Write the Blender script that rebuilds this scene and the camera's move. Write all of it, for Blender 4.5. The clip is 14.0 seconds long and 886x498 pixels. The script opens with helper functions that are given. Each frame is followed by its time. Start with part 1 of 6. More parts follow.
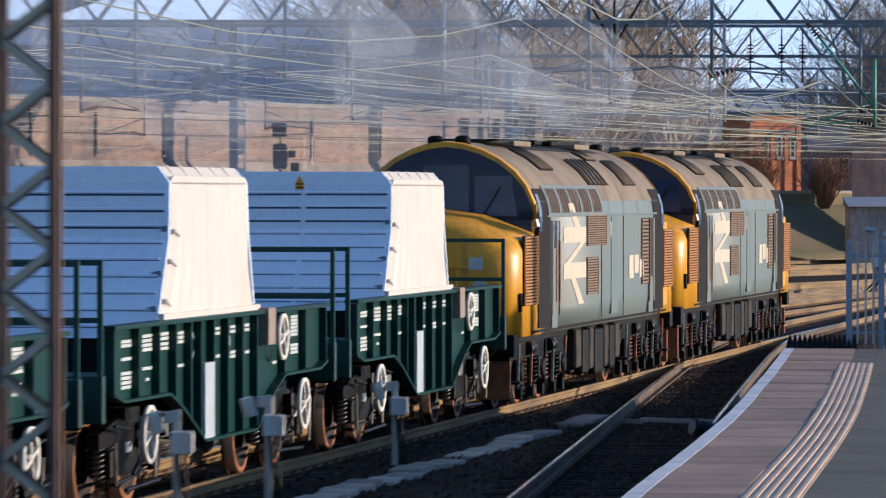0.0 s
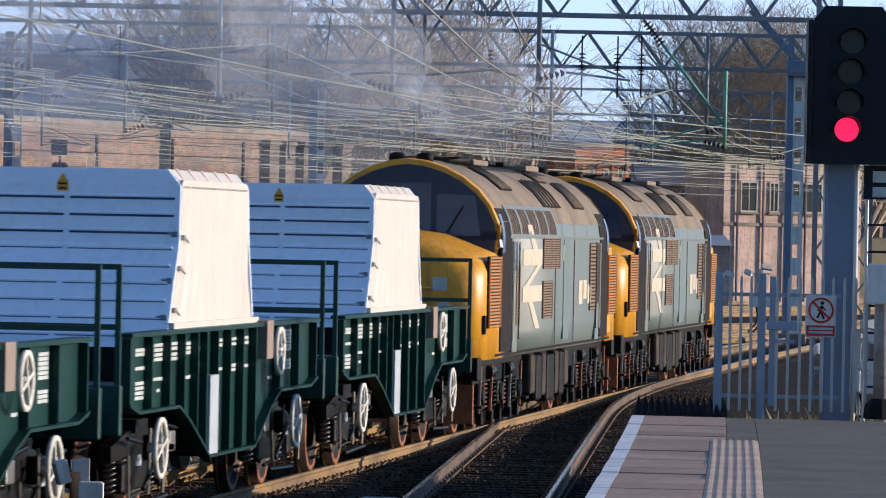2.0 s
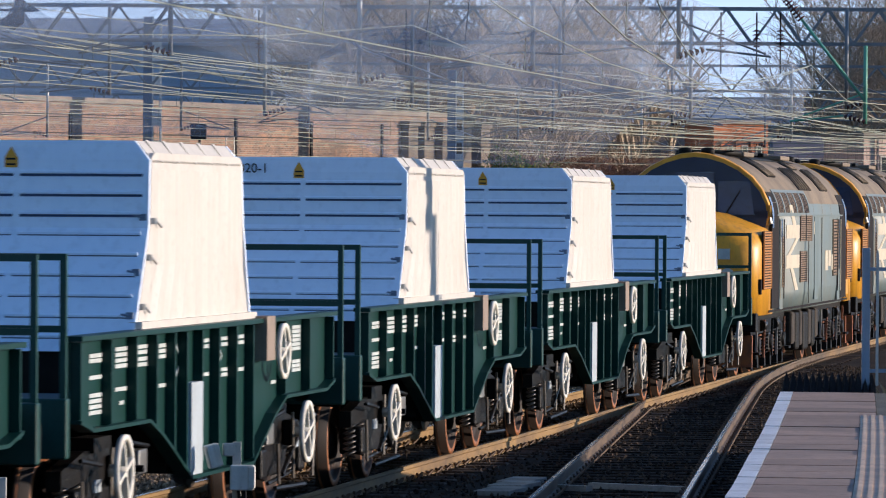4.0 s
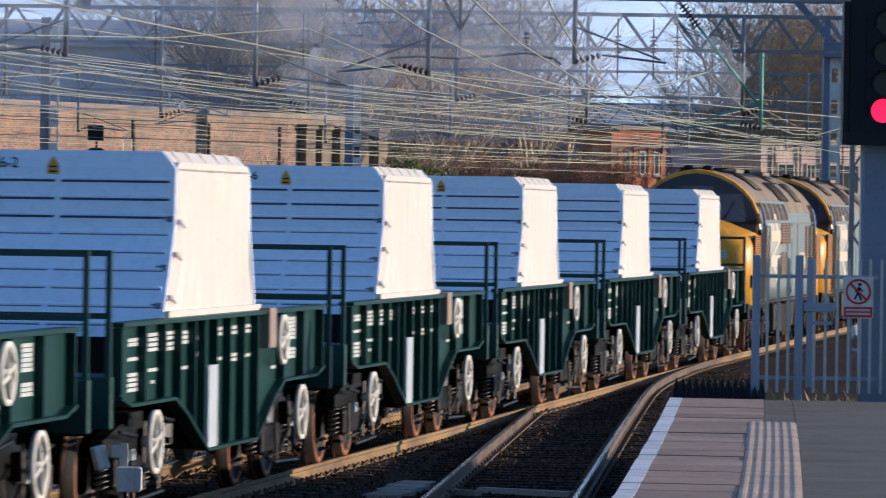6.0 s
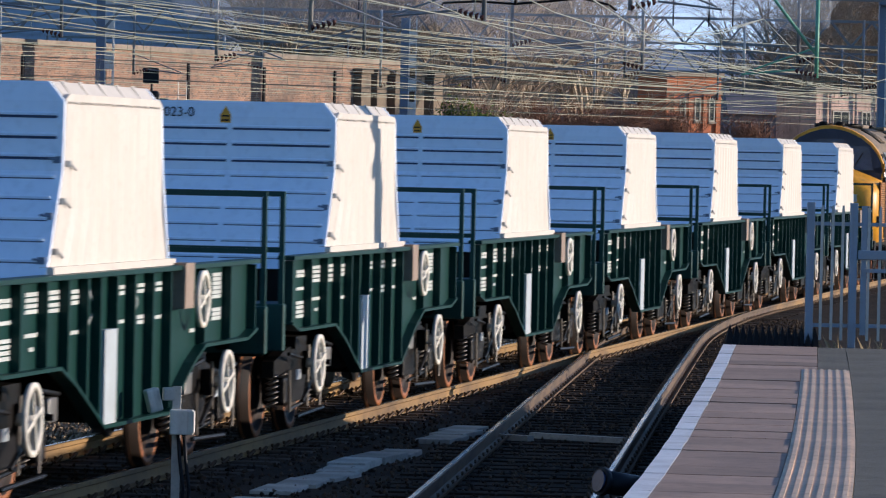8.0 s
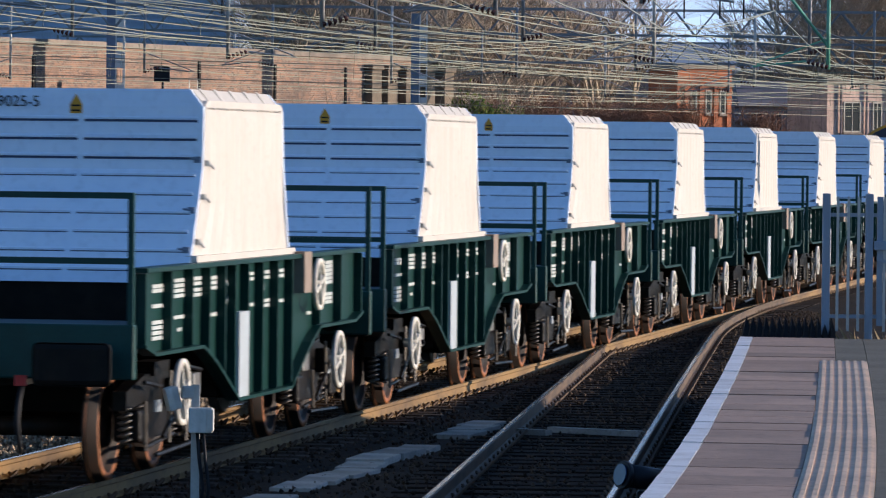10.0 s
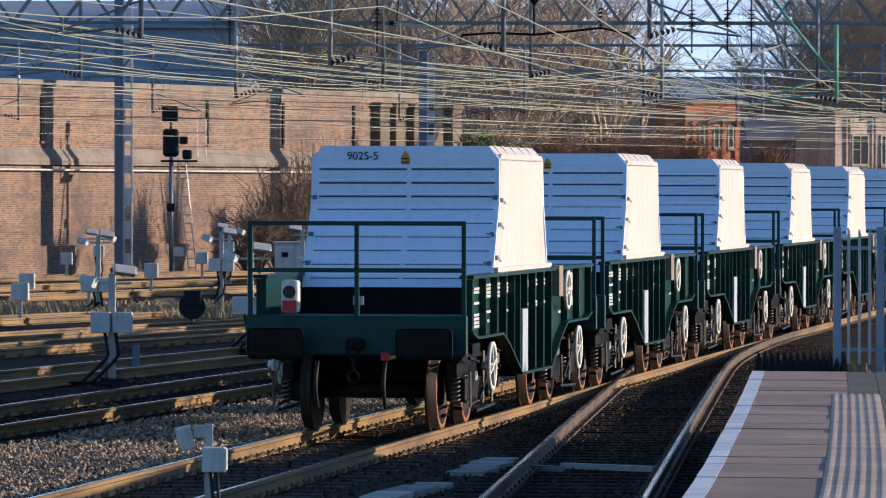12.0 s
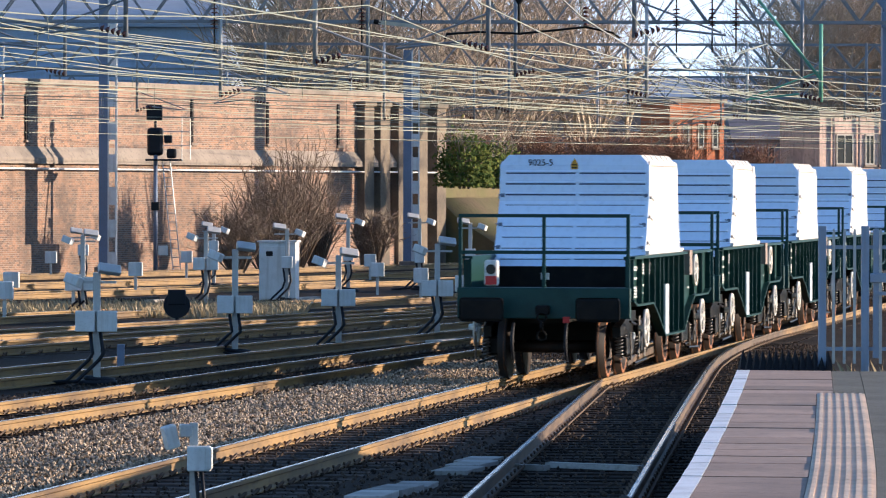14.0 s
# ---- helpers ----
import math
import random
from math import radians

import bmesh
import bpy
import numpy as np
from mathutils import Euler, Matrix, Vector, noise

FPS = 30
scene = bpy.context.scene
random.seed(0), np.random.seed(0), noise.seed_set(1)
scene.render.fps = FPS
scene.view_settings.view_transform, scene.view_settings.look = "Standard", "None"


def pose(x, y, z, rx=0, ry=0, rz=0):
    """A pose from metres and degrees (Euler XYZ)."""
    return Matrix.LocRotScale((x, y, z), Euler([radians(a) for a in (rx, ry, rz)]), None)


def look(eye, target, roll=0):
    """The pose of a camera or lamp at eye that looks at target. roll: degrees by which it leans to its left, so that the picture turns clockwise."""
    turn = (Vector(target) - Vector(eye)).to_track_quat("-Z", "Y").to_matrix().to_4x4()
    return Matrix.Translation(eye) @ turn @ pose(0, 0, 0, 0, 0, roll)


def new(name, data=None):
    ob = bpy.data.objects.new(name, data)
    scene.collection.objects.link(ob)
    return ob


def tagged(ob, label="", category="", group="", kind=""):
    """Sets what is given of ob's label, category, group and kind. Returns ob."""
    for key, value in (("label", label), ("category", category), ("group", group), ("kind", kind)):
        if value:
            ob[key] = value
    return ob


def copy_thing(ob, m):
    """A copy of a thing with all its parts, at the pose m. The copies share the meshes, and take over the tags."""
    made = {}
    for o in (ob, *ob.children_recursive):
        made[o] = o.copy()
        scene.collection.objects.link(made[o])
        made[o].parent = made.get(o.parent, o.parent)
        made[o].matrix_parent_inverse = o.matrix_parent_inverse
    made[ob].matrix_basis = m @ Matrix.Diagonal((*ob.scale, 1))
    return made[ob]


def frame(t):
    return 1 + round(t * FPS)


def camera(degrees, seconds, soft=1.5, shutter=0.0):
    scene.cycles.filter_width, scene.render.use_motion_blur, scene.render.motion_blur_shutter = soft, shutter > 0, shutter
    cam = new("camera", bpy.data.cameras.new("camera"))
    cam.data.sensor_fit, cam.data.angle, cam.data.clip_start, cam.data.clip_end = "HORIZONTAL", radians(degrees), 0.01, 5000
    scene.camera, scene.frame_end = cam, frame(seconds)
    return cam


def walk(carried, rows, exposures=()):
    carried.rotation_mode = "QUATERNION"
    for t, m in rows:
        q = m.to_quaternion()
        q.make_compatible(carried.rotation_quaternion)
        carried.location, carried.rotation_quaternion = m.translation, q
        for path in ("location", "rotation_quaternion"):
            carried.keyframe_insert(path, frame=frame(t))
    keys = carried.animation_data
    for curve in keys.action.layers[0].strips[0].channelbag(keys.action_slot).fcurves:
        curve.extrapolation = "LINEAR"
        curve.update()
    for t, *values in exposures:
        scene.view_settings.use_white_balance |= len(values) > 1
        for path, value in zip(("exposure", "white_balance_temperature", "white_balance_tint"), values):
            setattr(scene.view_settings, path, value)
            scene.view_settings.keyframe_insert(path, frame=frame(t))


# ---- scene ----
# The camera: a hand-held long lens near the end of a station platform. (seconds, x, y, z, yaw to the right, pitch up, roll)
cam = camera(9.689, 14.0, soft=1.1, shutter=0.4)
EYES = (
    (0, -0.5, -18.57, 3.113, -1.003, -0.6135, 0.049),
    (0.5, -0.044, -6.816, 2.927, -0.426, -0.393, 0.361),
    (1, 0.026, -1.846, 2.85, 0.022, -0.333, 1.25),
    (1.5, 0.035, -1.173, 2.839, 0.417, -0.264, 1.4),
    (2, 0.05, 0, 2.819, 0.9762, -0.1795, 1.146),
    (2.5, 0.03, 0, 2.819, 0.5562, -0.3061, 0.705),
    (3, -0.01, 0, 2.819, 0.4643, -0.411, 0.402),
    (3.5, -0.03, 0, 2.819, -0.2806, -0.4125, 0.333),
    (3.7, -0.04, 0, 2.819, -0.6094, -0.424, 0.333),
    (5.8, 0.05, 0, 2.819, 0.7713, -0.3518, 0.726),
    (6, 0.05, 0, 2.819, 0.5747, -0.3667, 0.829),
    (6.5, 0.02, 0, 2.819, 0.3681, -0.4875, 0.94),
    (7, 0.02, 0, 2.819, 0.2309, -0.7744, 0.94),
    (7.5, 0, 0, 2.819, -0.0686, -0.8886, 0.85),
    (8, 0.05, 0, 2.819, -0.0079, -0.9803, 1.243),
    (8.5, 0.07, 0, 2.819, -0.3076, -1.143, 1.346),
    (9, 0.05, 0, 2.819, 0.0039, -1.2507, 1.146),
    (11.5, -0.03, 0, 2.819, -0.6039, -0.6284, -0.102),
    (12, -0.02, 0, 2.819, -0.2324, -0.628, 0.071),
    (12.5, 0, 0, 2.819, 0.0004, -0.567, 0.436),
    (13, -0.01, 0, 2.819, 0.1026, -0.5797, 0.291),
    (13.5, -0.02, 0, 2.819, 0.1029, -0.6144, 0.216),
    (14, -0.03, 0, 2.819, -0.0586, -0.6387, 0.105),
)


def aimed(x, y, z, yaw, pitch, roll):
    a, b = radians(yaw), radians(pitch)
    way = Vector((math.sin(a) * math.cos(b), math.cos(a) * math.cos(b), math.sin(b)))
    return look((x, y, z), Vector((x, y, z)) + way * 50, roll)


walk(cam, [(row[0], aimed(*row[1:])) for row in EYES], [(0, 0.22, 5560, 12), (11, 0.22, 5580, 12), (12.5, 0.36, 5740, 12), (14, 0.9, 5860, 12)])

# ---- light: a low winter sun from the right, clear pale sky ----
SUN_AZ, SUN_EL = radians(82), radians(9)  # azimuth clockwise from +y
world = bpy.data.worlds.new("world")
scene.world = world
world.use_nodes = True
sky = world.node_tree.nodes.new("ShaderNodeTexSky")
sky.sky_type, sky.sun_disc = "NISHITA", False
sky.sun_elevation, sky.sun_rotation = radians(17), SUN_AZ
sky.air_density, sky.dust_density, sky.ozone_density = 1.0, 0.2, 4.0
world.node_tree.links.new(sky.outputs[0], world.node_tree.nodes["Background"].inputs[0])
world.node_tree.nodes["Background"].inputs[1].default_value = 0.125
sun_data = bpy.data.lights.new("sun", "SUN")
sun_data.energy, sun_data.angle, sun_data.color = 5.4, radians(0.6), (1.0, 0.78, 0.555)
sun = new("sun", sun_data)
sun_way = Vector((math.sin(SUN_AZ) * math.cos(SUN_EL), math.cos(SUN_AZ) * math.cos(SUN_EL), math.sin(SUN_EL)))
sun.matrix_world = look(sun_way * 100, (0, 0, 0))


# ---- materials ----
def mat(name, base, rough=0.7, metal=0.0, second=None, scale=6.0, amount=0.5, bump=0.0, bump_scale=40.0, stretch=(1, 1, 1), per=0.0, streak=None, detail=6.0, gloss=0.5):
    """A procedural surface: a base colour broken by a large and a fine noise, with relief."""
    m = bpy.data.materials.new(name)
    m.use_nodes = True
    nt = m.node_tree
    bs = nt.nodes["Principled BSDF"]
    bs.inputs["Roughness"].default_value, bs.inputs["Metallic"].default_value, bs.inputs["Specular IOR Level"].default_value = rough, metal, gloss
    co = nt.nodes.new("ShaderNodeTexCoord")
    mp = nt.nodes.new("ShaderNodeMapping")
    mp.inputs["Scale"].default_value = stretch
    nt.links.new(co.outputs["Object"], mp.inputs[0])

    def noise_at(sc, de):
        n = nt.nodes.new("ShaderNodeTexNoise")
        n.inputs["Scale"].default_value, n.inputs["Detail"].default_value = sc, de
        nt.links.new(mp.outputs[0], n.inputs["Vector"])
        return n

    def mixed(a, b, fac):
        x = nt.nodes.new("ShaderNodeMix")
        x.data_type = "RGBA"
        for sock, v in ((x.inputs[6], a), (x.inputs[7], b)):
            if isinstance(v, tuple):
                sock.default_value = (*v, 1)
            else:
                nt.links.new(v, sock)
        if isinstance(fac, float):
            x.inputs[0].default_value = fac
        else:
            nt.links.new(fac, x.inputs[0])
        return x.outputs[2]

    def ramp(sock, lo, hi, top=1.0):
        r = nt.nodes.new("ShaderNodeMapRange")
        r.inputs[1].default_value, r.inputs[2].default_value, r.inputs[4].default_value = lo, hi, top
        nt.links.new(sock, r.inputs[0])
        return r.outputs[0]

    second = second or tuple(c * 0.6 for c in base)
    big = noise_at(scale, detail)
    col = mixed(base, second, ramp(big.outputs["Fac"], 0.42, 0.68, amount))
    fine = noise_at(scale * 9, 4.0)
    col = mixed(col, tuple(c * 0.55 for c in second), ramp(fine.outputs["Fac"], 0.52, 0.75, amount * 0.6))
    if streak:
        st = nt.nodes.new("ShaderNodeTexNoise")
        sm = nt.nodes.new("ShaderNodeMapping")
        sm.inputs["Scale"].default_value = (9, 9, 0.7)
        nt.links.new(co.outputs["Object"], sm.inputs[0])
        nt.links.new(sm.outputs[0], st.inputs["Vector"])
        st.inputs["Scale"].default_value, st.inputs["Detail"].default_value = 1.0, 5.0
        col = mixed(col, streak, ramp(st.outputs["Fac"], 0.5, 0.72, 0.7))
    if per:
        oi = nt.nodes.new("ShaderNodeObjectInfo")
        hs = nt.nodes.new("ShaderNodeHueSaturation")
        nt.links.new(col, hs.inputs["Color"])
        r = nt.nodes.new("ShaderNodeMapRange")
        r.inputs[3].default_value, r.inputs[4].default_value = 1 - per, 1 + per
        nt.links.new(oi.outputs["Random"], r.inputs[0])
        nt.links.new(r.outputs[0], hs.inputs["Value"])
        col = hs.outputs[0]
    nt.links.new(col, bs.inputs["Base Color"])
    if bump:
        bn = noise_at(bump_scale, 5.0)
        bu = nt.nodes.new("ShaderNodeBump")
        bu.inputs["Strength"].default_value, bu.inputs["Distance"].default_value = bump, 0.02
        nt.links.new(bn.outputs["Fac"], bu.inputs["Height"])
        nt.links.new(bu.outputs[0], bs.inputs["Normal"])
    return m


def island_mat(name, base, second, rough=0.85):
    """For joined loose pieces: every piece takes its own shade between two colours."""
    m = bpy.data.materials.new(name)
    m.use_nodes = True
    nt = m.node_tree
    g = nt.nodes.new("ShaderNodeNewGeometry")
    x = nt.nodes.new("ShaderNodeMix")
    x.data_type = "RGBA"
    x.inputs[6].default_value, x.inputs[7].default_value = (*base, 1), (*second, 1)
    nt.links.new(g.outputs["Random Per Island"], x.inputs[0])
    n = nt.nodes.new("ShaderNodeTexNoise")
    n.inputs["Scale"].default_value = 14
    y = nt.nodes.new("ShaderNodeMix")
    y.data_type, y.blend_type = "RGBA", "MULTIPLY"
    y.inputs[0].default_value = 0.5
    nt.links.new(x.outputs[2], y.inputs[6])
    nt.links.new(n.outputs["Fac"], y.inputs[7])
    bs = nt.nodes["Principled BSDF"]
    nt.links.new(y.outputs[2], bs.inputs["Base Color"])
    bs.inputs["Roughness"].default_value, bs.inputs["Specular IOR Level"].default_value = rough, 0.15
    return m


def brick_mat(name, a, b, mortar, wide=0.23, high=0.075, stain=(0.05, 0.045, 0.04), stain_amount=0.6):
    m = bpy.data.materials.new(name)
    m.use_nodes = True
    nt = m.node_tree
    bs = nt.nodes["Principled BSDF"]
    bs.inputs["Roughness"].default_value = 0.9
    co = nt.nodes.new("ShaderNodeTexCoord")
    sx = nt.nodes.new("ShaderNodeSeparateXYZ")
    cx = nt.nodes.new("ShaderNodeCombineXYZ")
    ad = nt.nodes.new("ShaderNodeMath")
    nt.links.new(co.outputs["Object"], sx.inputs[0])
    nt.links.new(sx.outputs[0], ad.inputs[0])
    nt.links.new(sx.outputs[1], ad.inputs[1])
    nt.links.new(ad.outputs[0], cx.inputs[0])
    nt.links.new(sx.outputs[2], cx.inputs[1])
    br = nt.nodes.new("ShaderNodeTexBrick")
    br.inputs["Scale"].default_value = 1.0
    br.inputs["Brick Width"].default_value, br.inputs["Row Height"].default_value = wide, high
    br.inputs["Mortar Size"].default_value, br.inputs["Bias"].default_value = 0.008, 0.1
    br.inputs["Color1"].default_value, br.inputs["Color2"].default_value = (*a, 1), (*b, 1)
    br.inputs["Mortar"].default_value = (*mortar, 1)
    nt.links.new(cx.outputs[0], br.inputs["Vector"])
    col = br.outputs["Color"]
    for sc, lo, hi, am, c in ((0.35, 0.45, 0.68, stain_amount, stain), (2.2, 0.5, 0.7, 0.55, tuple(x * 1.25 for x in a)), (1.1, 0.56, 0.74, 0.7, stain), (7.0, 0.55, 0.8, 0.5, mortar)):
        n = nt.nodes.new("ShaderNodeTexNoise")
        n.inputs["Scale"].default_value, n.inputs["Detail"].default_value = sc, 8.0
        nt.links.new(co.outputs["Object"], n.inputs["Vector"])
        r = nt.nodes.new("ShaderNodeMapRange")
        r.inputs[1].default_value, r.inputs[2].default_value, r.inputs[4].default_value = lo, hi, am
        nt.links.new(n.outputs["Fac"], r.inputs[0])
        x = nt.nodes.new("ShaderNodeMix")
        x.data_type = "RGBA"
        x.inputs[7].default_value = (*c, 1)
        nt.links.new(r.outputs[0], x.inputs[0])
        nt.links.new(col, x.inputs[6])
        col = x.outputs[2]
    nt.links.new(col, bs.inputs["Base Color"])
    bu = nt.nodes.new("ShaderNodeBump")
    bu.inputs["Strength"].default_value, bu.inputs["Distance"].default_value = 0.6, 0.01
    nt.links.new(br.outputs["Fac"], bu.inputs["Height"])
    bu.invert = True
    nt.links.new(bu.outputs[0], bs.inputs["Normal"])
    return m


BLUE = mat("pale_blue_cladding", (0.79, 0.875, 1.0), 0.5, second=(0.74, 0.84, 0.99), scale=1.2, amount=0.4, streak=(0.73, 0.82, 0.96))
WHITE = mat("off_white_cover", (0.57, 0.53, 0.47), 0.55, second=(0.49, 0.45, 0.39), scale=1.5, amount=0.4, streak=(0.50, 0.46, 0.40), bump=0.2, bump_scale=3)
GREEN = mat("dark_green_wagon_paint", (0.001, 0.032, 0.026), 0.42, second=(0.001, 0.022, 0.018), scale=2.5, amount=0.5, streak=(0.003, 0.029, 0.024), gloss=0.25)
GREEN_DARK = mat("dark_green_railing", (0.008, 0.05, 0.042), 0.45, scale=4, gloss=0.3)
DECK = mat("dirty_blue_green_deck", (0.025, 0.07, 0.075), 0.6, second=(0.05, 0.05, 0.045), scale=3, amount=0.7)
GREYPANEL = mat("pale_grey_panel", (0.42, 0.47, 0.50), 0.5, second=(0.33, 0.36, 0.38), scale=3, streak=(0.34, 0.33, 0.29))
STENCIL = mat("white_stencil", (0.50, 0.53, 0.51), 0.6, scale=5)
BLACK = mat("sooty_black", (0.007, 0.0065, 0.006), 0.6, second=(0.018, 0.014, 0.010), scale=5, amount=0.7, bump=0.2, gloss=0.15)
BOGIE = mat("grimy_bogie", (0.0035, 0.003, 0.0028), 0.45, second=(0.012, 0.0075, 0.005), scale=4, amount=0.4, bump=0.4, bump_scale=25, gloss=0.2)
STEEL = mat("dull_steel", (0.38, 0.37, 0.35), 0.35, 0.8, second=(0.22, 0.19, 0.16), scale=5)
RUST = mat("rusty_wheel_face", (0.012, 0.008, 0.006), 0.6, second=(0.05, 0.022, 0.01), scale=5, amount=0.5, gloss=0.25)
SEAM_SHADE = mat("blue_seam_shade", (0.05, 0.075, 0.16), 0.7, scale=6)
SPRING = mat("worn_spring_steel", (0.17, 0.15, 0.125), 0.4, 0.4, second=(0.03, 0.024, 0.02), scale=6, amount=0.6)
BROWNBOX = mat("brown_grey_valve_box", (0.26, 0.20, 0.155), 0.7, second=(0.18, 0.13, 0.10), scale=5)
HANDWHEEL = mat("cream_handwheel", (0.72, 0.69, 0.60), 0.55, second=(0.5, 0.46, 0.38), scale=8)
YELLOW = mat("warning_yellow", (0.72, 0.34, 0.012), 0.42, second=(0.55, 0.25, 0.02), scale=1.6, amount=0.6, streak=(0.36, 0.18, 0.03))
LOCOBLUE = mat("faded_blue_grey_paint", (0.135, 0.178, 0.178), 0.5, second=(0.17, 0.178, 0.145), scale=1.1, amount=0.7, streak=(0.165, 0.165, 0.13))
ROOF = mat("grimy_loco_roof", (0.25, 0.19, 0.125), 0.8, second=(0.11, 0.085, 0.06), scale=0.9, amount=0.7, streak=(0.21, 0.17, 0.13))
CABDARK = mat("dark_blue_cab_front", (0.010, 0.020, 0.055), 0.4, second=(0.012, 0.02, 0.04), scale=2)
# sky reflected in the cab panes is put into the blue base colour
GLASS = mat("sky_tinted_cab_glass", (0.03, 0.055, 0.12), 0.15, second=(0.02, 0.03, 0.06), scale=2)
GRILLE = mat("grimy_grille", (0.20, 0.135, 0.085), 0.7, second=(0.28, 0.16, 0.08), scale=9)
ORANGE = mat("rusty_orange_spring", (0.32, 0.10, 0.025), 0.6, second=(0.12, 0.05, 0.03), scale=9, amount=0.8)
CREAM = mat("faded_white_marking", (0.56, 0.49, 0.36), 0.6, second=(0.42, 0.36, 0.26), scale=4)
RED = mat("red_lamp_plate", (0.55, 0.02, 0.02), 0.4, scale=6)
RAILHEAD = mat("rusted_rail", (0.26, 0.155, 0.048), 0.65, 0.0, second=(0.08, 0.045, 0.02), scale=1.2, amount=0.9, stretch=(1, 0.3, 1))
RAILTOP = mat("polished_rail_top", (0.62, 0.60, 0.56), 0.22, 0.9, second=(0.4, 0.33, 0.25), scale=2, stretch=(1, 0.1, 1))
SLEEPER = mat("grey_concrete_sleeper", (0.085, 0.064, 0.048), 0.9, second=(0.045, 0.034, 0.026), scale=3, amount=0.8, bump=0.3, per=0.25, gloss=0.15)
TIMBER = mat("dark_timber_sleeper", (0.018, 0.013, 0.010), 0.9, second=(0.036, 0.024, 0.016), scale=3, amount=0.8, bump=0.4, per=0.3, gloss=0.1)
CLIP = mat("rusty_rail_clip", (0.14, 0.09, 0.055), 0.75, scale=12, per=0.3)
BALLAST = mat("grey_brown_ballast", (0.042, 0.029, 0.020), 0.95, second=(0.017, 0.013, 0.010), scale=0.5, amount=0.85, bump=1.0, bump_scale=14, gloss=0.1)
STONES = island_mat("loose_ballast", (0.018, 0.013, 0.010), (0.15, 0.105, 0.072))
# shoulder ballast: the low sun's paleness is put into the stone colour
STONES_LIT = island_mat("sunlit_loose_ballast", (0.16, 0.11, 0.07), (0.74, 0.57, 0.40))
PIER = mat("sooty_buff_stone", (0.20, 0.155, 0.105), 0.9, second=(0.09, 0.075, 0.06), scale=1.2, amount=0.8, bump=0.4, bump_scale=6)
COPING = mat("brown_coping_slab", (0.40, 0.265, 0.19), 0.85, second=(0.24, 0.168, 0.13), scale=1.5, amount=0.75, bump=0.25, per=0.2)
WHITELINE = mat("worn_white_edge_paint", (0.78, 0.78, 0.78), 0.7, second=(0.5, 0.48, 0.46), scale=3, amount=0.5, bump=0.2, per=0.06)
TACTILE = mat("buff_tactile_paving", (0.72, 0.535, 0.37), 0.85, second=(0.50, 0.37, 0.26), scale=3, amount=0.5, bump=0.2, per=0.1)
TARMAC = mat("grey_green_tarmac", (0.145, 0.135, 0.10), 0.9, second=(0.09, 0.083, 0.063), scale=0.9, amount=0.8, bump=0.5, bump_scale=60)
PLATWALL = mat("dirty_platform_wall", (0.09, 0.075, 0.065), 0.9, scale=2, bump=0.4)
RUBBER = mat("black_rubber_guard", (0.012, 0.012, 0.013), 0.8, scale=6, gloss=0.15)
PALISADE = mat("blue_grey_fence_paint", (0.25, 0.31, 0.40), 0.5, second=(0.29, 0.32, 0.36), scale=4, streak=(0.22, 0.23, 0.25))
GALV = mat("galvanised_steel", (0.50, 0.49, 0.46), 0.45, 0.3, second=(0.36, 0.36, 0.36), scale=5)
GANTRY = mat("grey_gantry_steel", (0.24, 0.255, 0.27), 0.55, 0.2, second=(0.15, 0.15, 0.15), scale=2, amount=0.6)
MASTBLUE = mat("blue_grey_mast", (0.16, 0.20, 0.28), 0.5, second=(0.13, 0.15, 0.19), scale=2)
WIRE = mat("bronze_green_wire", (0.23, 0.235, 0.17), 0.5, 0.2, second=(0.16, 0.17, 0.12), scale=0.3)
GREENPOLE = mat("verdigris_tube", (0.16, 0.42, 0.28), 0.5, scale=4)
INSUL = mat("brown_insulator", (0.10, 0.035, 0.025), 0.25, scale=6)
SIGNAL = mat("black_signal_case", (0.006, 0.008, 0.012), 0.5, second=(0.012, 0.014, 0.02), scale=4, gloss=0.25)
LENS = mat("unlit_lens", (0.006, 0.006, 0.007), 0.3, scale=3)
BOXWHITE = mat("white_equipment_box", (0.70, 0.69, 0.65), 0.55, second=(0.55, 0.53, 0.48), scale=4, streak=(0.45, 0.42, 0.36))
CABLE = mat("black_cable", (0.015, 0.016, 0.02), 0.6, scale=5, gloss=0.25)
WALLBRICK = brick_mat("old_red_brick", (0.36, 0.195, 0.115), (0.145, 0.095, 0.07), (0.34, 0.285, 0.225), stain=(0.11, 0.082, 0.066), stain_amount=0.8)
TOWERBRICK = brick_mat("orange_brick", (0.54, 0.165, 0.06), (0.44, 0.135, 0.055), (0.40, 0.21, 0.13), stain_amount=0.2)
DARKBRICK = brick_mat("sooty_brick", (0.14, 0.075, 0.055), (0.11, 0.065, 0.05), (0.10, 0.085, 0.075))
CONCRETE = mat("pale_concrete", (0.44, 0.40, 0.34), 0.9, second=(0.24, 0.21, 0.17), scale=2, amount=0.8, bump=0.4, per=0.3)
LEDGE = mat("weathered_stone_ledge", (0.30, 0.245, 0.19), 0.9, second=(0.15, 0.125, 0.10), scale=0.8, amount=0.8)
DARKMATTE = mat("dark_pilaster_slot", (0.025, 0.022, 0.022), 0.9, scale=3, gloss=0.15)
BLUESHED = mat("blue_corrugated_sheet", (0.43, 0.52, 0.65), 0.5, second=(0.36, 0.44, 0.57), scale=0.6, amount=0.6, streak=(0.36, 0.43, 0.52))
GREYROOF = mat("grey_sheet_roof", (0.36, 0.39, 0.43), 0.7, second=(0.26, 0.28, 0.31), scale=0.4)
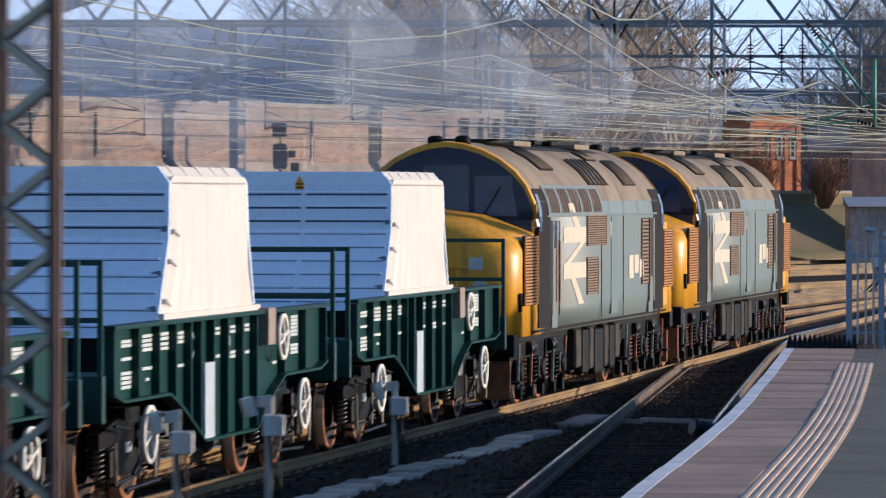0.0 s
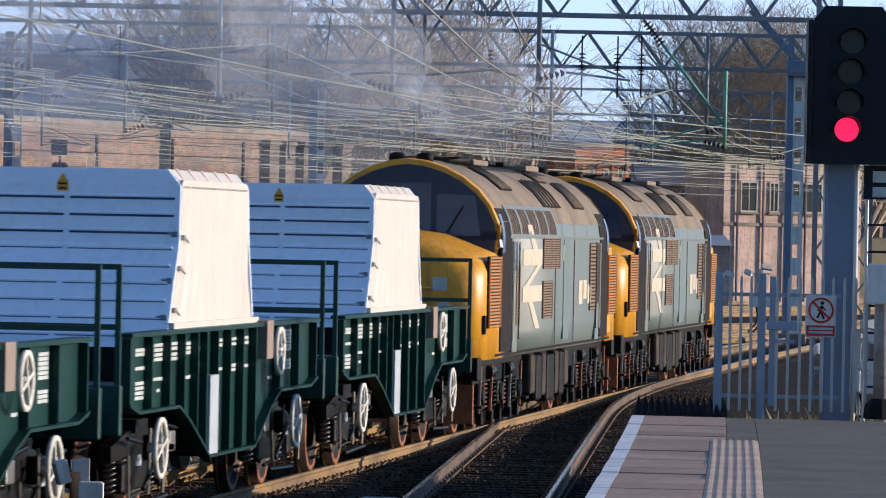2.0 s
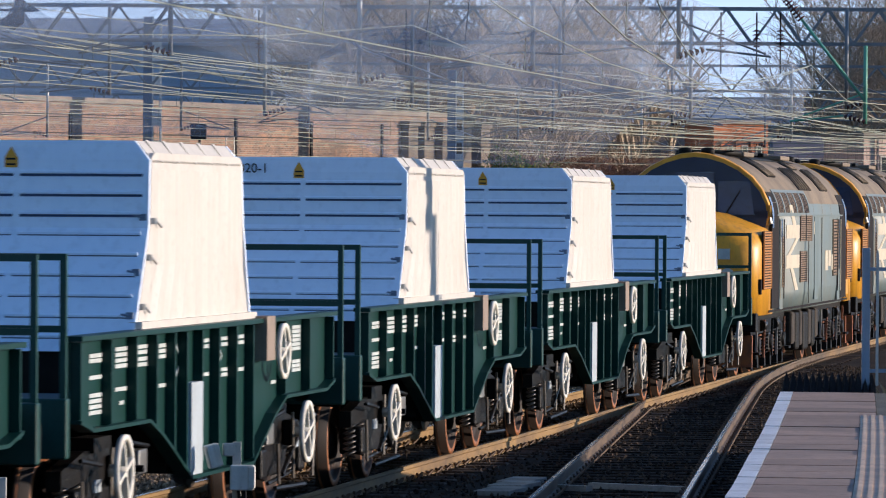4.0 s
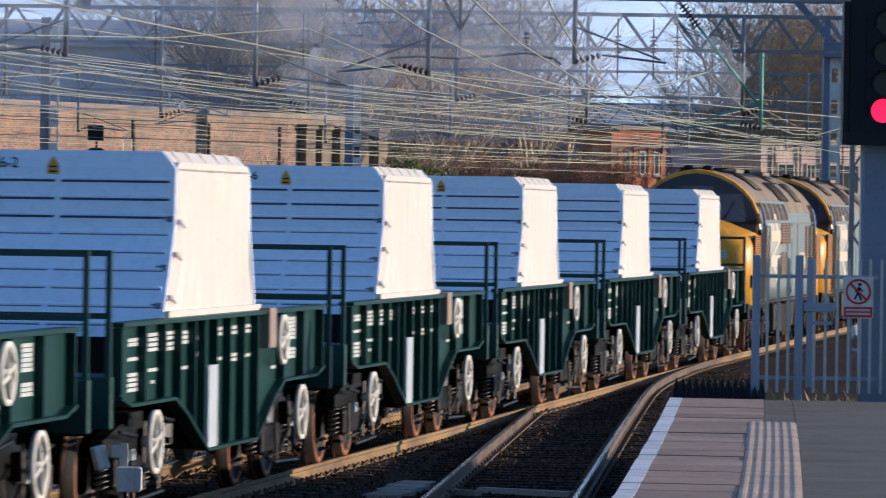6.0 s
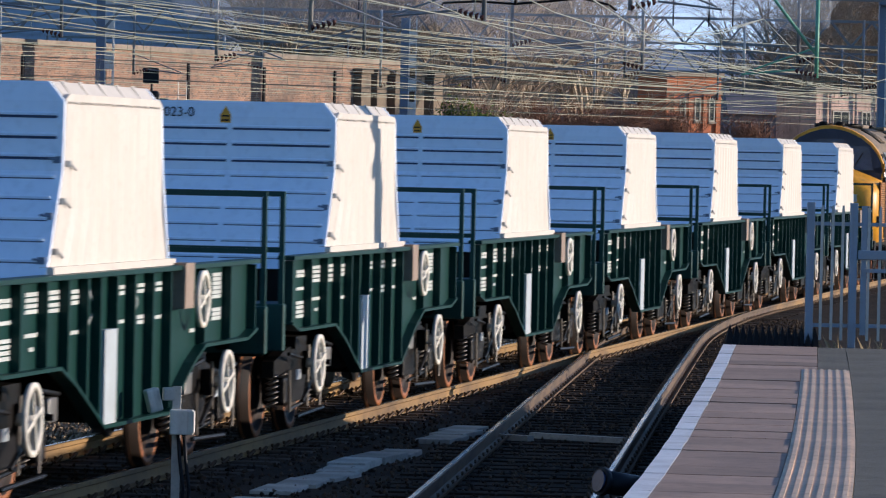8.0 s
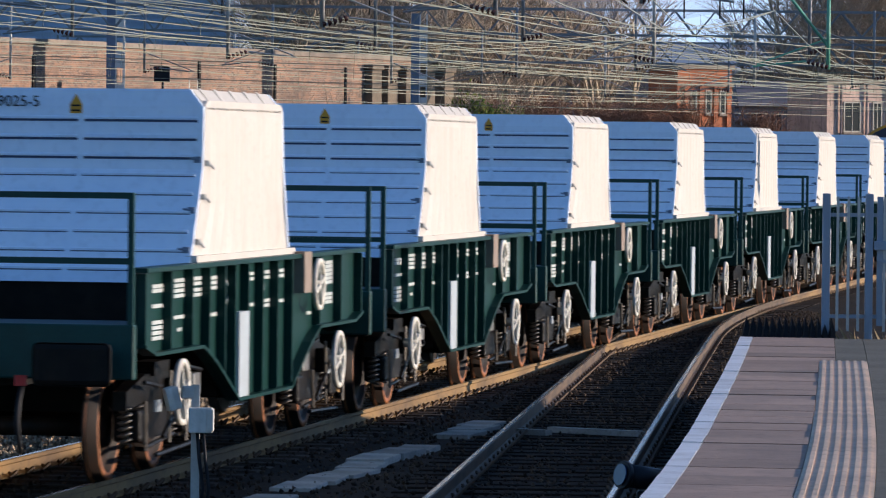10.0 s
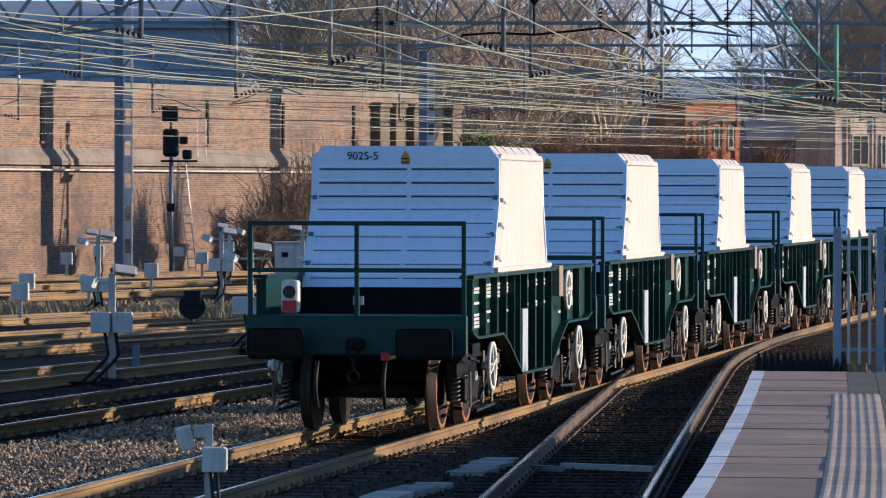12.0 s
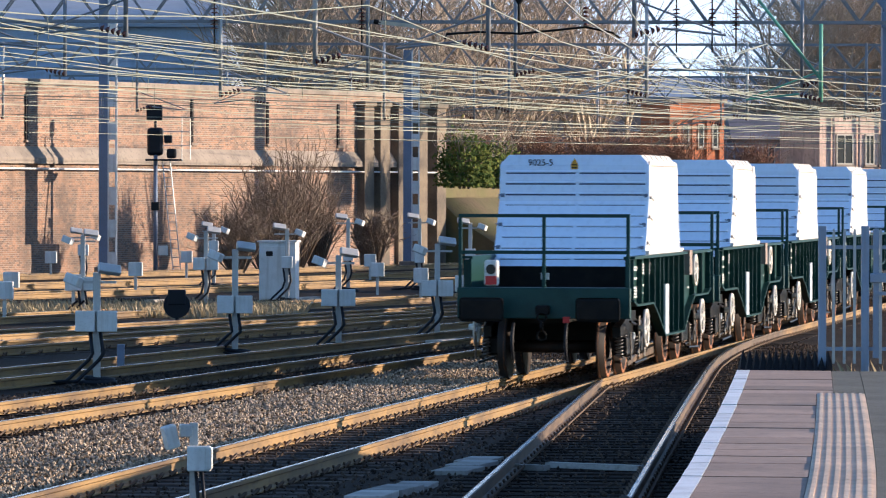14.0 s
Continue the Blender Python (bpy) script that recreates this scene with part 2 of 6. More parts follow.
RENDERED = mat("stained_pink_render", (0.70, 0.50, 0.40), 0.9, second=(0.42, 0.30, 0.24), scale=0.7, amount=0.9, streak=(0.26, 0.19, 0.165), bump=0.2)
GREYSTONE = mat("sooty_grey_masonry", (0.24, 0.20, 0.20), 0.9, second=(0.13, 0.11, 0.115), scale=0.8, amount=0.8)
WINDOW = mat("dark_window_glass", (0.02, 0.022, 0.028), 0.15, scale=2)
FRAMEW = mat("pale_window_frame", (0.45, 0.42, 0.36), 0.7, scale=4)
BARK = mat("grey_brown_bark", (0.34, 0.265, 0.19), 0.9, second=(0.44, 0.35, 0.25), scale=3, amount=0.7)
BARKPALE = mat("pale_tan_bark", (0.58, 0.46, 0.31), 0.85, second=(0.34, 0.26, 0.18), scale=4, amount=0.7)
BUSHWOOD = mat("dark_bush_twigs", (0.21, 0.155, 0.11), 0.9, second=(0.12, 0.09, 0.065), scale=4)
BRAMBLE = mat("red_brown_bramble", (0.26, 0.13, 0.075), 0.9, second=(0.16, 0.09, 0.06), scale=4)
SHRUBM = island_mat("evergreen_leaf", (0.05, 0.095, 0.018), (0.22, 0.24, 0.05))
GRASS = island_mat("dry_winter_grass", (0.34, 0.26, 0.14), (0.60, 0.48, 0.30))
BANK = mat("winter_grass_bank", (0.12, 0.11, 0.045), 0.95, second=(0.17, 0.12, 0.07), scale=0.4, amount=0.9, bump=0.8, bump_scale=5)
SMOKE = bpy.data.materials.new("diesel_haze")
SMOKE.use_nodes = True
_nt = SMOKE.node_tree
_nt.nodes.remove(_nt.nodes["Principled BSDF"])
_d, _tl, _tp = _nt.nodes.new("ShaderNodeBsdfDiffuse"), _nt.nodes.new("ShaderNodeBsdfTranslucent"), _nt.nodes.new("ShaderNodeBsdfTransparent")
_m1, _m2 = _nt.nodes.new("ShaderNodeMixShader"), _nt.nodes.new("ShaderNodeMixShader")
_d.inputs[0].default_value = _tl.inputs[0].default_value = (0.70, 0.76, 0.86, 1)
_m1.inputs[0].default_value, _m2.inputs[0].default_value = 0.5, 0.095
_nt.links.new(_d.outputs[0], _m1.inputs[1])
_nt.links.new(_tl.outputs[0], _m1.inputs[2])
_nt.links.new(_tp.outputs[0], _m2.inputs[1])
_nt.links.new(_m1.outputs[0], _m2.inputs[2])
_nt.links.new(_m2.outputs[0], _nt.nodes["Material Output"].inputs[0])
SKYGLOW = bpy.data.materials.new("pale_low_sky")
SKYGLOW.use_nodes = True
_sk = SKYGLOW.node_tree.nodes["Principled BSDF"]
_sk.inputs["Base Color"].default_value = (0, 0, 0, 1)
_sk.inputs["Specular IOR Level"].default_value = 0.0
_sk.inputs["Emission Color"].default_value = (0.66, 0.80, 0.98, 1)
_sk.inputs["Emission Strength"].default_value = 0.95
GLOW = bpy.data.materials.new("lit_red_lens")
GLOW.use_nodes = True
GLOW.node_tree.nodes["Principled BSDF"].inputs["Base Color"].default_value = (0.6, 0.01, 0.05, 1)
GLOW.node_tree.nodes["Principled BSDF"].inputs["Emission Color"].default_value = (1.0, 0.012, 0.07, 1)
GLOW.node_tree.nodes["Principled BSDF"].inputs["Emission Strength"].default_value = 1.25


# ---- building helpers ----
class Mesh:
    """Collects simple solids into one mesh."""

    def __init__(self):
        self.v, self.f, self.sm = [], [], []

    def add(self, verts, faces, smooth=False):
        n = len(self.v)
        self.v += [tuple(p) for p in verts]
        self.f += [tuple(i + n for i in q) for q in faces]
        self.sm += [smooth] * len(faces)
        return self

    def box(self, x0, x1, y0, y1, z0, z1, bev=0.0):
        if not bev:
            vs = [(x, y, z) for z in (z0, z1) for y in (y0, y1) for x in (x0, x1)]
            return self.add(vs, [(0, 2, 3, 1), (4, 5, 7, 6), (0, 1, 5, 4), (2, 6, 7, 3), (0, 4, 6, 2), (1, 3, 7, 5)])
        bm = bmesh.new()
        bmesh.ops.create_cube(bm, size=1, matrix=Matrix.LocRotScale(((x0 + x1) / 2, (y0 + y1) / 2, (z0 + z1) / 2), None, (x1 - x0, y1 - y0, z1 - z0)))
        bmesh.ops.bevel(bm, geom=bm.edges[:], offset=bev, segments=2, affect="EDGES", profile=0.5)
        return self.bm(bm)

    def bm(self, bm, smooth=False):
        bm.verts.index_update()
        self.add([v.co[:] for v in bm.verts], [[v.index for v in f.verts] for f in bm.faces], smooth)
        bm.free()
        return self

    def tube(self, a, b, r, n=6, r2=None, caps=True):
        a, b = Vector(a), Vector(b)
        r2 = r if r2 is None else r2
        d = (b - a).normalized()
        u = d.orthogonal().normalized()
        w = d.cross(u)
        vs = []
        for p, q in ((a, r), (b, r2)):
            vs += [p + (u * math.cos(2 * math.pi * i / n) + w * math.sin(2 * math.pi * i / n)) * q for i in range(n)]
        fs = [(i, (i + 1) % n, n + (i + 1) % n, n + i) for i in range(n)]
        if caps:
            fs += [tuple(range(n - 1, -1, -1)), tuple(range(n, 2 * n))]
        self.add(vs, fs, n > 6)
        if caps:
            self.sm[-2:] = [False, False]
        return self

    def pipe(self, pts, r, n=6):
        """One bent pipe through the points."""
        pts = [Vector(p) for p in pts]
        vs, fs = [], []
        side = (pts[1] - pts[0]).orthogonal()
        for k, p in enumerate(pts):
            d = (pts[min(k + 1, len(pts) - 1)] - pts[max(k - 1, 0)]).normalized()
            side = (side - d * side.dot(d)).normalized()
            w = d.cross(side)
            vs += [p + (side * math.cos(2 * math.pi * i / n) + w * math.sin(2 * math.pi * i / n)) * r for i in range(n)]
        for k in range(len(pts) - 1):
            fs += [(k * n + i, k * n + (i + 1) % n, (k + 1) * n + (i + 1) % n, (k + 1) * n + i) for i in range(n)]
        m = len(vs)
        fs += [tuple(range(n - 1, -1, -1)), tuple(range(m - n, m))]
        self.add(vs, fs, True)
        self.sm[-2:] = [False, False]
        return self

    def bar(self, a, b, w, h=None):
        """A square bar from a to b."""
        a, b = Vector(a), Vector(b)
        h = h or w
        d = (b - a).normalized()
        u = d.cross(Vector((0, 0, 1)))
        u = u.normalized() if u.length > 1e-4 else Vector((1, 0, 0))
        k = d.cross(u)
        vs = [p + u * (w / 2 * i) + k * (h / 2 * j) for p in (a, b) for i, j in ((-1, -1), (1, -1), (1, 1), (-1, 1))]
        return self.add(vs, [(3, 2, 1, 0), (4, 5, 6, 7), (0, 1, 5, 4), (1, 2, 6, 5), (2, 3, 7, 6), (3, 0, 4, 7)])

    def prism(self, poly, axis, lo, hi):
        """A polygon of (a, b) pairs pushed along an axis from lo to hi."""
        n = len(poly)

        def at(p, c):
            return {"x": (c, p[0], p[1]), "y": (p[0], c, p[1]), "z": (p[0], p[1], c)}[axis]

        vs = [at(p, lo) for p in poly] + [at(p, hi) for p in poly]
        fs = [(i, (i + 1) % n, n + (i + 1) % n, n + i) for i in range(n)] + [tuple(range(n - 1, -1, -1)), tuple(range(n, 2 * n))]
        return self.add(vs, fs)

    def loft(self, rings, smooth=False, caps=True):
        n = len(rings[0])
        vs = [p for r in rings for p in r]
        fs = [(k * n + i, k * n + (i + 1) % n, (k + 1) * n + (i + 1) % n, (k + 1) * n + i) for k in range(len(rings) - 1) for i in range(n)]
        self.add(vs, fs, smooth)
        if caps:
            b = len(self.v) - len(vs)
            self.f += [tuple(b + i for i in range(n - 1, -1, -1)), tuple(b + (len(rings) - 1) * n + i for i in range(n))]
            self.sm += [False, False]
        return self

    def ring(self, centre, axis, r, thick, n=18):
        """A torus-like ring."""
        c, ax = Vector(centre), Vector(axis).normalized()
        u = ax.orthogonal().normalized()
        w = ax.cross(u)
        rings = []
        for i in range(n):
            d = u * math.cos(2 * math.pi * i / n) + w * math.sin(2 * math.pi * i / n)
            rings.append([c + d * (r + thick * math.cos(q)) + ax * (thick * math.sin(q)) for q in (0.8, 2.4, 3.9, 5.5)])
        vs = [p for q in rings for p in q]
        fs = [(4 * i + j, 4 * i + (j + 1) % 4, 4 * ((i + 1) % n) + (j + 1) % 4, 4 * ((i + 1) % n) + j) for i in range(n) for j in range(4)]
        return self.add(vs, fs, True)

    def data(self, name, material):
        me = bpy.data.meshes.new(name)
        me.from_pydata(self.v, [], self.f)
        me.polygons.foreach_set("use_smooth", self.sm)
        bm = bmesh.new()
        bm.from_mesh(me)
        if len(self.f) < 60000:
            bmesh.ops.recalc_face_normals(bm, faces=bm.faces[:])
        bm.to_mesh(me)
        bm.free()
        me.materials.append(material)
        return me


def part(name, mesh, material, parent=None, label="", m=None):
    """Links a collected mesh as one object under a thing or a part."""
    ob = new(name, mesh.data(name, material))
    if parent:
        ob.parent = parent
    if m:
        ob.matrix_basis = m
    if label:
        ob["label"] = label
    return ob


def piece(name, me, m, parent=None):
    ob = new(name, me)
    ob.parent = parent
    ob.matrix_basis = m
    return ob


def thing(name, label, category, m=None, group="", kind=""):
    ob = new(name)
    ob.empty_display_size = 0.2
    if m:
        ob.matrix_basis = m
    return tagged(ob, label, category, group, kind)


# ---- the line of the running track: s metres along it from y = 50, v metres to its right ----


def heading(s):
    return radians(8.782) + 0.000101 * s + (0.000077 * (s - 25) if s > 25 else 0.0)


_pts = {0: (-2.927, 50.0)}
for _i in range(1, 221):
    _px, _py = _pts[_i - 1]
    _h = heading(_i - 0.5)
    _pts[_i] = (_px + math.sin(_h), _py + math.cos(_h))
for _i in range(-1, -121, -1):
    _px, _py = _pts[_i + 1]
    _h = heading(_i + 0.5)
    _pts[_i] = (_px - math.sin(_h), _py - math.cos(_h))


def on_line(s, v=0.0, z=0.0):
    i = max(-120, min(219, math.floor(s)))
    h = heading(s)
    x = _pts[i][0] + (s - i) * math.sin(h)
    y = _pts[i][1] + (s - i) * math.cos(h)
    return Vector((x + v * math.cos(h), y - v * math.sin(h), z))


def pose_on(s, v=0.0, z=0.0, turn=0.0):
    p = on_line(s, v, z)
    return pose(p.x, p.y, p.z, 0, 0, -math.degrees(heading(s)) + turn)


# ---- ground ----
def build_ground():
    xs = [-2500, -900, -300, -100] + [-60 + 4 * i for i in range(36)] + [110, 300, 900, 2500]
    ys = [-600, -200, -80] + [-40 + 4 * i for i in range(75)] + [300, 500, 1000, 3000]
    me = Mesh()
    vs = [(x, y, -0.182 + 0.014 * noise.noise(Vector((x * 0.15, y * 0.15, 0)))) for y in ys for x in xs]
    n = len(xs)
    fs = [(j * n + i, j * n + i + 1, (j + 1) * n + i + 1, (j + 1) * n + i) for j in range(len(ys) - 1) for i in range(n - 1)]
    me.add(vs, fs, True)
    tagged(part("ground", me, BALLAST), "grey-brown railway ballast reaching the horizon", "ground", kind="structure")


build_ground()

# a pale band of low winter sky far behind everything
back_ = Mesh()
rows_ = []
for k_ in range(13):
    a_ = radians(-24 + 4 * k_)
    rows_.append([(1500 * math.sin(a_), 1500 * math.cos(a_), -2), (1504 * math.sin(a_), 1504 * math.cos(a_), -2), (1504 * math.sin(a_), 1504 * math.cos(a_), 240), (1500 * math.sin(a_), 1500 * math.cos(a_), 240)])
back_.loft(rows_)
tagged(part("backdrop", back_, SKYGLOW), "pale low winter sky far behind the trees", "sky", kind="structure")

RAIL_PROFILE = [(-0.07, -0.16), (0.07, -0.16), (0.07, -0.145), (0.012, -0.125), (0.012, -0.05), (0.036, -0.035), (0.036, -0.003), (0.030, 0.0), (-0.030, 0.0), (-0.036, -0.003), (-0.036, -0.035), (-0.012, -0.05), (-0.012, -0.125), (-0.07, -0.145)]


def rail_part(points, parent, top=True):
    """A rail along a row of points on its head's middle, with the bright running band."""
    rings, tops = [], []
    for i, p in enumerate(points):
        d = (points[min(i + 1, len(points) - 1)] - points[max(i - 1, 0)]).normalized()
        r = Vector((d.y, -d.x, 0))
        rings.append([p + r * a + Vector((0, 0, b)) for a, b in RAIL_PROFILE])
        tops.append([p + r * a + Vector((0, 0, b)) for a, b in ((-0.022, 0.0005), (0.022, 0.0005), (0.022, 0.004), (-0.022, 0.004))])
    ob = part("rail", Mesh().loft(rings), RAILHEAD, parent)
    if top:
        part("running_band", Mesh().loft(tops), RAILTOP, ob, "polished steel running band")
    return ob


SLEEPER_ME = Mesh().box(-1.25, 1.25, -0.125, 0.125, -0.30, -0.165, 0.02).data("sleeper", SLEEPER)
TIMBER_ME = Mesh().box(-1.3, 1.3, -0.13, 0.13, -0.30, -0.165, 0.012).data("timber", TIMBER)


def clips(me, at_point, way, side):
    """Curled rail clips at a sleeper: two short bent rods a rail."""
    r = Vector((way.y, -way.x, 0))
    for k in (-1, 1):
        b = at_point + r * (0.085 * k) + Vector((0, 0, -0.15))
        a1, a2, a3 = b - way * 0.07, b + r * (0.05 * k) + Vector((0, 0, 0.055)), b + way * 0.07
        me.tube(a1, a2, 0.016, 4)
        me.tube(a2, a3, 0.016, 4)
        me.tube(a3, b + Vector((0, 0, 0.04)) - r * (0.02 * k), 0.016, 4)


def build_track(name, label, left, right, s0, s1, step, path, timber=False, sleepers=True, spacing=0.65):
    t = thing(name, label, "railway track", kind="structure")
    for v in (left, right):
        n = max(2, int((s1 - s0) / step))
        rail_part([path(s0 + (s1 - s0) * i / n, v(s0 + (s1 - s0) * i / n)) for i in range(n + 1)], t)
    if sleepers:
        cl = Mesh()
        s = s0 + 0.3
        while s < s1:
            a, b = path(s, left(s)), path(s, right(s))
            way = (path(s + 0.5, left(s + 0.5)) - path(s, left(s))).normalized()
            mid = (a + b) / 2
            piece("sleeper", TIMBER_ME if timber else SLEEPER_ME, pose(mid.x, mid.y, random.uniform(-0.008, 0.004), 0, 0, math.degrees(math.atan2(way.y, way.x)) - 90 + random.uniform(-0.7, 0.7)), t)
            clips(cl, a, way, -1)
            clips(cl, b, way, 1)
            s += spacing
        tagged(part("rail_clips", cl, CLIP, t, "rusty curled rail clips"), kind="stuff")
    return t


def turnout_v(s):
    """The platform line's right rail, diverging from the running line towards the viewer."""
    if s > 58:
        return 0.75
    if s > 35:
        return 0.75 + 0.085 * (58 - s) ** 2 / 46
    return 1.7275 + 0.085 * (35 - s)


build_track("track_1", "running line with rusty rails on ballasted sleepers", lambda s: -0.75, lambda s: 0.75, -70, 150, 4, on_line)
platform_line = build_track("track_2", "platform line joining the running line at a turnout", lambda s: turnout_v(s) - 1.5, turnout_v, -60, 57.5, 2.5, on_line, timber=True)
# darker copy of the rail colour stands in for the platform's shade
SHADED_RAIL = mat("platform_shaded_rail", (0.12, 0.075, 0.04), 0.7, second=(0.04, 0.027, 0.018), scale=1.2, amount=0.9)
for rail_ in platform_line.children:
    if rail_.children:
        rail_.data.materials[0] = SHADED_RAIL
build_track("track_3", "second running line with bright worn rails", lambda s: -6.35 + 0.0455 * (s - 11), lambda s: -4.7 + 0.0455 * (s - 11), -20, 95, 5, on_line, timber=True)


def far_path(x, y, deg):
    a = radians(deg)
    return lambda s, v: Vector((x + s * math.sin(a) + v * math.cos(a), y + s * math.cos(a) - v * math.sin(a), 0))


for i_, (x_, y_, h_) in enumerate(((-8.3, 95.5, 19), (-8.7, 104, 21), (-9.5, 119, 23), (-12.2, 142.5, 25), (-13.5, 156, 26), (-14.8, 173, 27), (-6.0, 84, 14))):
    build_track("track_%d" % (i_ + 4), "distant yard line with rusty rails", lambda s: -0.75, lambda s: 0.75, -45, 90, 9, far_path(x_, y_, h_), sleepers=i_ < 2, spacing=0.8)


# ---- loose stones ----
def scatter(name, label, material, count, place, size, flat=0.7, seed=3):
    rnd = random.Random(seed)
    base = [(1, 0, 0), (-1, 0, 0), (0, 1, 0), (0, -1, 0), (0, 0, 1), (0, 0, -1)]
    tri = [(0, 2, 4), (2, 1, 4), (1, 3, 4), (3, 0, 4), (2, 0, 5), (1, 2, 5), (3, 1, 5), (0, 3, 5)]
    vs, fs = [], []
    for _ in range(count):
        c = place(rnd)
        q = Euler((rnd.uniform(0, 6), rnd.uniform(0, 6), rnd.uniform(0, 6))).to_matrix()
        k = size * rnd.uniform(0.6, 1.4)
        n = len(vs)
        for b in base:
            p = q @ Vector([b[0] * k * rnd.uniform(0.7, 1.2), b[1] * k * rnd.uniform(0.6, 1.1), b[2] * k * flat])
            vs.append((c.x + p.x, c.y + p.y, c.z + p.z))
        fs += [tuple(n + i for i in f) for f in tri]
    me = bpy.data.meshes.new(name)
    me.from_pydata(vs, [], fs)
    me.materials.append(material)
    return tagged(new(name, me), label, "ballast", kind="stuff")


def near_stone(r):
    s = -22 + 75 * r.random() ** 1.3
    return on_line(s, r.uniform(-7.5, 5.2 - 0.06 * s), r.uniform(-0.19, -0.155))


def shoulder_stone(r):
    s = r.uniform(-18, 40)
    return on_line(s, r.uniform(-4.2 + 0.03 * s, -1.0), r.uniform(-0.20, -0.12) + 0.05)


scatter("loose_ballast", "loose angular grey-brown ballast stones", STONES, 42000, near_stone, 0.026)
scatter("ballast_shoulder", "heaped ballast stones between the lines, sunlit tone in their colour", STONES_LIT, 34000, shoulder_stone, 0.024, seed=5)


# ---- platform ----
def plat_v(s):
    """The platform edge: a long gentle curve that bends back towards the line behind the viewer."""
    d = s + 11.5
    if d >= 0:
        bend = -0.00024 * d * d
    elif d > -13:
        bend = -0.00075 * d * d
    else:
        bend = -0.12675 + 0.0195 * (d + 13)
    return 5.615 + bend - 0.0765 * s


def strip(me, s0, s1, a, b, z0, z1, step=2.0):
    n = max(1, int((s1 - s0) / step))
    rings = []
    for i in range(n + 1):
        s = s0 + (s1 - s0) * i / n
        v = plat_v(s)
        rings.append([on_line(s, v + a, z0), on_line(s, v + b, z0), on_line(s, v + b, z1), on_line(s, v + a, z1)])
    return me.loft(rings)


PZ = 0.915
platform = thing("platform", "station platform with slab edge and grey tarmac", "platform", kind="structure")
part("platform_wall", strip(Mesh(), -95, 6.55, 0.12, 0.5, -0.3, PZ - 0.14), PLATWALL, platform, "dirty platform side wall")
part("tarmac", strip(Mesh(), -95, 6.5, 1.305, 9.0, -0.3, PZ - 0.004), TARMAC, platform, "grey-green worn tarmac")
part("tarmac", strip(Mesh(), 0.3, 6.5, 1.005, 1.30, 0.4, PZ - 0.005), TARMAC, platform)
rnd_ = random.Random(11)
for i_ in range(112):
    s_ = 6.5 - 0.9 * (i_ + 1)
    d_ = rnd_.uniform(-0.006, 0.006)
    part("white_edge_slab", strip(Mesh(), s_ + 0.006, s_ + 0.894, 0.0, 0.135, PZ - 0.13, PZ + 0.002 + d_, 0.9), WHITELINE, platform)
    part("coping_slab", strip(Mesh(), s_ + 0.008, s_ + 0.892, 0.14, 1.0 if s_ > 0.2 else 0.845, PZ - 0.13, PZ + d_, 0.9), COPING, platform)
for i_ in range(210):
    s_ = 0.3 - 0.45 * (i_ + 1)
    me_ = strip(Mesh(), s_ + 0.004, s_ + 0.446, 0.85, 1.30, PZ - 0.1, PZ - 0.001, 0.45)
    for k_ in range(6):
        strip(me_, s_ + 0.01, s_ + 0.44, 0.878 + k_ * 0.073, 0.908 + k_ * 0.073, PZ - 0.002, PZ + 0.006, 0.43)
    part("tactile_slab", me_, TACTILE, platform)

# black rubber trespass guard beyond the platform end
guard = thing("trespass_guard", "black rubber spiked trespass guard beyond the platform ramp", "guard")
for row_ in range(4):
    me_ = Mesh()
    s_ = 6.9 + row_ * 0.55
    for k_ in range(14):
        c_ = on_line(s_, plat_v(s_) + 0.04 + k_ * 0.072, 0)
        z_ = 0.86 + row_ * 0.02
        w_ = 0.034
        part("rubber_spike", Mesh().add([(c_.x - w_, c_.y - 0.2, z_), (c_.x + w_, c_.y - 0.2, z_), (c_.x + w_, c_.y + 0.2, z_), (c_.x - w_, c_.y + 0.2, z_), (c_.x, c_.y, z_ + 0.16)], [(0, 1, 4), (1, 2, 4), (2, 3, 4), (3, 0, 4), (3, 2, 1, 0)]), RUBBER, guard)
    strip(me_, s_ - 0.27, s_ + 0.27, 0.0, 1.02, -0.3, 0.862 + row_ * 0.02)
    part("rubber_panel", me_, RUBBER, guard)

# grass and weeds behind the fence
def weed(name, label, cx, cy, rx, ry, count, high, seed):
    rnd = random.Random(seed)
    vs, fs = [], []
    for _ in range(count):
        x, y = cx + rnd.uniform(-rx, rx), cy + rnd.uniform(-ry, ry)
        h, a, w = high * rnd.uniform(0.4, 1.1), rnd.uniform(0, 6.28), 0.012
        dx, dy = math.cos(a) * h * 0.5, math.sin(a) * h * 0.5
        n = len(vs)
        vs += [(x - w, y, -0.2), (x + w, y, -0.2), (x + dx * 0.4 + w * 0.7, y + dy * 0.4, -0.2 + h * 0.6), (x + dx, y + dy, -0.2 + h)]
        fs += [(n, n + 1, n + 2), (n, n + 2, n + 3)]
    me = bpy.data.meshes.new(name)
    me.from_pydata(vs, [], fs)
    me.materials.append(GRASS)
    tagged(new(name, me), label, "grass", kind="stuff")


weed("dry_grass", "dry straw-coloured winter grass behind the fence", 6.2, 61, 2.2, 3.0, 4000, 0.6, 4)
weed("ramp_grass", "dry winter weeds on the ramp", 6.4, 60, 1.6, 2.2, 2500, 0.95, 9)
weed("yard_grass", "dry pale grass strip among the yard tracks", -9.5, 127, 6, 5, 9000, 0.32, 6)


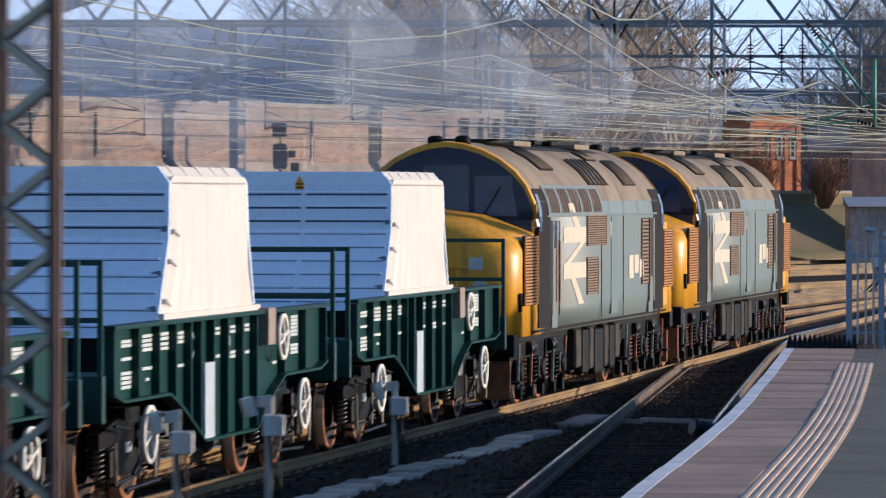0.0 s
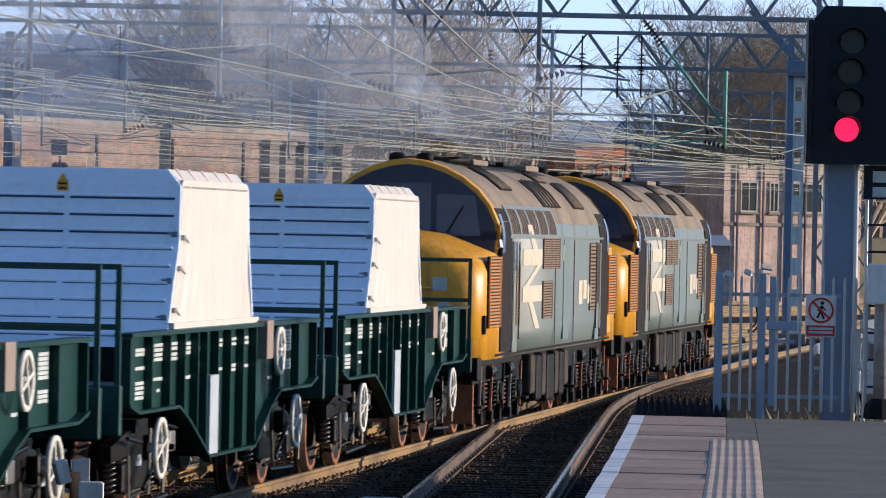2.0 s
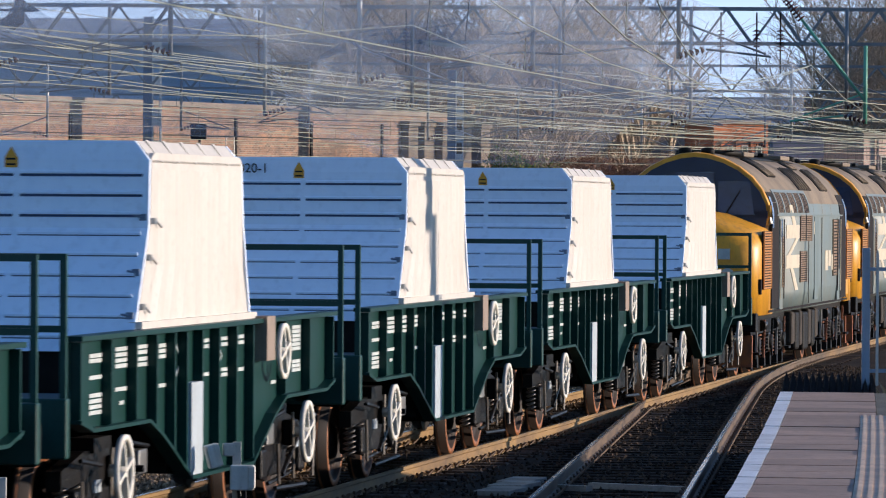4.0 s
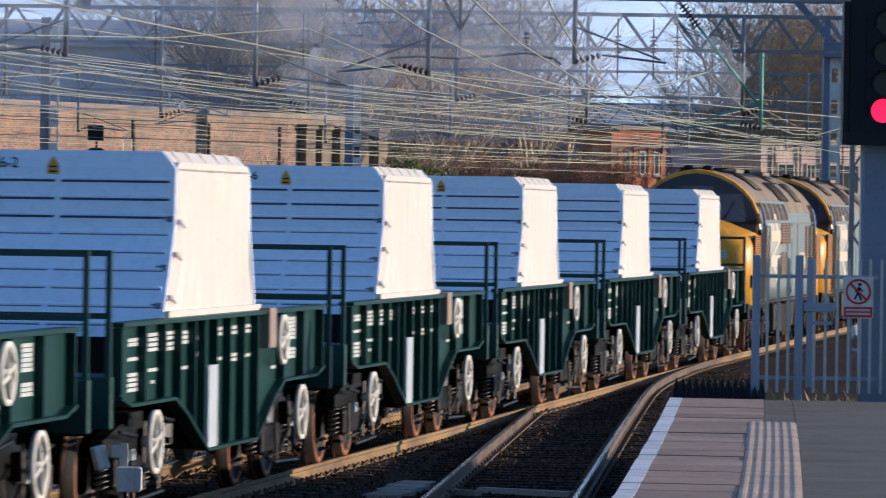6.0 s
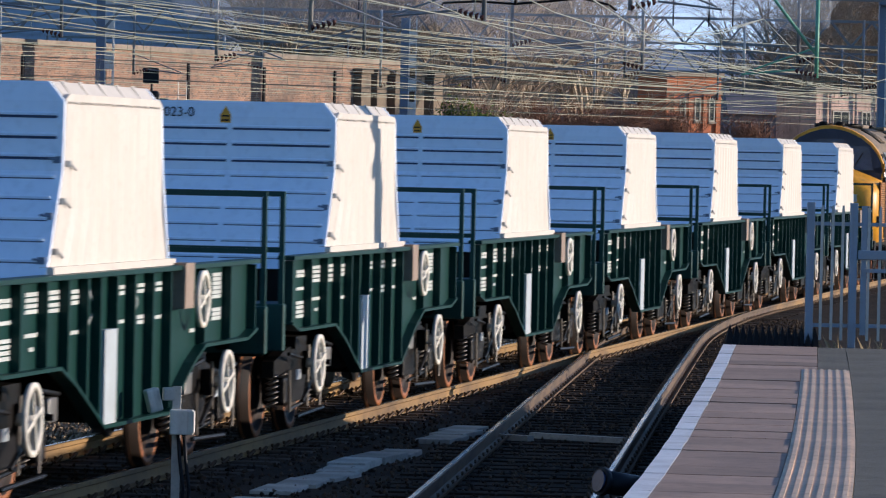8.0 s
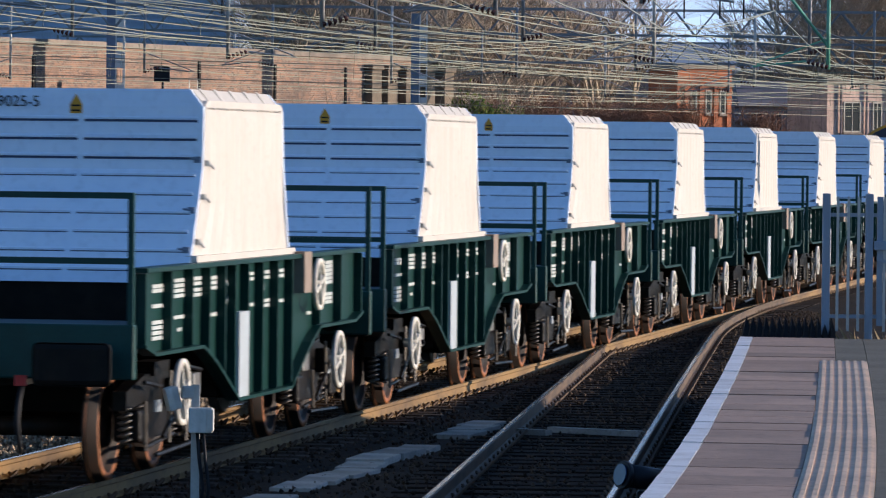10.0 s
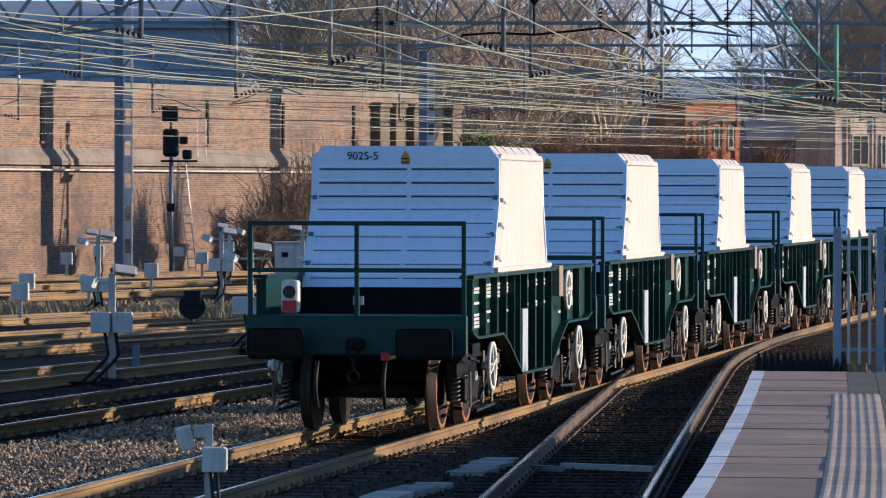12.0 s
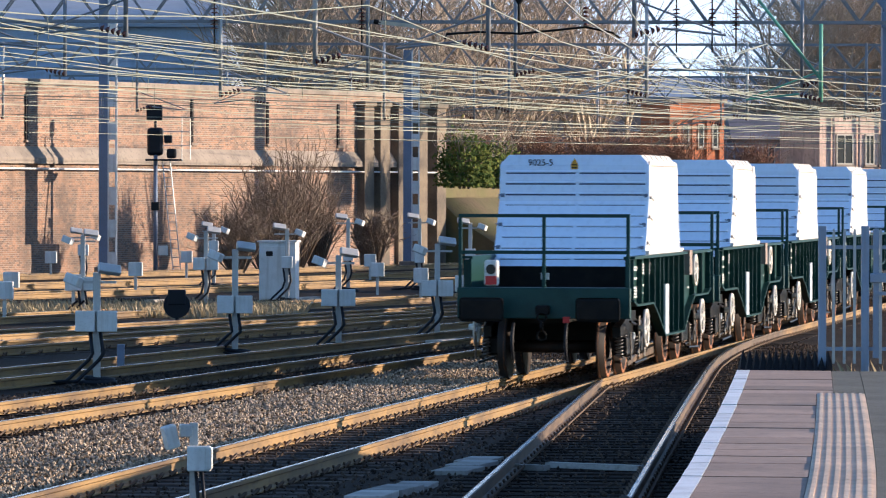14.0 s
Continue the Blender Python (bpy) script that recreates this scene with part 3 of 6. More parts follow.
# ---- platform-end fence and gate ----
def build_fence():
    t = thing("platform_fence", "blue-grey steel palisade fence at the platform end", "fence")
    y = 56.6

    def fx(px):
        return 0.05 + y * (px - 1280.0) / 9250 + 3.945

    for px in (1284, 1360):
        x = fx(px)
        part("post", Mesh().box(x - 0.042, x + 0.042, y - 0.042, y + 0.042, 0.6, PZ + 1.53, 0.008), PALISADE, t)
    for a, b, zz in ((1284, 1500, 1.30), (1284, 1500, 0.20)):
        part("rail", Mesh().box(fx(a), fx(b), y - 0.015, y + 0.015, PZ + zz - 0.02, PZ + zz + 0.02), PALISADE, t)
    k = 0
    for px in (1304, 1323, 1341, 1387, 1407, 1428, 1448, 1468, 1486, 1506, 1526, 1546, 1566, 1586):
        x = fx(px)
        me = Mesh()
        me.prism([(x - 0.015, PZ + 0.04), (x + 0.015, PZ + 0.04), (x + 0.015, PZ + 1.46), (x + 0.008, PZ + 1.50), (x - 0.008, PZ + 1.50), (x - 0.015, PZ + 1.46)], "y", y - 0.03, y - 0.015)
        part("pale", me, PALISADE if px % 5 == 0 else GALV, t)
    part("lock_box", Mesh().box(fx(1368), fx(1422), y - 0.07, y - 0.03, PZ + 0.92, PZ + 1.02, 0.01).box(fx(1376), fx(1418), y - 0.06, y - 0.03, PZ + 0.78, PZ + 0.82), PALISADE, t, "steel gate lock box")
    post = Mesh().box(fx(1374), fx(1384), y - 0.03, y + 0.03, PZ + 0.1, PZ + 1.5)
    part("gate_post", post, PALISADE, t)
    s = thing("no_entry_sign", "white sign with red prohibition ring and red panel", "sign", pose(fx(1464), y - 0.05, PZ + 1.08))
    part("plate", Mesh().box(-0.165, 0.165, -0.006, 0.006, -0.225, 0.225, 0.004), BOXWHITE, s)
    part("red_panel", Mesh().box(-0.155, 0.155, -0.010, -0.007, -0.215, -0.10), RED, s, "red panel with illegible white lines")
    for zz in (-0.135, -0.175):
        part("text_bar", Mesh().box(-0.13, 0.13, -0.013, -0.0105, zz - 0.012, zz + 0.012), STENCIL, s)
    part("ring", Mesh().ring((0, -0.009, 0.065), (0, 1, 0), 0.128, 0.014, 28), RED, s, "red ring")
    fig = Mesh()
    fig.bar((-0.01, -0.009, 0.05), (0.012, -0.009, 0.115), 0.004, 0.035)
    fig.bar((0.0, -0.009, 0.05), (0.035, -0.009, -0.03), 0.004, 0.022)
    fig.bar((-0.005, -0.009, 0.05), (-0.04, -0.009, -0.02), 0.004, 0.022)
    fig.bar((0.01, -0.009, 0.11), (0.05, -0.009, 0.065), 0.004, 0.016)
    fig.bar((0.0, -0.009, 0.10), (-0.035, -0.009, 0.06), 0.004, 0.016)
    fig.tube((0.014, -0.011, 0.142), (0.014, -0.007, 0.142), 0.02, 10)
    part("pictogram", fig, SIGNAL, s, "black plain pictogram")
    part("bar", Mesh().bar((-0.088, -0.012, 0.153), (0.088, -0.012, -0.023), 0.004, 0.024), RED, s, "red diagonal bar")


build_fence()


# ---- the platform starting signal ----
def build_signal():
    y = 57.6

    def fx(px):
        return 0.05 + y * (px - 1275.0) / 9250 + 4.01

    def fz(py):
        return 2.819 + (426 - py) / 9250 * y

    t = thing("colour_light_signal", "black four-aspect colour light signal showing red", "signal", pose(0, 0, 0))
    part("column", Mesh().box(fx(1466), fx(1514), y - 0.05, y + 0.2, 0.3, fz(280), 0.02), MASTBLUE, t, "blue-grey steel column")
    part("pipe", Mesh().tube((fx(1466) - 0.02, y, 0.5), (fx(1466) - 0.02, y, fz(285)), 0.016, 8).tube((fx(1516) + 0.02, y - 0.05, 0.5), (fx(1516) + 0.02, y - 0.05, fz(285)), 0.025, 8), BOXWHITE, t, "pale conduit")
    case = Mesh()
    case.prism([(fx(1436), fz(290)), (fx(1570), fz(290)), (fx(1570), fz(30)), (fx(1555), fz(12)), (fx(1455), fz(12)), (fx(1436), fz(35))], "y", y - 0.22, y - 0.02)
    head = part("case", case, SIGNAL, t)
    part("backboard", Mesh().box(fx(1425), fx(1434), y - 0.26, y, fz(290), fz(38)), SIGNAL, head)
    part("ledge", Mesh().box(fx(1428), fx(1580), y - 0.34, y, fz(291), fz(268)), SIGNAL, head)
    part("face_panel", Mesh().box(fx(1466), fx(1532), y - 0.235, y - 0.222, fz(255), fz(45)), SIGNAL, head)
    for i, (px, py) in enumerate(((1503, 75), (1500, 128), (1499, 182), (1496, 230))):
        x, z, r = fx(px), fz(py), 0.142
        hood = Mesh()
        rings = []
        for d in (0.0, 0.24):
            rings.append([(x + (r + 0.012) * math.cos(a), y - 0.235 - d * (0.55 + 0.45 * math.sin(a)), z + (r + 0.012) * math.sin(a)) for a in [radians(-15 + 210 * k / 16) for k in range(17)]])
        rings2 = [[(x + (p[0] - x) * 0.95, p[1], z + (p[2] - z) * 0.95) for p in rg] for rg in rings]
        n = 17
        for a_, b_ in ((rings[0], rings[1]), (rings2[1], rings2[0]), (rings[1], rings2[1])):
            hood.add(a_ + b_, [(k, k + 1, n + k + 1, n + k) for k in range(n - 1)], True)
        part("hood", hood, SIGNAL, head)
        part("lens", Mesh().tube((x, y - 0.25, z), (x, y - 0.235, z), r * 0.93, 24), GLOW if i == 3 else LENS, head, "glowing red lens" if i == 3 else "unlit lens")
    p = thing("signal_plate", "black identity plate with illegible white marks", "plate", pose(0, 0, 0))
    part("plate", Mesh().box(fx(1530), fx(1600), y - 0.12, y - 0.10, fz(352), fz(292)), SIGNAL, p)
    part("mark_bar", Mesh().box(fx(1546), fx(1590), y - 0.124, y - 0.121, fz(322), fz(302)), STENCIL, p)
    part("mark_bar", Mesh().box(fx(1546), fx(1590), y - 0.124, y - 0.121, fz(348), fz(330)), STENCIL, p)
    b = thing("rusty_post", "rusty grey post with a clear plastic box on the platform", "post", pose(0, 0, 0))
    part("post", Mesh().tube((fx(1550), y - 1.2, 0.9), (fx(1550), y - 1.2, fz(480)), 0.085, 12), mat("rusty_pale_post", (0.34, 0.30, 0.27), 0.8, second=(0.20, 0.09, 0.05), scale=3, amount=0.9), b)
    part("base", Mesh().loft([[(fx(1550) + q * math.cos(a), y - 1.2 + q * math.sin(a), z) for a in [k * 0.785 for k in range(8)]] for q, z in ((0.19, 0.9), (0.17, 1.05), (0.1, 1.12))]), RUBBER, b)
    part("clear_box", Mesh().box(fx(1520), fx(1572), y - 1.42, y - 1.3, fz(535), fz(465), 0.02), BOXWHITE, b)
    part("ladder", Mesh().tube((fx(1545), y + 0.4, 0.5), (fx(1545), y + 0.4, fz(300)), 0.02).tube((fx(1585), y + 0.4, 0.5), (fx(1585), y + 0.4, fz(300)), 0.02), GALV, t)
    for i in range(10):
        part("rung", Mesh().tube((fx(1545), y + 0.4, 1.2 + 0.3 * i), (fx(1585), y + 0.4, 1.2 + 0.3 * i), 0.014), SIGNAL, t)


build_signal()

# unseen plain low wall at the platform's back, two openings, added to cast shade
for a_, b_, h_ in ((-26, -12, 1.95), (-4.2, -1.8, 1.75)):
    tagged(part("wall_platform", strip(Mesh(), a_, b_, 8.6, 8.85, 0.5, h_), DARKBRICK), "unseen low dark brick wall added to shade the platform", "wall", kind="structure")

# the ramp beyond the platform end, earth-covered
ramp_ = Mesh()
rows_ = []
for k_ in range(9):
    s_ = 6.6 + k_ * 1.35
    z_ = 0.80 - 1.05 * (k_ / 8) ** 1.1
    v_ = plat_v(s_)
    rows_.append([on_line(s_, v_ + 0.02, -0.4), on_line(s_, v_ + 6, -0.4), on_line(s_, v_ + 6, z_ - 0.25), on_line(s_, v_ + 0.02, z_)])
ramp_.loft(rows_)
tagged(part("ramp", ramp_, BALLAST), "earth and ballast ramp beyond the platform end", "ramp", kind="structure")


# ---- far brick retaining wall ----
WALL_A = 26.3


def wall_pose(u, z=0.0, out=0.0):
    """u metres along the wall from its known point; out towards the tracks."""
    a = radians(WALL_A)
    return Vector((-10.33 + u * math.sin(a) + out * math.cos(a), 193.12 + u * math.cos(a) - out * math.sin(a), z))


def wall_m(u=0.0, z=0.0, out=0.0):
    p = wall_pose(u, z, out)
    return pose(p.x, p.y, p.z, 0, 0, 90 - WALL_A)


def wall_u(px):
    t = (px - 784) / 9250 - 0.00102
    k = math.tan(radians(WALL_A))
    y = (-10.33 - 193.12 * k + 0.03) / (t - k)
    return (y - 193.12) / math.cos(radians(WALL_A))


retaining = thing("wall_retaining", "long weathered red brick retaining wall", "wall", wall_m(), kind="structure")
u1_ = wall_u(715)
part("brickwork", Mesh().box(-90, u1_, 0.0, 0.8, -0.4, 6.55), WALLBRICK, retaining)
part("plinth", Mesh().box(-90, u1_, -0.18, -0.003, -0.4, 0.9), WALLBRICK, retaining)
part("ledge", Mesh().prism([(-0.003, 3.75), (-0.26, 3.75), (-0.26, 3.95), (-0.003, 4.35)], "x", -90, u1_), LEDGE, retaining, "sooty sloping stone ledge")
part("coping", Mesh().box(-90, u1_, -0.08, 0.9, 6.553, 6.75, 0.02), LEDGE, retaining, "stone coping")
part("pipe", Mesh().tube((-90, -0.3, 3.62), (u1_ + 8, -0.3, 3.55), 0.035, 6), BOXWHITE, retaining, "pale cable pipe")
# narrow dark strips stand in for the wall's pilaster slots
for px_ in (-220, -90, 45, 190, 338, 472, 597, 655):
    u_ = wall_u(px_)
    part("drain_slot", Mesh().box(u_ - 0.07, u_ + 0.07, -0.06, -0.003, 4.6, 6.2), DARKMATTE, retaining, "narrow dark upright strip for a pilaster slot")
    part("slot_sill", Mesh().box(u_ - 0.1, u_ + 0.35, -0.1, -0.003, 4.5, 4.58), LEDGE, retaining)
# abutment with tall buff piers at the wall's end
for px_ in (640, 668, 700, 735, 768):
    u_ = wall_u(px_)
    part("pier", Mesh().box(u_ - 0.42, u_ + 0.42, -0.35, 1.2, -0.4, 6.15, 0.03), PIER, retaining, "weathered buff stone pier")
    part("pier_cap", Mesh().box(u_ - 0.5, u_ + 0.5, -0.42, 1.3, 6.153, 6.35, 0.03), PIER, retaining)
part("low_wall", Mesh().box(wall_u(772), wall_u(772) + 60, 0.2, 0.7, -0.4, 3.1), BANK, retaining, "low mossy buff wall")
part("low_wall_coping", Mesh().box(wall_u(772), wall_u(772) + 60, 0.12, 0.78, 3.103, 3.25), LEDGE, retaining)


# ---- the train ----
WHEEL_R = 0.46


def wheelset_mesh(r):
    me = Mesh()
    for sx in (-1, 1):
        prof = [(sx * 0.68, r + 0.03), (sx * 0.71, r + 0.03), (sx * 0.72, r), (sx * 0.815, r - 0.006), (sx * 0.815, r - 0.07), (sx * 0.775, r - 0.08), (sx * 0.765, 0.2), (sx * 0.82, 0.16), (sx * 0.82, 0.0)]
        n = 24
        rings = [[(x, q * math.cos(2 * math.pi * k / n), q * math.sin(2 * math.pi * k / n)) for k in range(n)] for x, q in prof]
        me.loft(rings, True, False)
        back = [(sx * 0.68, r + 0.03), (sx * 0.68, 0.09)]
        me.loft([[(x, q * math.cos(2 * math.pi * k / n), q * math.sin(2 * math.pi * k / n)) for k in range(n)] for x, q in back], False, False)
    me.tube((-0.68, 0, 0), (0.68, 0, 0), 0.085, 10)
    return me


WHEELSET = wheelset_mesh(WHEEL_R).data("wheelset", RUST)
LOCO_WHEELSET = wheelset_mesh(0.55).data("loco_wheelset", RUST)
TYRE = mat("orange_rusty_tyre", (0.30, 0.10, 0.022), 0.6, second=(0.12, 0.045, 0.015), scale=6, amount=0.6)
for me_, r_ in ((WHEELSET, WHEEL_R), (LOCO_WHEELSET, 0.55)):
    me_.materials.append(TYRE)
    for f_ in me_.polygons:
        if math.hypot(f_.center.y, f_.center.z) > r_ - 0.085 and abs(f_.normal.x) > 0.8:
            f_.material_index = 1


def add_wheelset(parent, me, x, y, z, r):
    ob = piece("wheelset", me, pose(x, y, z), parent)
    return ob


def handwheel(parent, x, y, z, r, name="handwheel"):
    me = Mesh().ring((0, 0, 0), (1, 0, 0), r, 0.031, 22)
    for k in range(2):
        a = k * math.pi / 2 + 0.35
        me.bar((0, -math.cos(a) * r, -math.sin(a) * r), (0, math.cos(a) * r, math.sin(a) * r), 0.05, 0.03)
    me.tube((-0.12, 0, 0), (0.02, 0, 0), 0.05, 8)
    return part(name, me, HANDWHEEL, parent, "cream spoked handwheel", pose(x, y, z))


def coil(me, x, y, z0, z1, r):
    n, turns = 40, 6
    rings = []
    for k in range(n + 1):
        a = 2 * math.pi * turns * k / n
        z = z0 + (z1 - z0) * k / n
        rings.append([(x + (r + 0.018 * math.cos(q)) * math.cos(a), y + (r + 0.018 * math.cos(q)) * math.sin(a), z + 0.018 * math.sin(q)) for q in (0, 2.1, 4.2)])
    me.loft(rings, True)


def wagon_bogie(parent, yc, name):
    b = new(name)
    b.parent = parent
    b.matrix_basis = pose(0, yc, 0)
    for sx in (-1, 1):
        x = sx * 0.98
        fr = Mesh()
        fr.prism([(-1.25, 0.62), (-0.6, 0.66), (-0.35, 0.34), (0.35, 0.34), (0.6, 0.66), (1.25, 0.62), (1.25, 0.78), (0.5, 0.90), (-0.5, 0.90), (-1.25, 0.78)], "x", x - 0.06, x + 0.06)
        fr.box(x - 0.1, x + 0.1, -0.3, 0.3, 0.88, 1.0)
        part("side_frame", fr, BOGIE, b)
        for y in (-0.92, 0.92):
            part("axlebox", Mesh().box(x - 0.1, x + 0.14 * 1, y - 0.15, y + 0.15, 0.34, 0.62, 0.03), BOGIE, b)
            for dy in (-0.25, 0.25):
                sp = Mesh()
                coil(sp, x + sx * 0.03, y + dy, 0.32, 0.64, 0.052)
                part("spring", sp, SPRING, b, "worn coil spring")
        rod = Mesh().tube((x + sx * 0.16, -0.9, 0.30), (x + sx * 0.16, 0.2, 0.36), 0.02).tube((x + sx * 0.2, -0.4, 0.36), (x + sx * 0.2, 0.6, 0.8), 0.022).tube((x + sx * 0.16, 0.6, 0.72), (x + sx * 0.3, 0.6, 0.72), 0.03)
        rod.box(x + sx * 0.12 - 0.05, x + sx * 0.12 + 0.05, 0.28, 0.52, 0.60, 0.84, 0.01)
        part("brake_rigging", rod, BOGIE, b, "worn steel brake rods")
        d = 1 if yc < 0 else -1
        for k, (ya, za, yb, zb, rr) in enumerate(((-1.2, 0.86, -0.5, 0.80, 0.02), (0.35, 0.95, 1.2, 0.88, 0.02), (-0.7, 0.22, 0.75, 0.25, 0.022), (-0.15, 0.3, -0.1, 0.92, 0.018), (0.55, 0.28, 0.62, 0.66, 0.02), (-1.1, 0.28, -1.15, 0.7, 0.018))):
            part("rod", Mesh().tube((x + sx * 0.2, ya * d, za), (x + sx * 0.2, yb * d, zb), rr, 6), SPRING if k in (3, 4, 5) else BOGIE, b)
        part("brake_box", Mesh().box(x + sx * 0.14 - 0.07, x + sx * 0.14 + 0.07, min(0.85 * d, 1.15 * d), max(0.85 * d, 1.15 * d), 0.66, 0.86, 0.015), STEEL, b, "worn metal brake box")
        part("plate", Mesh().box(x + sx * 0.16 - 0.01, x + sx * 0.16 + 0.01, min(-0.55 * d, -0.35 * d), max(-0.55 * d, -0.35 * d), 0.58, 0.68), GREYPANEL, b, "small pale plate")
        handwheel(b, sx * 1.30, -0.2 if yc < 0 else 0.2, 0.74, 0.27)
    part("bolster", Mesh().box(-1.0, 1.0, -0.22, 0.22, 0.55, 0.95), BLACK, b)
    for y in (-0.92, 0.92):
        add_wheelset(b, WHEELSET, 0, y, WHEEL_R, WHEEL_R)
    return b


def text_part(parent, words, size, x, y, z, material, rz=0.0, name="lettering"):
    cu = bpy.data.curves.new(name, "FONT")
    cu.body, cu.size, cu.align_x, cu.align_y, cu.extrude = words, size, "CENTER", "CENTER", 0.002
    cu.materials.append(material)
    ob = new(name, cu)
    ob.parent = parent
    ob.matrix_basis = pose(x, y, z, 90, 0, rz)
    return ob


def build_wagon():
    """A flask wagon: green well frame on two bogies, with a ribbed pale blue and white flask cover. Forward is +y."""
    w = thing("flask_wagon", "green flask wagon with blue-ended white flask cover", "railway wagon", group="flask train")
    half = 6.0
    # cover body: white sides
    side = [(-2.24, 3.28), (-2.34, 3.24), (-2.38, 2.68), (-2.90, 1.80), (1.72, 1.80), (1.44, 2.3), (1.36, 3.24), (1.26, 3.28)]
    cover = Mesh()
    cover.prism([(y, z) for y, z in side], "x", -1.17, 1.17)
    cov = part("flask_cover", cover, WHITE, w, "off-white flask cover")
    # roof with chamfered eaves
    rf = Mesh()
    rf.loft([[(-1.17, y0, 3.20), (1.17, y0, 3.20), (1.17, y0, 3.22), (1.03, y0, 3.38), (-1.03, y0, 3.38), (-1.17, y0, 3.22)] for y0 in (-2.30, 1.30)])
    part("cover_roof", rf, WHITE, cov)
    for y in (-1.95, -1.3, -0.6, 0.1, 0.75):
        part("eaves_rib", Mesh().prism([(1.172, 3.20), (1.179, 3.207), (1.038, 3.391), (1.03, 3.385)], "y", y - 0.05, y + 0.05), WHITE, cov)
    # ribbed side sheets
    for sx in (-1, 1):
        sheet = Mesh()
        n = 32
        pts = []
        for k in range(n + 1):
            y = -2.2 + 3.5 * k / n
            d = (0.0, 0.0, 0.028, 0.028)[k % 4]
            pts.append((y, d))
        vs = []
        for y, d in pts:
            vs += [(sx * (1.172 + d), y, 3.14), (sx * (1.172 + d), y, 2.35), (sx * (1.172 + d), y + (y + 0.45) * (0.24 if y < -0.45 else 0.15), 1.84)]
        sheet.add(vs, [(3 * k, 3 * k + 1, 3 * k + 4, 3 * k + 3) for k in range(n)] + [(3 * k + 1, 3 * k + 2, 3 * k + 5, 3 * k + 4) for k in range(n)])
        part("side_sheet", sheet, WHITE, cov, "creased white side sheet")
        part("bottom_sill", Mesh().box(sx * 1.17 - 0.05, sx * 1.17 + 0.06, -2.94, 1.80, 1.842, 1.90), WHITE, cov)
        for z in (2.72, 2.42, 2.02):
            hw = Mesh()
            yl = -2.36 if z > 2.66 else -2.38 - 0.591 * (2.68 - z)
            hw.box(sx * 1.17 - 0.03, sx * 1.17 + 0.03, yl, yl + 0.1, z - 0.025, z + 0.025)
            hw.tube((sx * 1.19, yl + 0.1, z), (sx * 1.205, yl + 0.24, z - 0.05), 0.010)
            part("latch", hw, STEEL, cov, "steel cover latch")
    # blue ribbed ends
    for sy, ys in ((-1, (-2.35, -2.40, -3.04)), (1, (1.37, 1.45, 1.80))):
        end = Mesh()
        y1, y2, y3 = ys
        t = 0.05 * sy
        rows = [(3.38, y1 * 0.985, 1.03), (3.22, y1, 1.165), (2.66, y2, 1.168), (1.66, y3, 1.176)]
        rings = [[(-xw, y, z), (xw, y, z), (xw, y + t, z), (-xw, y + t, z)] for z, y, xw in rows]
        end.loft(rings)
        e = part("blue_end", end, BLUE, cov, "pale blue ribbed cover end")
        for k in range(9):
            z = 3.105 - k * 0.167
            yy = (y1 + (y2 - y1) * (3.22 - z) / 0.56 if z > 2.66 else y2 + (y3 - y2) * (2.66 - z) / 1.0) + t
            for x0, x1 in ((-1.07, 0.02), (0.08, 1.11)):
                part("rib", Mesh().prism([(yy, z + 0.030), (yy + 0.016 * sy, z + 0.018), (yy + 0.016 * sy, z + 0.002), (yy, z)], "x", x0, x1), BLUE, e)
                # seam strip below the rib; the groove's shade is put into its dark colour
                part("seam", Mesh().box(x0, x1, min(yy - 0.02 * sy, yy + 0.006 * sy), max(yy - 0.02 * sy, yy + 0.006 * sy), z - 0.022, z - 0.001), SEAM_SHADE, e, "dark seam under the rib with groove shade in its colour")
        if sy < 0:
            wn = Mesh().prism([(-0.055, 3.155), (0.055, 3.155), (0.055, 3.235), (0.0, 3.33), (-0.055, 3.235)], "y", y1 - 0.062, y1 - 0.053)
            part("warning_label", wn, YELLOW, e, "small yellow warning label")
            for zz in (3.18, 3.225):
                part("label_bar", Mesh().box(-0.042, 0.042, y1 - 0.066, y1 - 0.063, zz - 0.008, zz + 0.008), SIGNAL, e)
            for x in (-1.12, 1.12):
                for z in (2.75, 2.3, 1.95):
                    yy = y1 - 0.075 if z > 2.66 else y2 - 0.05 - 0.64 * (2.66 - z)
                    part("end_latch", Mesh().box(x - 0.03, x + 0.03, yy - 0.025, yy + 0.01, z - 0.028, z + 0.028).tube((x, yy - 0.02, z), (x - 0.07, yy - 0.03, z + 0.012), 0.010), MASTBLUE, e)
    # frame sides
    low = 1.10
    for sx in (-1, 1):
        x0, x1 = (1.16, 1.20) if sx > 0 else (-1.20, -1.16)
        prof = [(-5.35, 1.80), (5.35, 1.80), (5.35, 1.18), (4.9, low), (2.9, low), (2.35, 0.95), (1.35, 0.56), (-1.25, 0.56), (-2.35, 0.95), (-2.9, low), (-4.9, low), (-5.35, 1.18)]
        fr = part("side_girder", Mesh().prism(prof, "x", x0, x1), GREEN, w)
        fl = Mesh()
        for (a, b), (c, d) in zip(prof[2:], prof[3:]):
            fl.bar((sx * 1.235, a, b), (sx * 1.235, c, d), 0.13, 0.03)
        part("bottom_flange", fl, GREEN, fr)
        part("top_flange", Mesh().box(sx * 1.225 - 0.085, sx * 1.225 + 0.085, -5.38, 5.38, 1.80, 1.84), GREEN, fr)
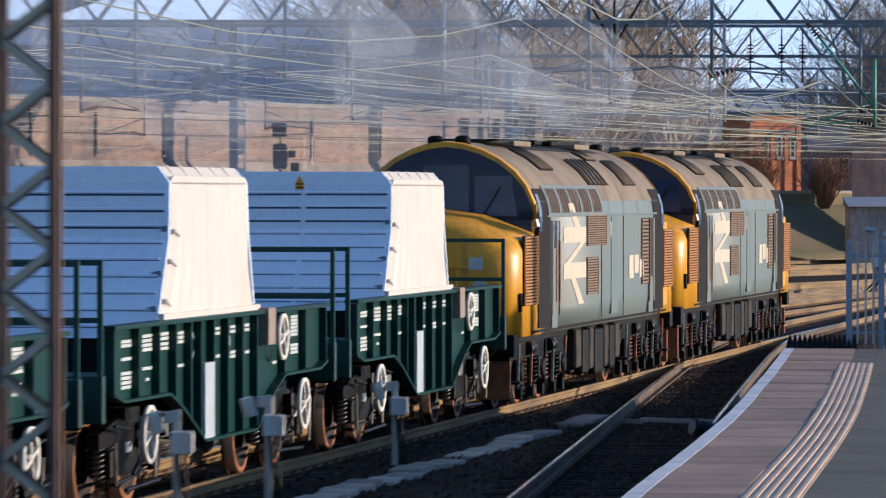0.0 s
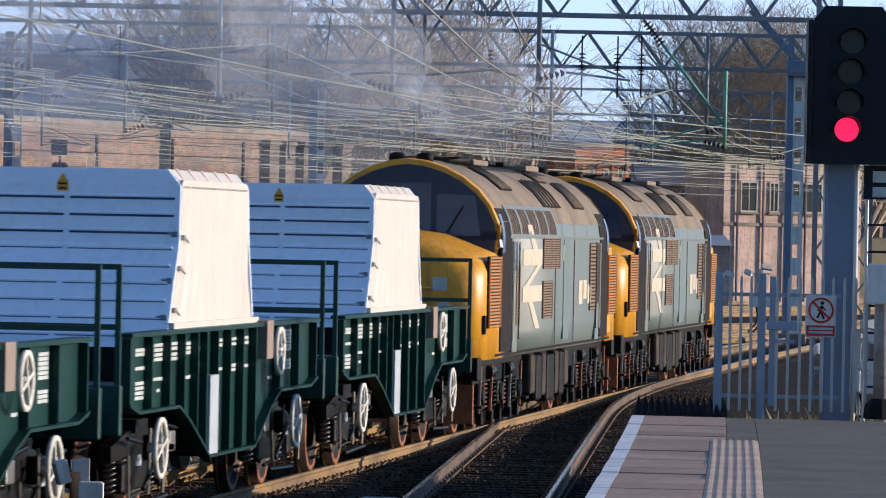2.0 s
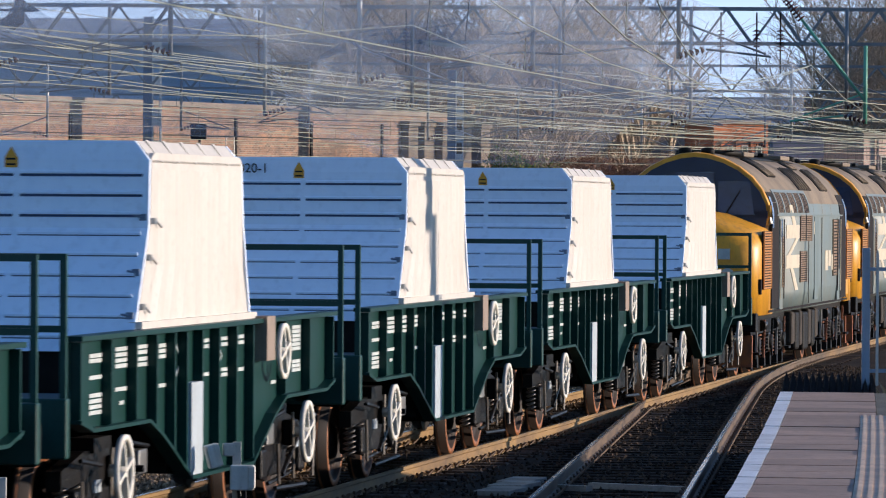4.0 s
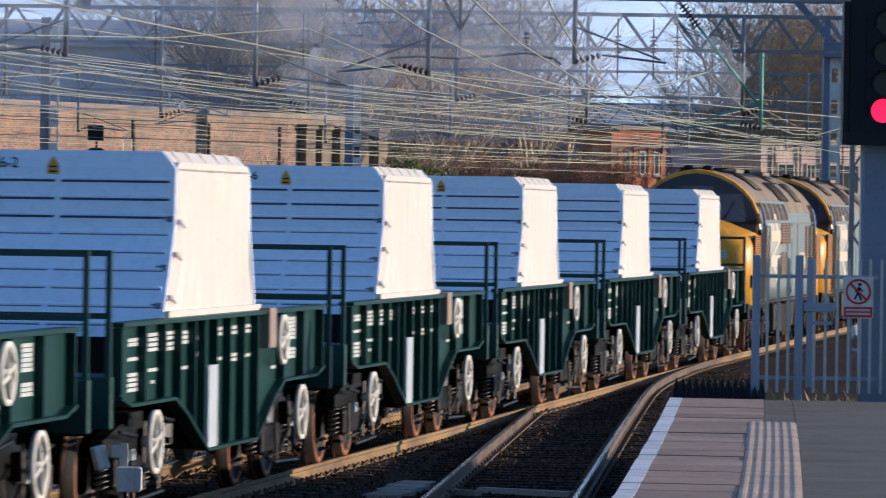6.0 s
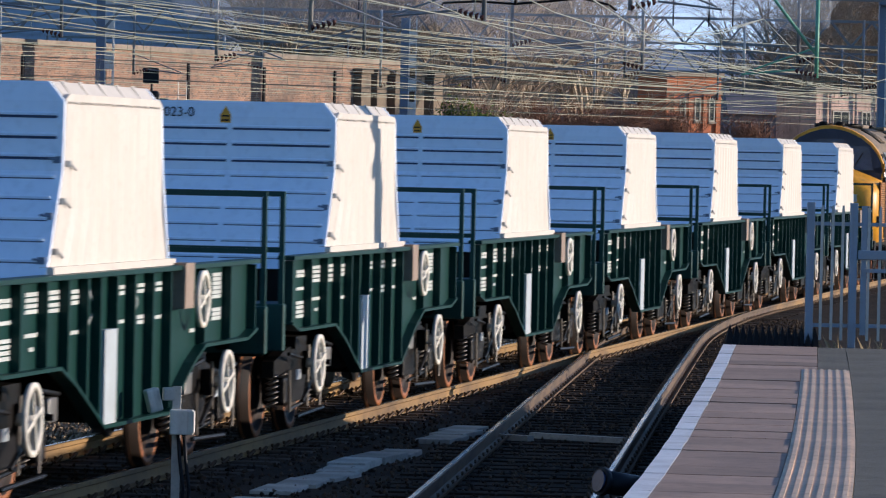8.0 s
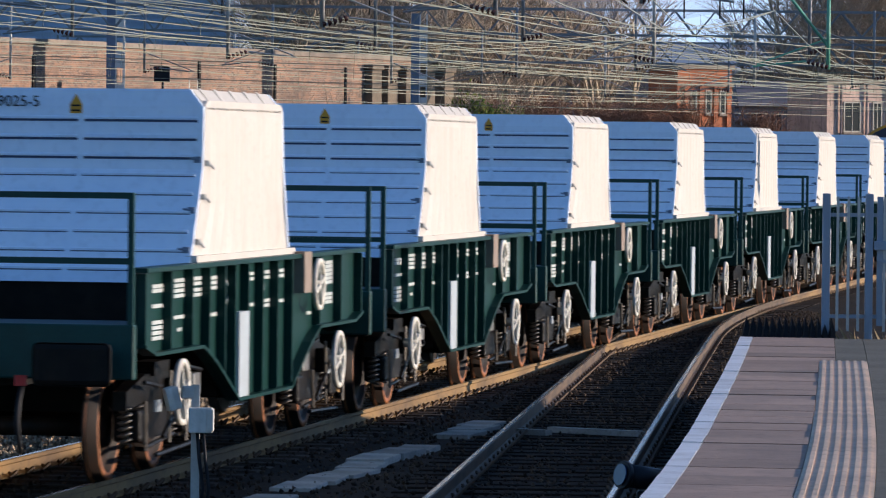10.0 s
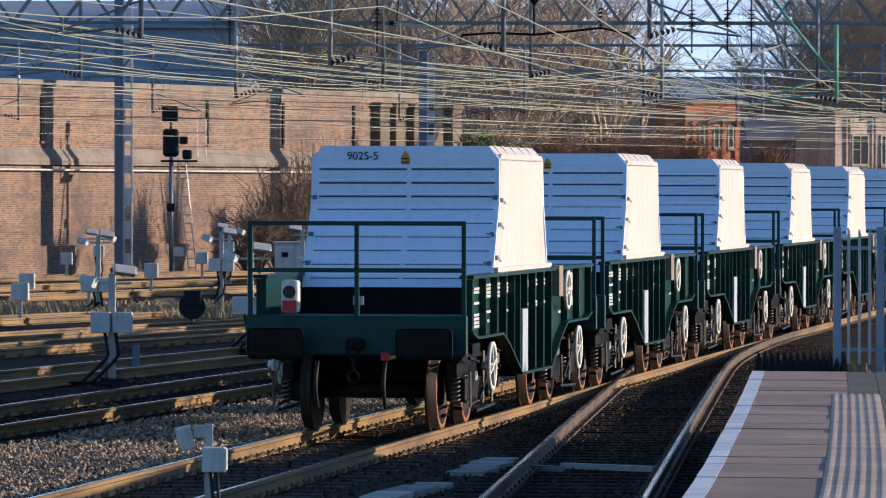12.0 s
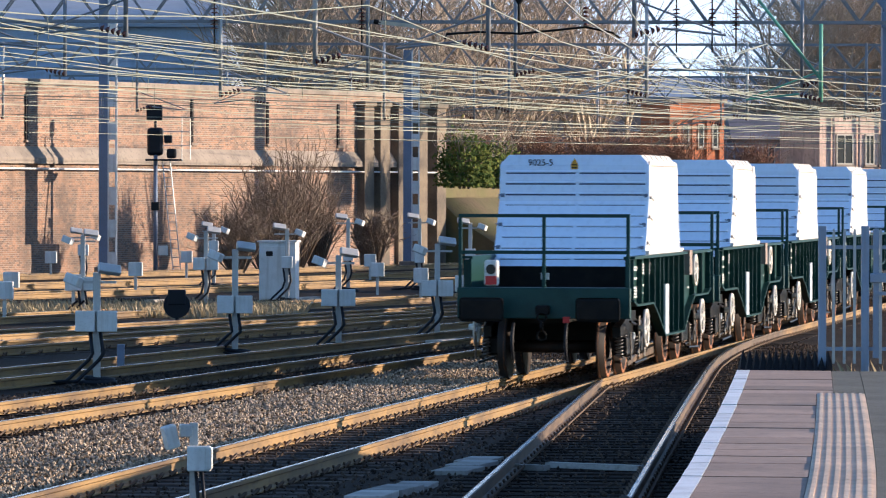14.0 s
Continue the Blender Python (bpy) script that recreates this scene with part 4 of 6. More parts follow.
        for y in (-5.3, -4.25, -3.35, -2.6, -1.9, -1.42, -0.8, -0.1, 0.65, 1.4, 2.9, 4.1, 5.3):
            zb = low
            for (a, b), (c, d) in zip(prof[3:], prof[4:]):
                if min(a, c) <= y <= max(a, c):
                    zb = b + (d - b) * (y - a) / (c - a)
            part("stiffener", Mesh().prism([(sx * 1.20, zb), (sx * 1.285, zb + 0.03), (sx * 1.285, 1.79), (sx * 1.20, 1.79)], "y", y - 0.02, y + 0.02), GREEN, fr)
        part("grey_panel", Mesh().box(sx * 1.255 - 0.03, sx * 1.255 + 0.045, -1.32, -0.86, 0.58, 1.36), GREYPANEL, fr, "pale grey upright panel")
        part("grey_panel", Mesh().box(sx * 1.27 - 0.06, sx * 1.27 + 0.07, 1.72, 2.10, 1.46, 1.86), BROWNBOX, fr, "brown-grey valve box")
        handwheel(fr, sx * 1.35, 2.45, 1.53, 0.235)
        # stencilled panels, plain bars
        for y, wd, zs in ((-4.50, 0.42, (1.67, 1.63, 1.50, 1.36, 1.315, 1.27, 1.225)), (-3.60, 0.42, (1.70, 1.655, 1.61, 1.565, 1.38)), (-2.82, 0.36, (1.70, 1.655, 1.60, 1.555)), (-3.58, 0.16, (1.27,)), (-2.07, 0.26, (1.69, 1.645, 1.60, 1.36)), (-0.30, 0.2, (1.69, 1.64, 1.40)), (0.46, 0.26, (1.69, 1.64, 1.42, 1.375)), (1.2, 0.24, (1.69, 1.64, 1.40)), (3.78, 0.40, (1.72, 1.68, 1.64, 1.60, 1.56, 1.52, 1.40, 1.36, 1.32)), (2.68, 0.22, (1.24,))):
            for z in zs:
                part("stencil", Mesh().box(sx * 1.206 - 0.003, sx * 1.206 + 0.003, y - wd / 2, y + wd / 2, z - 0.016, z + 0.016), STENCIL, fr, "illegible white stencil")
        for y in (-1.56, 0.14):
            st = Mesh()
            st.bar((sx * 1.207, y - 0.2, 1.55), (sx * 1.207, y, 1.70), 0.004, 0.02).bar((sx * 1.207, y, 1.70), (sx * 1.207, y + 0.2, 1.55), 0.004, 0.02).bar((sx * 1.207, y - 0.2, 1.55), (sx * 1.207, y, 1.40), 0.004, 0.02).bar((sx * 1.207, y, 1.40), (sx * 1.207, y + 0.2, 1.55), 0.004, 0.02)
            part("diamond_mark", st, STENCIL, fr, "white diamond outline")
    # decks, headstocks, inner floor
    part("inner_floor", Mesh().box(-1.15, 1.15, -5.4, 5.4, 1.18, 1.26), DECK, w)
    part("inner_bulkhead", Mesh().box(-1.15, 1.15, -3.05, -2.95, 1.26, 1.66), BLACK, w)
    part("inner_bulkhead", Mesh().box(-1.15, 1.15, 2.85, 2.95, 1.26, 1.66), BLACK, w)
    for sy in (-1, 1):
        yh = sy * 5.74
        part("headstock", Mesh().box(-1.30, 1.30, min(yh, yh + sy * 0.12), max(yh, yh + sy * 0.12), 0.92, 1.38, 0.015), GREEN_DARK, w)
        part("end_deck", Mesh().box(-1.15, 1.15, min(sy * 4.2, yh), max(sy * 4.2, yh), 1.30, 1.36), DECK, w, "dirty deck plate")
        for x in (-0.87, 0.87):
            bf = Mesh().tube((x, yh, 1.06), (x, yh + sy * 0.5, 1.06), 0.11, 12)
            bf.box(x - 0.33, x + 0.33, min(yh + sy * 0.5, yh + sy * 0.56), max(yh + sy * 0.5, yh + sy * 0.56), 0.88, 1.24, 0.05)
            part("buffer", bf, BLACK, w, "black oval buffer")
        hook = Mesh().box(-0.1, 0.1, min(yh, yh + sy * 0.3), max(yh, yh + sy * 0.3), 0.98, 1.12, 0.03)
        for k in range(3):
            hook.ring((0, yh + sy * 0.3, 0.95 - 0.14 * k), (1, 0, 0) if k % 2 else (0, 1, 0), 0.07, 0.02, 10)
        part("coupling", hook, BLACK, w)
        for x in (-0.45, 0.35):
            part("brake_hose", Mesh().pipe([(x, yh + sy * (0.12 + 0.14 * math.sin(k / 6 * math.pi)), 0.85 - 0.09 * k) for k in range(7)], 0.025), CABLE, w)
        part("hose_cock", Mesh().box(0.3, 0.4, yh + sy * 0.12 - 0.02, yh + sy * 0.16, 0.86, 0.95), RED, w, "small red hose cock")
    # railings at the trailing end, with a shorter one at the leading end
    for sy, high in ((-1, 2.45), (1, 2.45)):
        yr = sy * 5.80
        ra = new("end_railing")
        ra.parent = w
        for x in (-1.26, 0.0, 1.26):
            part("railing_post", Mesh().bar((x, yr, 1.36), (x, yr, high - 0.026), 0.05), GREEN_DARK, ra)
        for z in (high, 1.36 + (high - 1.36) * 0.5):
            part("railing_bar", Mesh().bar((-1.285, yr - 0.003 * sy, z), (1.285, yr - 0.003 * sy, z), 0.052), GREEN_DARK, ra)
    part("centre_sill", Mesh().box(-0.3, 0.3, -5.6, 5.6, 0.85, 1.18), BLACK, w)
    part("well", Mesh().box(-1.12, 1.12, -1.5, 1.5, 0.60, 1.18), BLACK, w)
    wagon_bogie(w, -3.68, "bogie")
    wagon_bogie(w, 3.68, "bogie")
    return w


WAGON_PITCH = 12.54


RUN = ((0, -99.85), (1, -91.25), (2, -83.1), (3, -74.95), (6, -47.55), (7, -38.25), (8.5, -25.0), (11.5, 1.15), (12.5, 9.82), (14, 22.7))


def run(t):
    """How far the last wagon's middle has gone along the line at t seconds: a smooth curve through RUN."""
    k = max(0, min(len(RUN) - 2, sum(1 for r in RUN if r[0] <= t) - 1))

    def slope(i):
        a, b = RUN[max(0, i - 1)], RUN[min(len(RUN) - 1, i + 1)]
        return (b[1] - a[1]) / (b[0] - a[0])

    (t0, s0), (t1, s1) = RUN[k], RUN[k + 1]
    h = t1 - t0
    u = (t - t0) / h
    return (1 + 2 * u) * (1 - u) ** 2 * s0 + u * (1 - u) ** 2 * h * slope(k) + u * u * (3 - 2 * u) * s1 + u * u * (u - 1) * h * slope(k + 1) + 11.15


first_wagon = build_wagon()
WAGONS = [first_wagon]
for i_ in range(1, 8):
    WAGONS.append(copy_thing(first_wagon, pose(0, 40 * i_, 0)))


def gather_wheels(root):
    return [o for o in root.children_recursive if o.name.startswith("wheelset")]


numbers = {0: "9025-5", 2: "9023-0", 3: "9026-2", 4: "9016-6", 5: "9020-1"}
for i_, n_ in numbers.items():
    e_ = [o for o in WAGONS[i_].children_recursive if o.name.startswith("blue_end")][0]
    text_part(e_, n_, 0.14, -0.53, -2.408, 3.255, SIGNAL)
# tail lamp on the last wagon
lamp_ = new("tail_lamp")
lamp_.parent = WAGONS[0]
lamp_.matrix_basis = pose(-0.80, -5.66, 1.56)
lamp_["label"] = "white tail lamp with red lens and red square"
part("lamp_case", Mesh().box(-0.105, 0.105, -0.12, 0.04, -0.16, 0.23, 0.04), BOXWHITE, lamp_)
part("lamp_lens", Mesh().tube((0, -0.14, 0.09), (0, -0.12, 0.09), 0.075, 16), LENS, lamp_)
part("red_square", Mesh().box(-0.085, 0.085, -0.13, -0.121, -0.14, -0.01), RED, lamp_)
part("lamp_bracket", Mesh().box(0.74, 0.86, -0.05, 0.0, -0.06, 0.04).box(0.77, 0.81, -0.04, 0.0, -0.3, -0.06), STENCIL, lamp_)


# ---- locomotives ----
def section(y, half, z0, zc, zt, n=7):
    """A loco body section: sides from z0 to the cantrail zc, then a round roof up to zt."""
    pts = [(-half * 0.965, y, z0), (half * 0.965, y, z0), (half, y, z0 + 0.35), (half, y, zc)]
    for k in range(1, 2 * n):
        a = math.pi * k / (2 * n)
        pts.append((half * math.cos(a) ** 1.12 if math.cos(a) >= 0 else -half * (-math.cos(a)) ** 1.12, y, zc + (zt - zc) * math.sin(a)))
    pts += [(-half, y, zc), (-half, y, z0 + 0.35)]
    return pts


GRIME = mat("grimy_brown_tank", (0.055, 0.045, 0.036), 0.75, second=(0.02, 0.016, 0.013), scale=3, amount=0.8, streak=(0.10, 0.075, 0.05), gloss=0.2)
NOSEGRILLE = mat("grimy_orange_louvre", (0.46, 0.19, 0.03), 0.6, second=(0.25, 0.10, 0.03), scale=8)


def skin_strip(sx, half, zc, zt, y0, y1, z0, z1, off=0.008, steps=5):
    """A thin plate on the body side that follows the round of the roof above the cantrail."""
    out, inn = [], []
    for k in range(steps + 1):
        z = z0 + (z1 - z0) * k / steps
        x = half
        if z > zc:
            q = min(0.999, (z - zc) / (zt - zc))
            x = half * (1 - q * q) ** 0.56
        out.append((sx * (x + off), z))
        inn.append((sx * (x - 0.03), z))
    ring = out + inn[::-1]
    return Mesh().loft([[(x, y, z) for x, z in ring] for y in (min(y0, y1), max(y0, y1))])


def louvres(name, parent, y0, y1, z0, z1, x, rows, cols=1, slat_mat=GRILLE):
    g = part(name, Mesh().box(min(x, x - 0.03 * (1 if x > 0 else -1)), max(x, x - 0.03 * (1 if x > 0 else -1)), y0, y1, z0, z1), DARKMATTE, parent, "dark louvred grille")
    sx = 1 if x > 0 else -1
    sl = Mesh()
    for k in range(rows):
        z = z0 + (z1 - z0) * (k + 0.5) / rows
        sl.box(min(x, x + sx * 0.018), max(x, x + sx * 0.018), y0 + 0.02, y1 - 0.02, z - (z1 - z0) / rows * 0.28, z + (z1 - z0) / rows * 0.28)
    fr = 0.03
    sl.box(min(x, x + sx * 0.022), max(x, x + sx * 0.022), y0, y0 + fr, z0, z1).box(min(x, x + sx * 0.022), max(x, x + sx * 0.022), y1 - fr, y1, z0, z1)
    for c in range(1, cols):
        y = y0 + (y1 - y0) * c / cols
        sl.box(min(x, x + sx * 0.022), max(x, x + sx * 0.022), y - 0.02, y + 0.02, z0, z1)
    part("slat_set", sl, slat_mat, g)
    return g


def build_loco():
    """A six-axle diesel locomotive with nose ends. Length 18.75 over buffers, forward +y, middle at the origin."""
    w = thing("diesel_locomotive", "faded blue-grey diesel locomotive with yellow nose ends", "locomotive", group="diesel locomotives")
    h, z0, zc, zt = 1.335, 1.06, 2.74, 3.87
    cab = 7.0  # windscreen face
    part("body", Mesh().loft([section(y, h, z0, zc, zt) for y in (-cab + 0.95, cab - 0.95)], True), LOCOBLUE, w)
    # grimy roof skin just proud of the body
    rf = Mesh()
    skin = []
    for y in (-cab + 0.4, cab - 0.4):
        ring = [p for p in section(y, h + 0.006, z0, zc, zt + 0.008) if p[2] > 2.98]
        skin.append(ring)
    n = len(skin[0])
    rf.add(skin[0] + skin[1], [(k, k + 1, n + k + 1, n + k) for k in range(n - 1)], True)
    roof = part("roof", rf, ROOF, w, "sooty brown-grey roof")
    part("roof_walk", Mesh().loft([[(p[0], y, p[2] + 0.018) for p in section(y, h, z0, zc, zt) if p[2] > 3.72] for y in (-4.5, 4.9)], True, False), BLACK, roof, "oily black roof centre")
    for sx in (-1, 1):
        part("cantrail", Mesh().box(sx * h - 0.012, sx * h + 0.02, -cab + 0.9, cab - 0.9, zc + 0.02, zc + 0.05), LOCOBLUE, w)
    for y in (-4.6, -2.9, -1.2, 0.5, 2.2, 3.9):
        part("roof_rib", Mesh().loft([[(p[0] * 1.012, y - 0.02, p[2] + 0.012) for p in section(0, h, z0, zc, zt) if p[2] > zc - 0.01], [(p[0] * 1.012, y + 0.02, p[2] + 0.012) for p in section(0, h, z0, zc, zt) if p[2] > zc - 0.01]], True, False), ROOF, roof)
    full = section(0, h + 0.004, z0, zc, zt + 0.012)
    for ka, kb, ya, yb, mm in ((6, 8, -4.7, -3.4, BLACK), (5, 7, -0.9, 1.3, DARKMATTE), (7, 8, 1.6, 2.7, BLACK), (5, 7, 3.1, 4.5, DARKMATTE)):
        for side in (-1, 1):
            rows = [[(side * p[0] * 1.012, yy, p[2] + 0.012) for p in full[ka:kb + 1]] for yy in (ya, yb)]
            m = kb - ka + 1
            inner = [[(p[0] * 0.96, p[1], p[2] - 0.03) for p in rw] for rw in rows]
            part("roof_grille", Mesh().loft([rows[0] + inner[0][::-1], rows[1] + inner[1][::-1]], False), mm, roof, "sooty roof grille")
            for j in range(5):
                yy = ya + (yb - ya) * (j + 0.5) / 5
                part("grille_bar", Mesh().pipe([(p[0] * 1.004, yy, p[2] + 0.012) for p in rows[0]], 0.018, 4), ROOF, roof)
    for ya in (-0.9, 0.8):
        part("exhaust", Mesh().box(-0.35, 0.35, ya, ya + 0.7, zt, zt + 0.07, 0.02), BLACK, roof)
    for ya in (-4.2, 2.0):
        part("roof_hatch", Mesh().box(-0.55, 0.55, ya, ya + 1.6, zt - 0.05, zt + 0.035, 0.02), ROOF, roof)
    fan = Mesh().ring((0, -5.0, zt - 0.0), (0, 0, 1), 0.55, 0.06, 24)
    for k in range(6):
        fan.bar((-0.5, -5.45 + k * 0.18, zt + 0.03), (0.5, -5.45 + k * 0.18, zt + 0.03), 0.03)
    part("fan_grille", fan, BLACK, roof)
    for sy in (-1, 1):
        # cab shell: yellow ring round the dark windscreen
        c0, c1 = sy * (cab - 0.97), sy * cab
        part("cab_side", Mesh().loft([section(y, h - 0.004, z0, zc, zt - 0.004) for y in (c0, sy * (cab - 0.36))], True), LOCOBLUE, w)
        shell = part("cab_dome", Mesh().loft([section(sy * (cab - 0.38), h + 0.004, 2.45, zc, zt + 0.006), section(sy * (cab - 0.04), h - 0.02, 2.45, zc, zt - 0.02), section(c1 + sy * 0.03, h - 0.03, 2.45, zc - 0.01, zt - 0.03)], True), ROOF, w, "weathered cab dome")
        part("dome_edge", Mesh().loft([section(c1 - sy * 0.05, h + 0.008, 2.60, zc, zt + 0.002), section(c1 + sy * 0.04, h - 0.012, 2.60, zc, zt - 0.022)], True), YELLOW, shell, "yellow dome edge")
        face = Mesh()
        outer = [p for p in section(c1 + sy * 0.055, h - 0.055, 2.50, zc - 0.02, zt - 0.09)]
        outer2 = [(p[0], c1 - sy * 0.03, p[2]) for p in outer]
        face.loft([outer2, outer])
        fc = part("windscreen_band", face, CABDARK, w, "dark blue windscreen band")
        for x0, x1 in ((-1.05, -0.42), (-0.34, 0.34), (0.42, 1.05)):
            zz = 3.52 if x0 < 0 < x1 else 3.36
            pane = Mesh()
            ys = c1 + sy * 0.058
            pane.prism([(x0, 2.78), (x1, 2.78), (x1 * (0.92 if x1 > 0.5 else 1), zz), (x0 * (0.92 if x0 < -0.5 else 1), zz)], "y", min(ys, ys + sy * 0.012), max(ys, ys + sy * 0.012))
            part("windscreen_pane", pane, GLASS, fc, "dark glass pane")
        for sx in (-1, 1):
            part("wiper", Mesh().bar((sx * 0.55, c1 + sy * 0.085, 2.78), (sx * 0.8, c1 + sy * 0.085, 3.2), 0.02), BLACK, fc)
        # white corner pillar and side window
        for sx in (-1, 1):
            part("corner_pillar", Mesh().bar((sx * (h - 0.01), c1 - sy * 0.02, 2.62), (sx * (h - 0.15), c1 - sy * 0.10, 3.16), 0.05, 0.07), GALV, w, "pale metal corner pillar")
            part("side_window", skin_strip(sx, h, zc, zt, c1 - sy * 0.08, c1 - sy * 0.34, 2.55, 3.10, 0.022), GLASS, w, "dark cab side window")
            dr = Mesh().box(sx * h - 0.02, sx * h + 0.012, min(c1 - sy * 1.36, c1 - sy * 1.9), max(c1 - sy * 1.36, c1 - sy * 1.9), 1.12, 2.72)
            door = part("cab_door", dr, LOCOBLUE, w)
            part("door_window", Mesh().box(sx * h - 0.01, sx * h + 0.02, min(c1 - sy * 1.45, c1 - sy * 1.8), max(c1 - sy * 1.45, c1 - sy * 1.8), 1.72 if sy > 0 else 2.3, 2.70), SIGNAL if sy > 0 else GLASS, door, "dark open cab window")
            for dy in (1.36, 1.95):
                part("handrail", Mesh().tube((sx * (h + 0.028), c1 - sy * dy, 1.3), (sx * (h + 0.028), c1 - sy * dy, 2.7), 0.011), CREAM if dy < 1.5 else DARKMATTE, w, "thin grab rail")
            # flat dark plate carries the shade of the recessed cab door
            part("door_recess", skin_strip(sx, h, zc, zt, c1 - sy * 0.06, c1 - sy * 1.22, 1.15, 3.18, 0.014, 8), DARKMATTE, w, "dark plate standing in for shade in the cab door recess")
        # nose
        tip = sy * 8.72
        def nose_ring(y, hw, zt_, z_low, rr):
            return [(-hw, y, z_low), (hw, y, z_low), (hw, y, zt_ - rr), (hw - rr * 0.3, y, zt_ - rr * 0.3), (hw - rr, y, zt_), (hw * 0.45, y, zt_ + 0.20), (0, y, zt_ + 0.29), (-hw * 0.45, y, zt_ + 0.20), (-hw + rr, y, zt_), (-hw + rr * 0.3, y, zt_ - rr * 0.3), (-hw, y, zt_ - rr)]
        nm = Mesh().loft([nose_ring(sy * (cab - 0.36), h - 0.005, 2.60, z0, 0.18), nose_ring(c1 + sy * 0.3, h - 0.01, 2.60, z0, 0.22), nose_ring(tip - sy * 0.42, h - 0.02, 2.52, z0, 0.24), nose_ring(tip - sy * 0.22, h - 0.07, 2.46, z0, 0.26), nose_ring(tip - sy * 0.08, h - 0.17, 2.38, z0 + 0.02, 0.28), nose_ring(tip, h - 0.36, 2.26, z0 + 0.06, 0.3)], True)
        bm_nose = part("nose", nm, YELLOW, w, "weathered yellow nose")
        # nose doors, headcode box marks, lamps, number bars
        yn = tip + sy * 0.004
        part("nose_door", Mesh().box(-0.36, 0.36, min(yn, yn + sy * 0.02), max(yn, yn + sy * 0.02), 1.35, 2.25, 0.008), YELLOW, bm_nose)
        for x in (-0.78, 0.78):
            part("headlamp", Mesh().tube((x, tip - sy * 0.05, 1.75), (x, tip + sy * 0.05, 1.75), 0.12, 16), STENCIL, bm_nose, "round lamp")
            part("tail_light", Mesh().tube((x, tip - sy * 0.05, 1.42), (x, tip + sy * 0.04, 1.42), 0.08, 14), RED, bm_nose)
        part("nose_rail", Mesh().tube((-0.6, tip + sy * 0.06, 2.05), (0.6, tip + sy * 0.06, 2.05), 0.018).tube((0.45, tip + sy * 0.06, 1.3), (0.45, tip + sy * 0.06, 2.05), 0.018), YELLOW, bm_nose)
        part("notice", Mesh().box(0.62, 0.82, min(yn - sy * 0.03, yn + sy * 0.02), max(yn - sy * 0.03, yn + sy * 0.02), 2.02, 2.2), STENCIL, bm_nose, "small white notice")
        part("number_bar", Mesh().box(0.45, 0.9, min(yn - sy * 0.02, yn + sy * 0.018), max(yn - sy * 0.02, yn + sy * 0.018), 1.56, 1.64), SIGNAL, bm_nose)
        for sx in (-1, 1):
            louvres("nose_grille", w, min(c1 + sy * 0.02, c1 + sy * 1.25), max(c1 + sy * 0.02, c1 + sy * 1.25), 1.50, 2.50, sx * (h + 0.006), 22, slat_mat=NOSEGRILLE)
            part("step_slot", Mesh().box(sx * (h - 0.03) - 0.02, sx * (h - 0.03) + 0.02, min(c1 + sy * 1.32, c1 + sy * 1.45), max(c1 + sy * 1.32, c1 + sy * 1.45), 1.42, 1.68), DARKMATTE, bm_nose)
        bb = Mesh().box(-1.28, 1.28, min(tip - sy * 0.3, tip + sy * 0.05), max(tip - sy * 0.3, tip + sy * 0.05), 0.78, 1.10, 0.02)
        part("buffer_beam", bb, BOGIE, w)
        for x in (-0.87, 0.87):
            part("buffer", Mesh().tube((x, tip, 1.03), (x, tip + sy * 0.5, 1.03), 0.12, 12).tube((x, tip + sy * 0.5, 1.03), (x, tip + sy * 0.58, 1.03), 0.26, 18), BLACK, w)
        part("snowplough", Mesh().prism([(-1.2, 0.18), (1.2, 0.18), (1.2, 0.72), (-1.2, 0.72)], "y", min(tip - sy * 0.15, tip - sy * 0.05), max(tip - sy * 0.15, tip - sy * 0.05)), ORANGE, w, "rusty orange plough plate")
        hoses = Mesh()
        for x in (-0.5, -0.3, 0.35, 0.55):
            hoses.tube((x, tip + sy * 0.05, 0.95), (x, tip + sy * 0.22, 0.6), 0.03).tube((x, tip + sy * 0.22, 0.6), (x, tip + sy * 0.1, 0.35), 0.03)
        part("hoses", hoses, CABLE, w)
        for x in (-0.20, 0.20):
            yh = c1 - sy * 0.2
            part("horn_box", Mesh().loft([[(x + r * 1.35 * math.cos(q), yh + r * math.sin(q), z) for q in [k * 0.6283 for k in range(10)]] for r, z in ((0.085, zt - 0.08), (0.09, zt + 0.02), (0.08, zt + 0.06), (0.04, zt + 0.08))], True), BLACK, roof)
    # side furniture: large grilles, arrow, number bars
    for sx in (-1, 1):
        x = sx * (h + 0.004)
        y0 = -9.375
        rg = part("roof_side_grille", skin_strip(sx, h, zc, zt, y0 + 3.5, y0 + 9.0, 2.79, 3.19, 0.010), DARKMATTE, w, "dark slotted grille below the roof")
        for k in range(6):
            yk = y0 + 3.5 + k * 1.1
            part("grille_frame", skin_strip(sx, h, zc, zt, yk - 0.09, yk + 0.09, 2.77, 3.21, 0.020), LOCOBLUE, rg)
        for zk in (2.77, 3.18):
            part("grille_frame", skin_strip(sx, h, zc, zt, y0 + 3.4, y0 + 9.1, zk, zk + 0.05, 0.021, 2), LOCOBLUE, rg)
        for k in range(5):
            for j in range(4):
                yk = y0 + 3.72 + k * 1.1 + j * 0.22
                part("slat", skin_strip(sx, h, zc, zt, yk - 0.03, yk + 0.03, 2.80, 3.18, 0.016, 3), GRILLE, rg)
        louvres("side_grille", w, y0 + 7.3, y0 + 9.4, 2.30, 2.78, x, 14, 2)
        louvres("side_grille", w, y0 + 7.3, y0 + 8.5, 1.55, 2.12, x, 14)
        louvres("side_grille", w, y0 + 4.1, y0 + 4.5, 1.5, 2.4, x, 18)
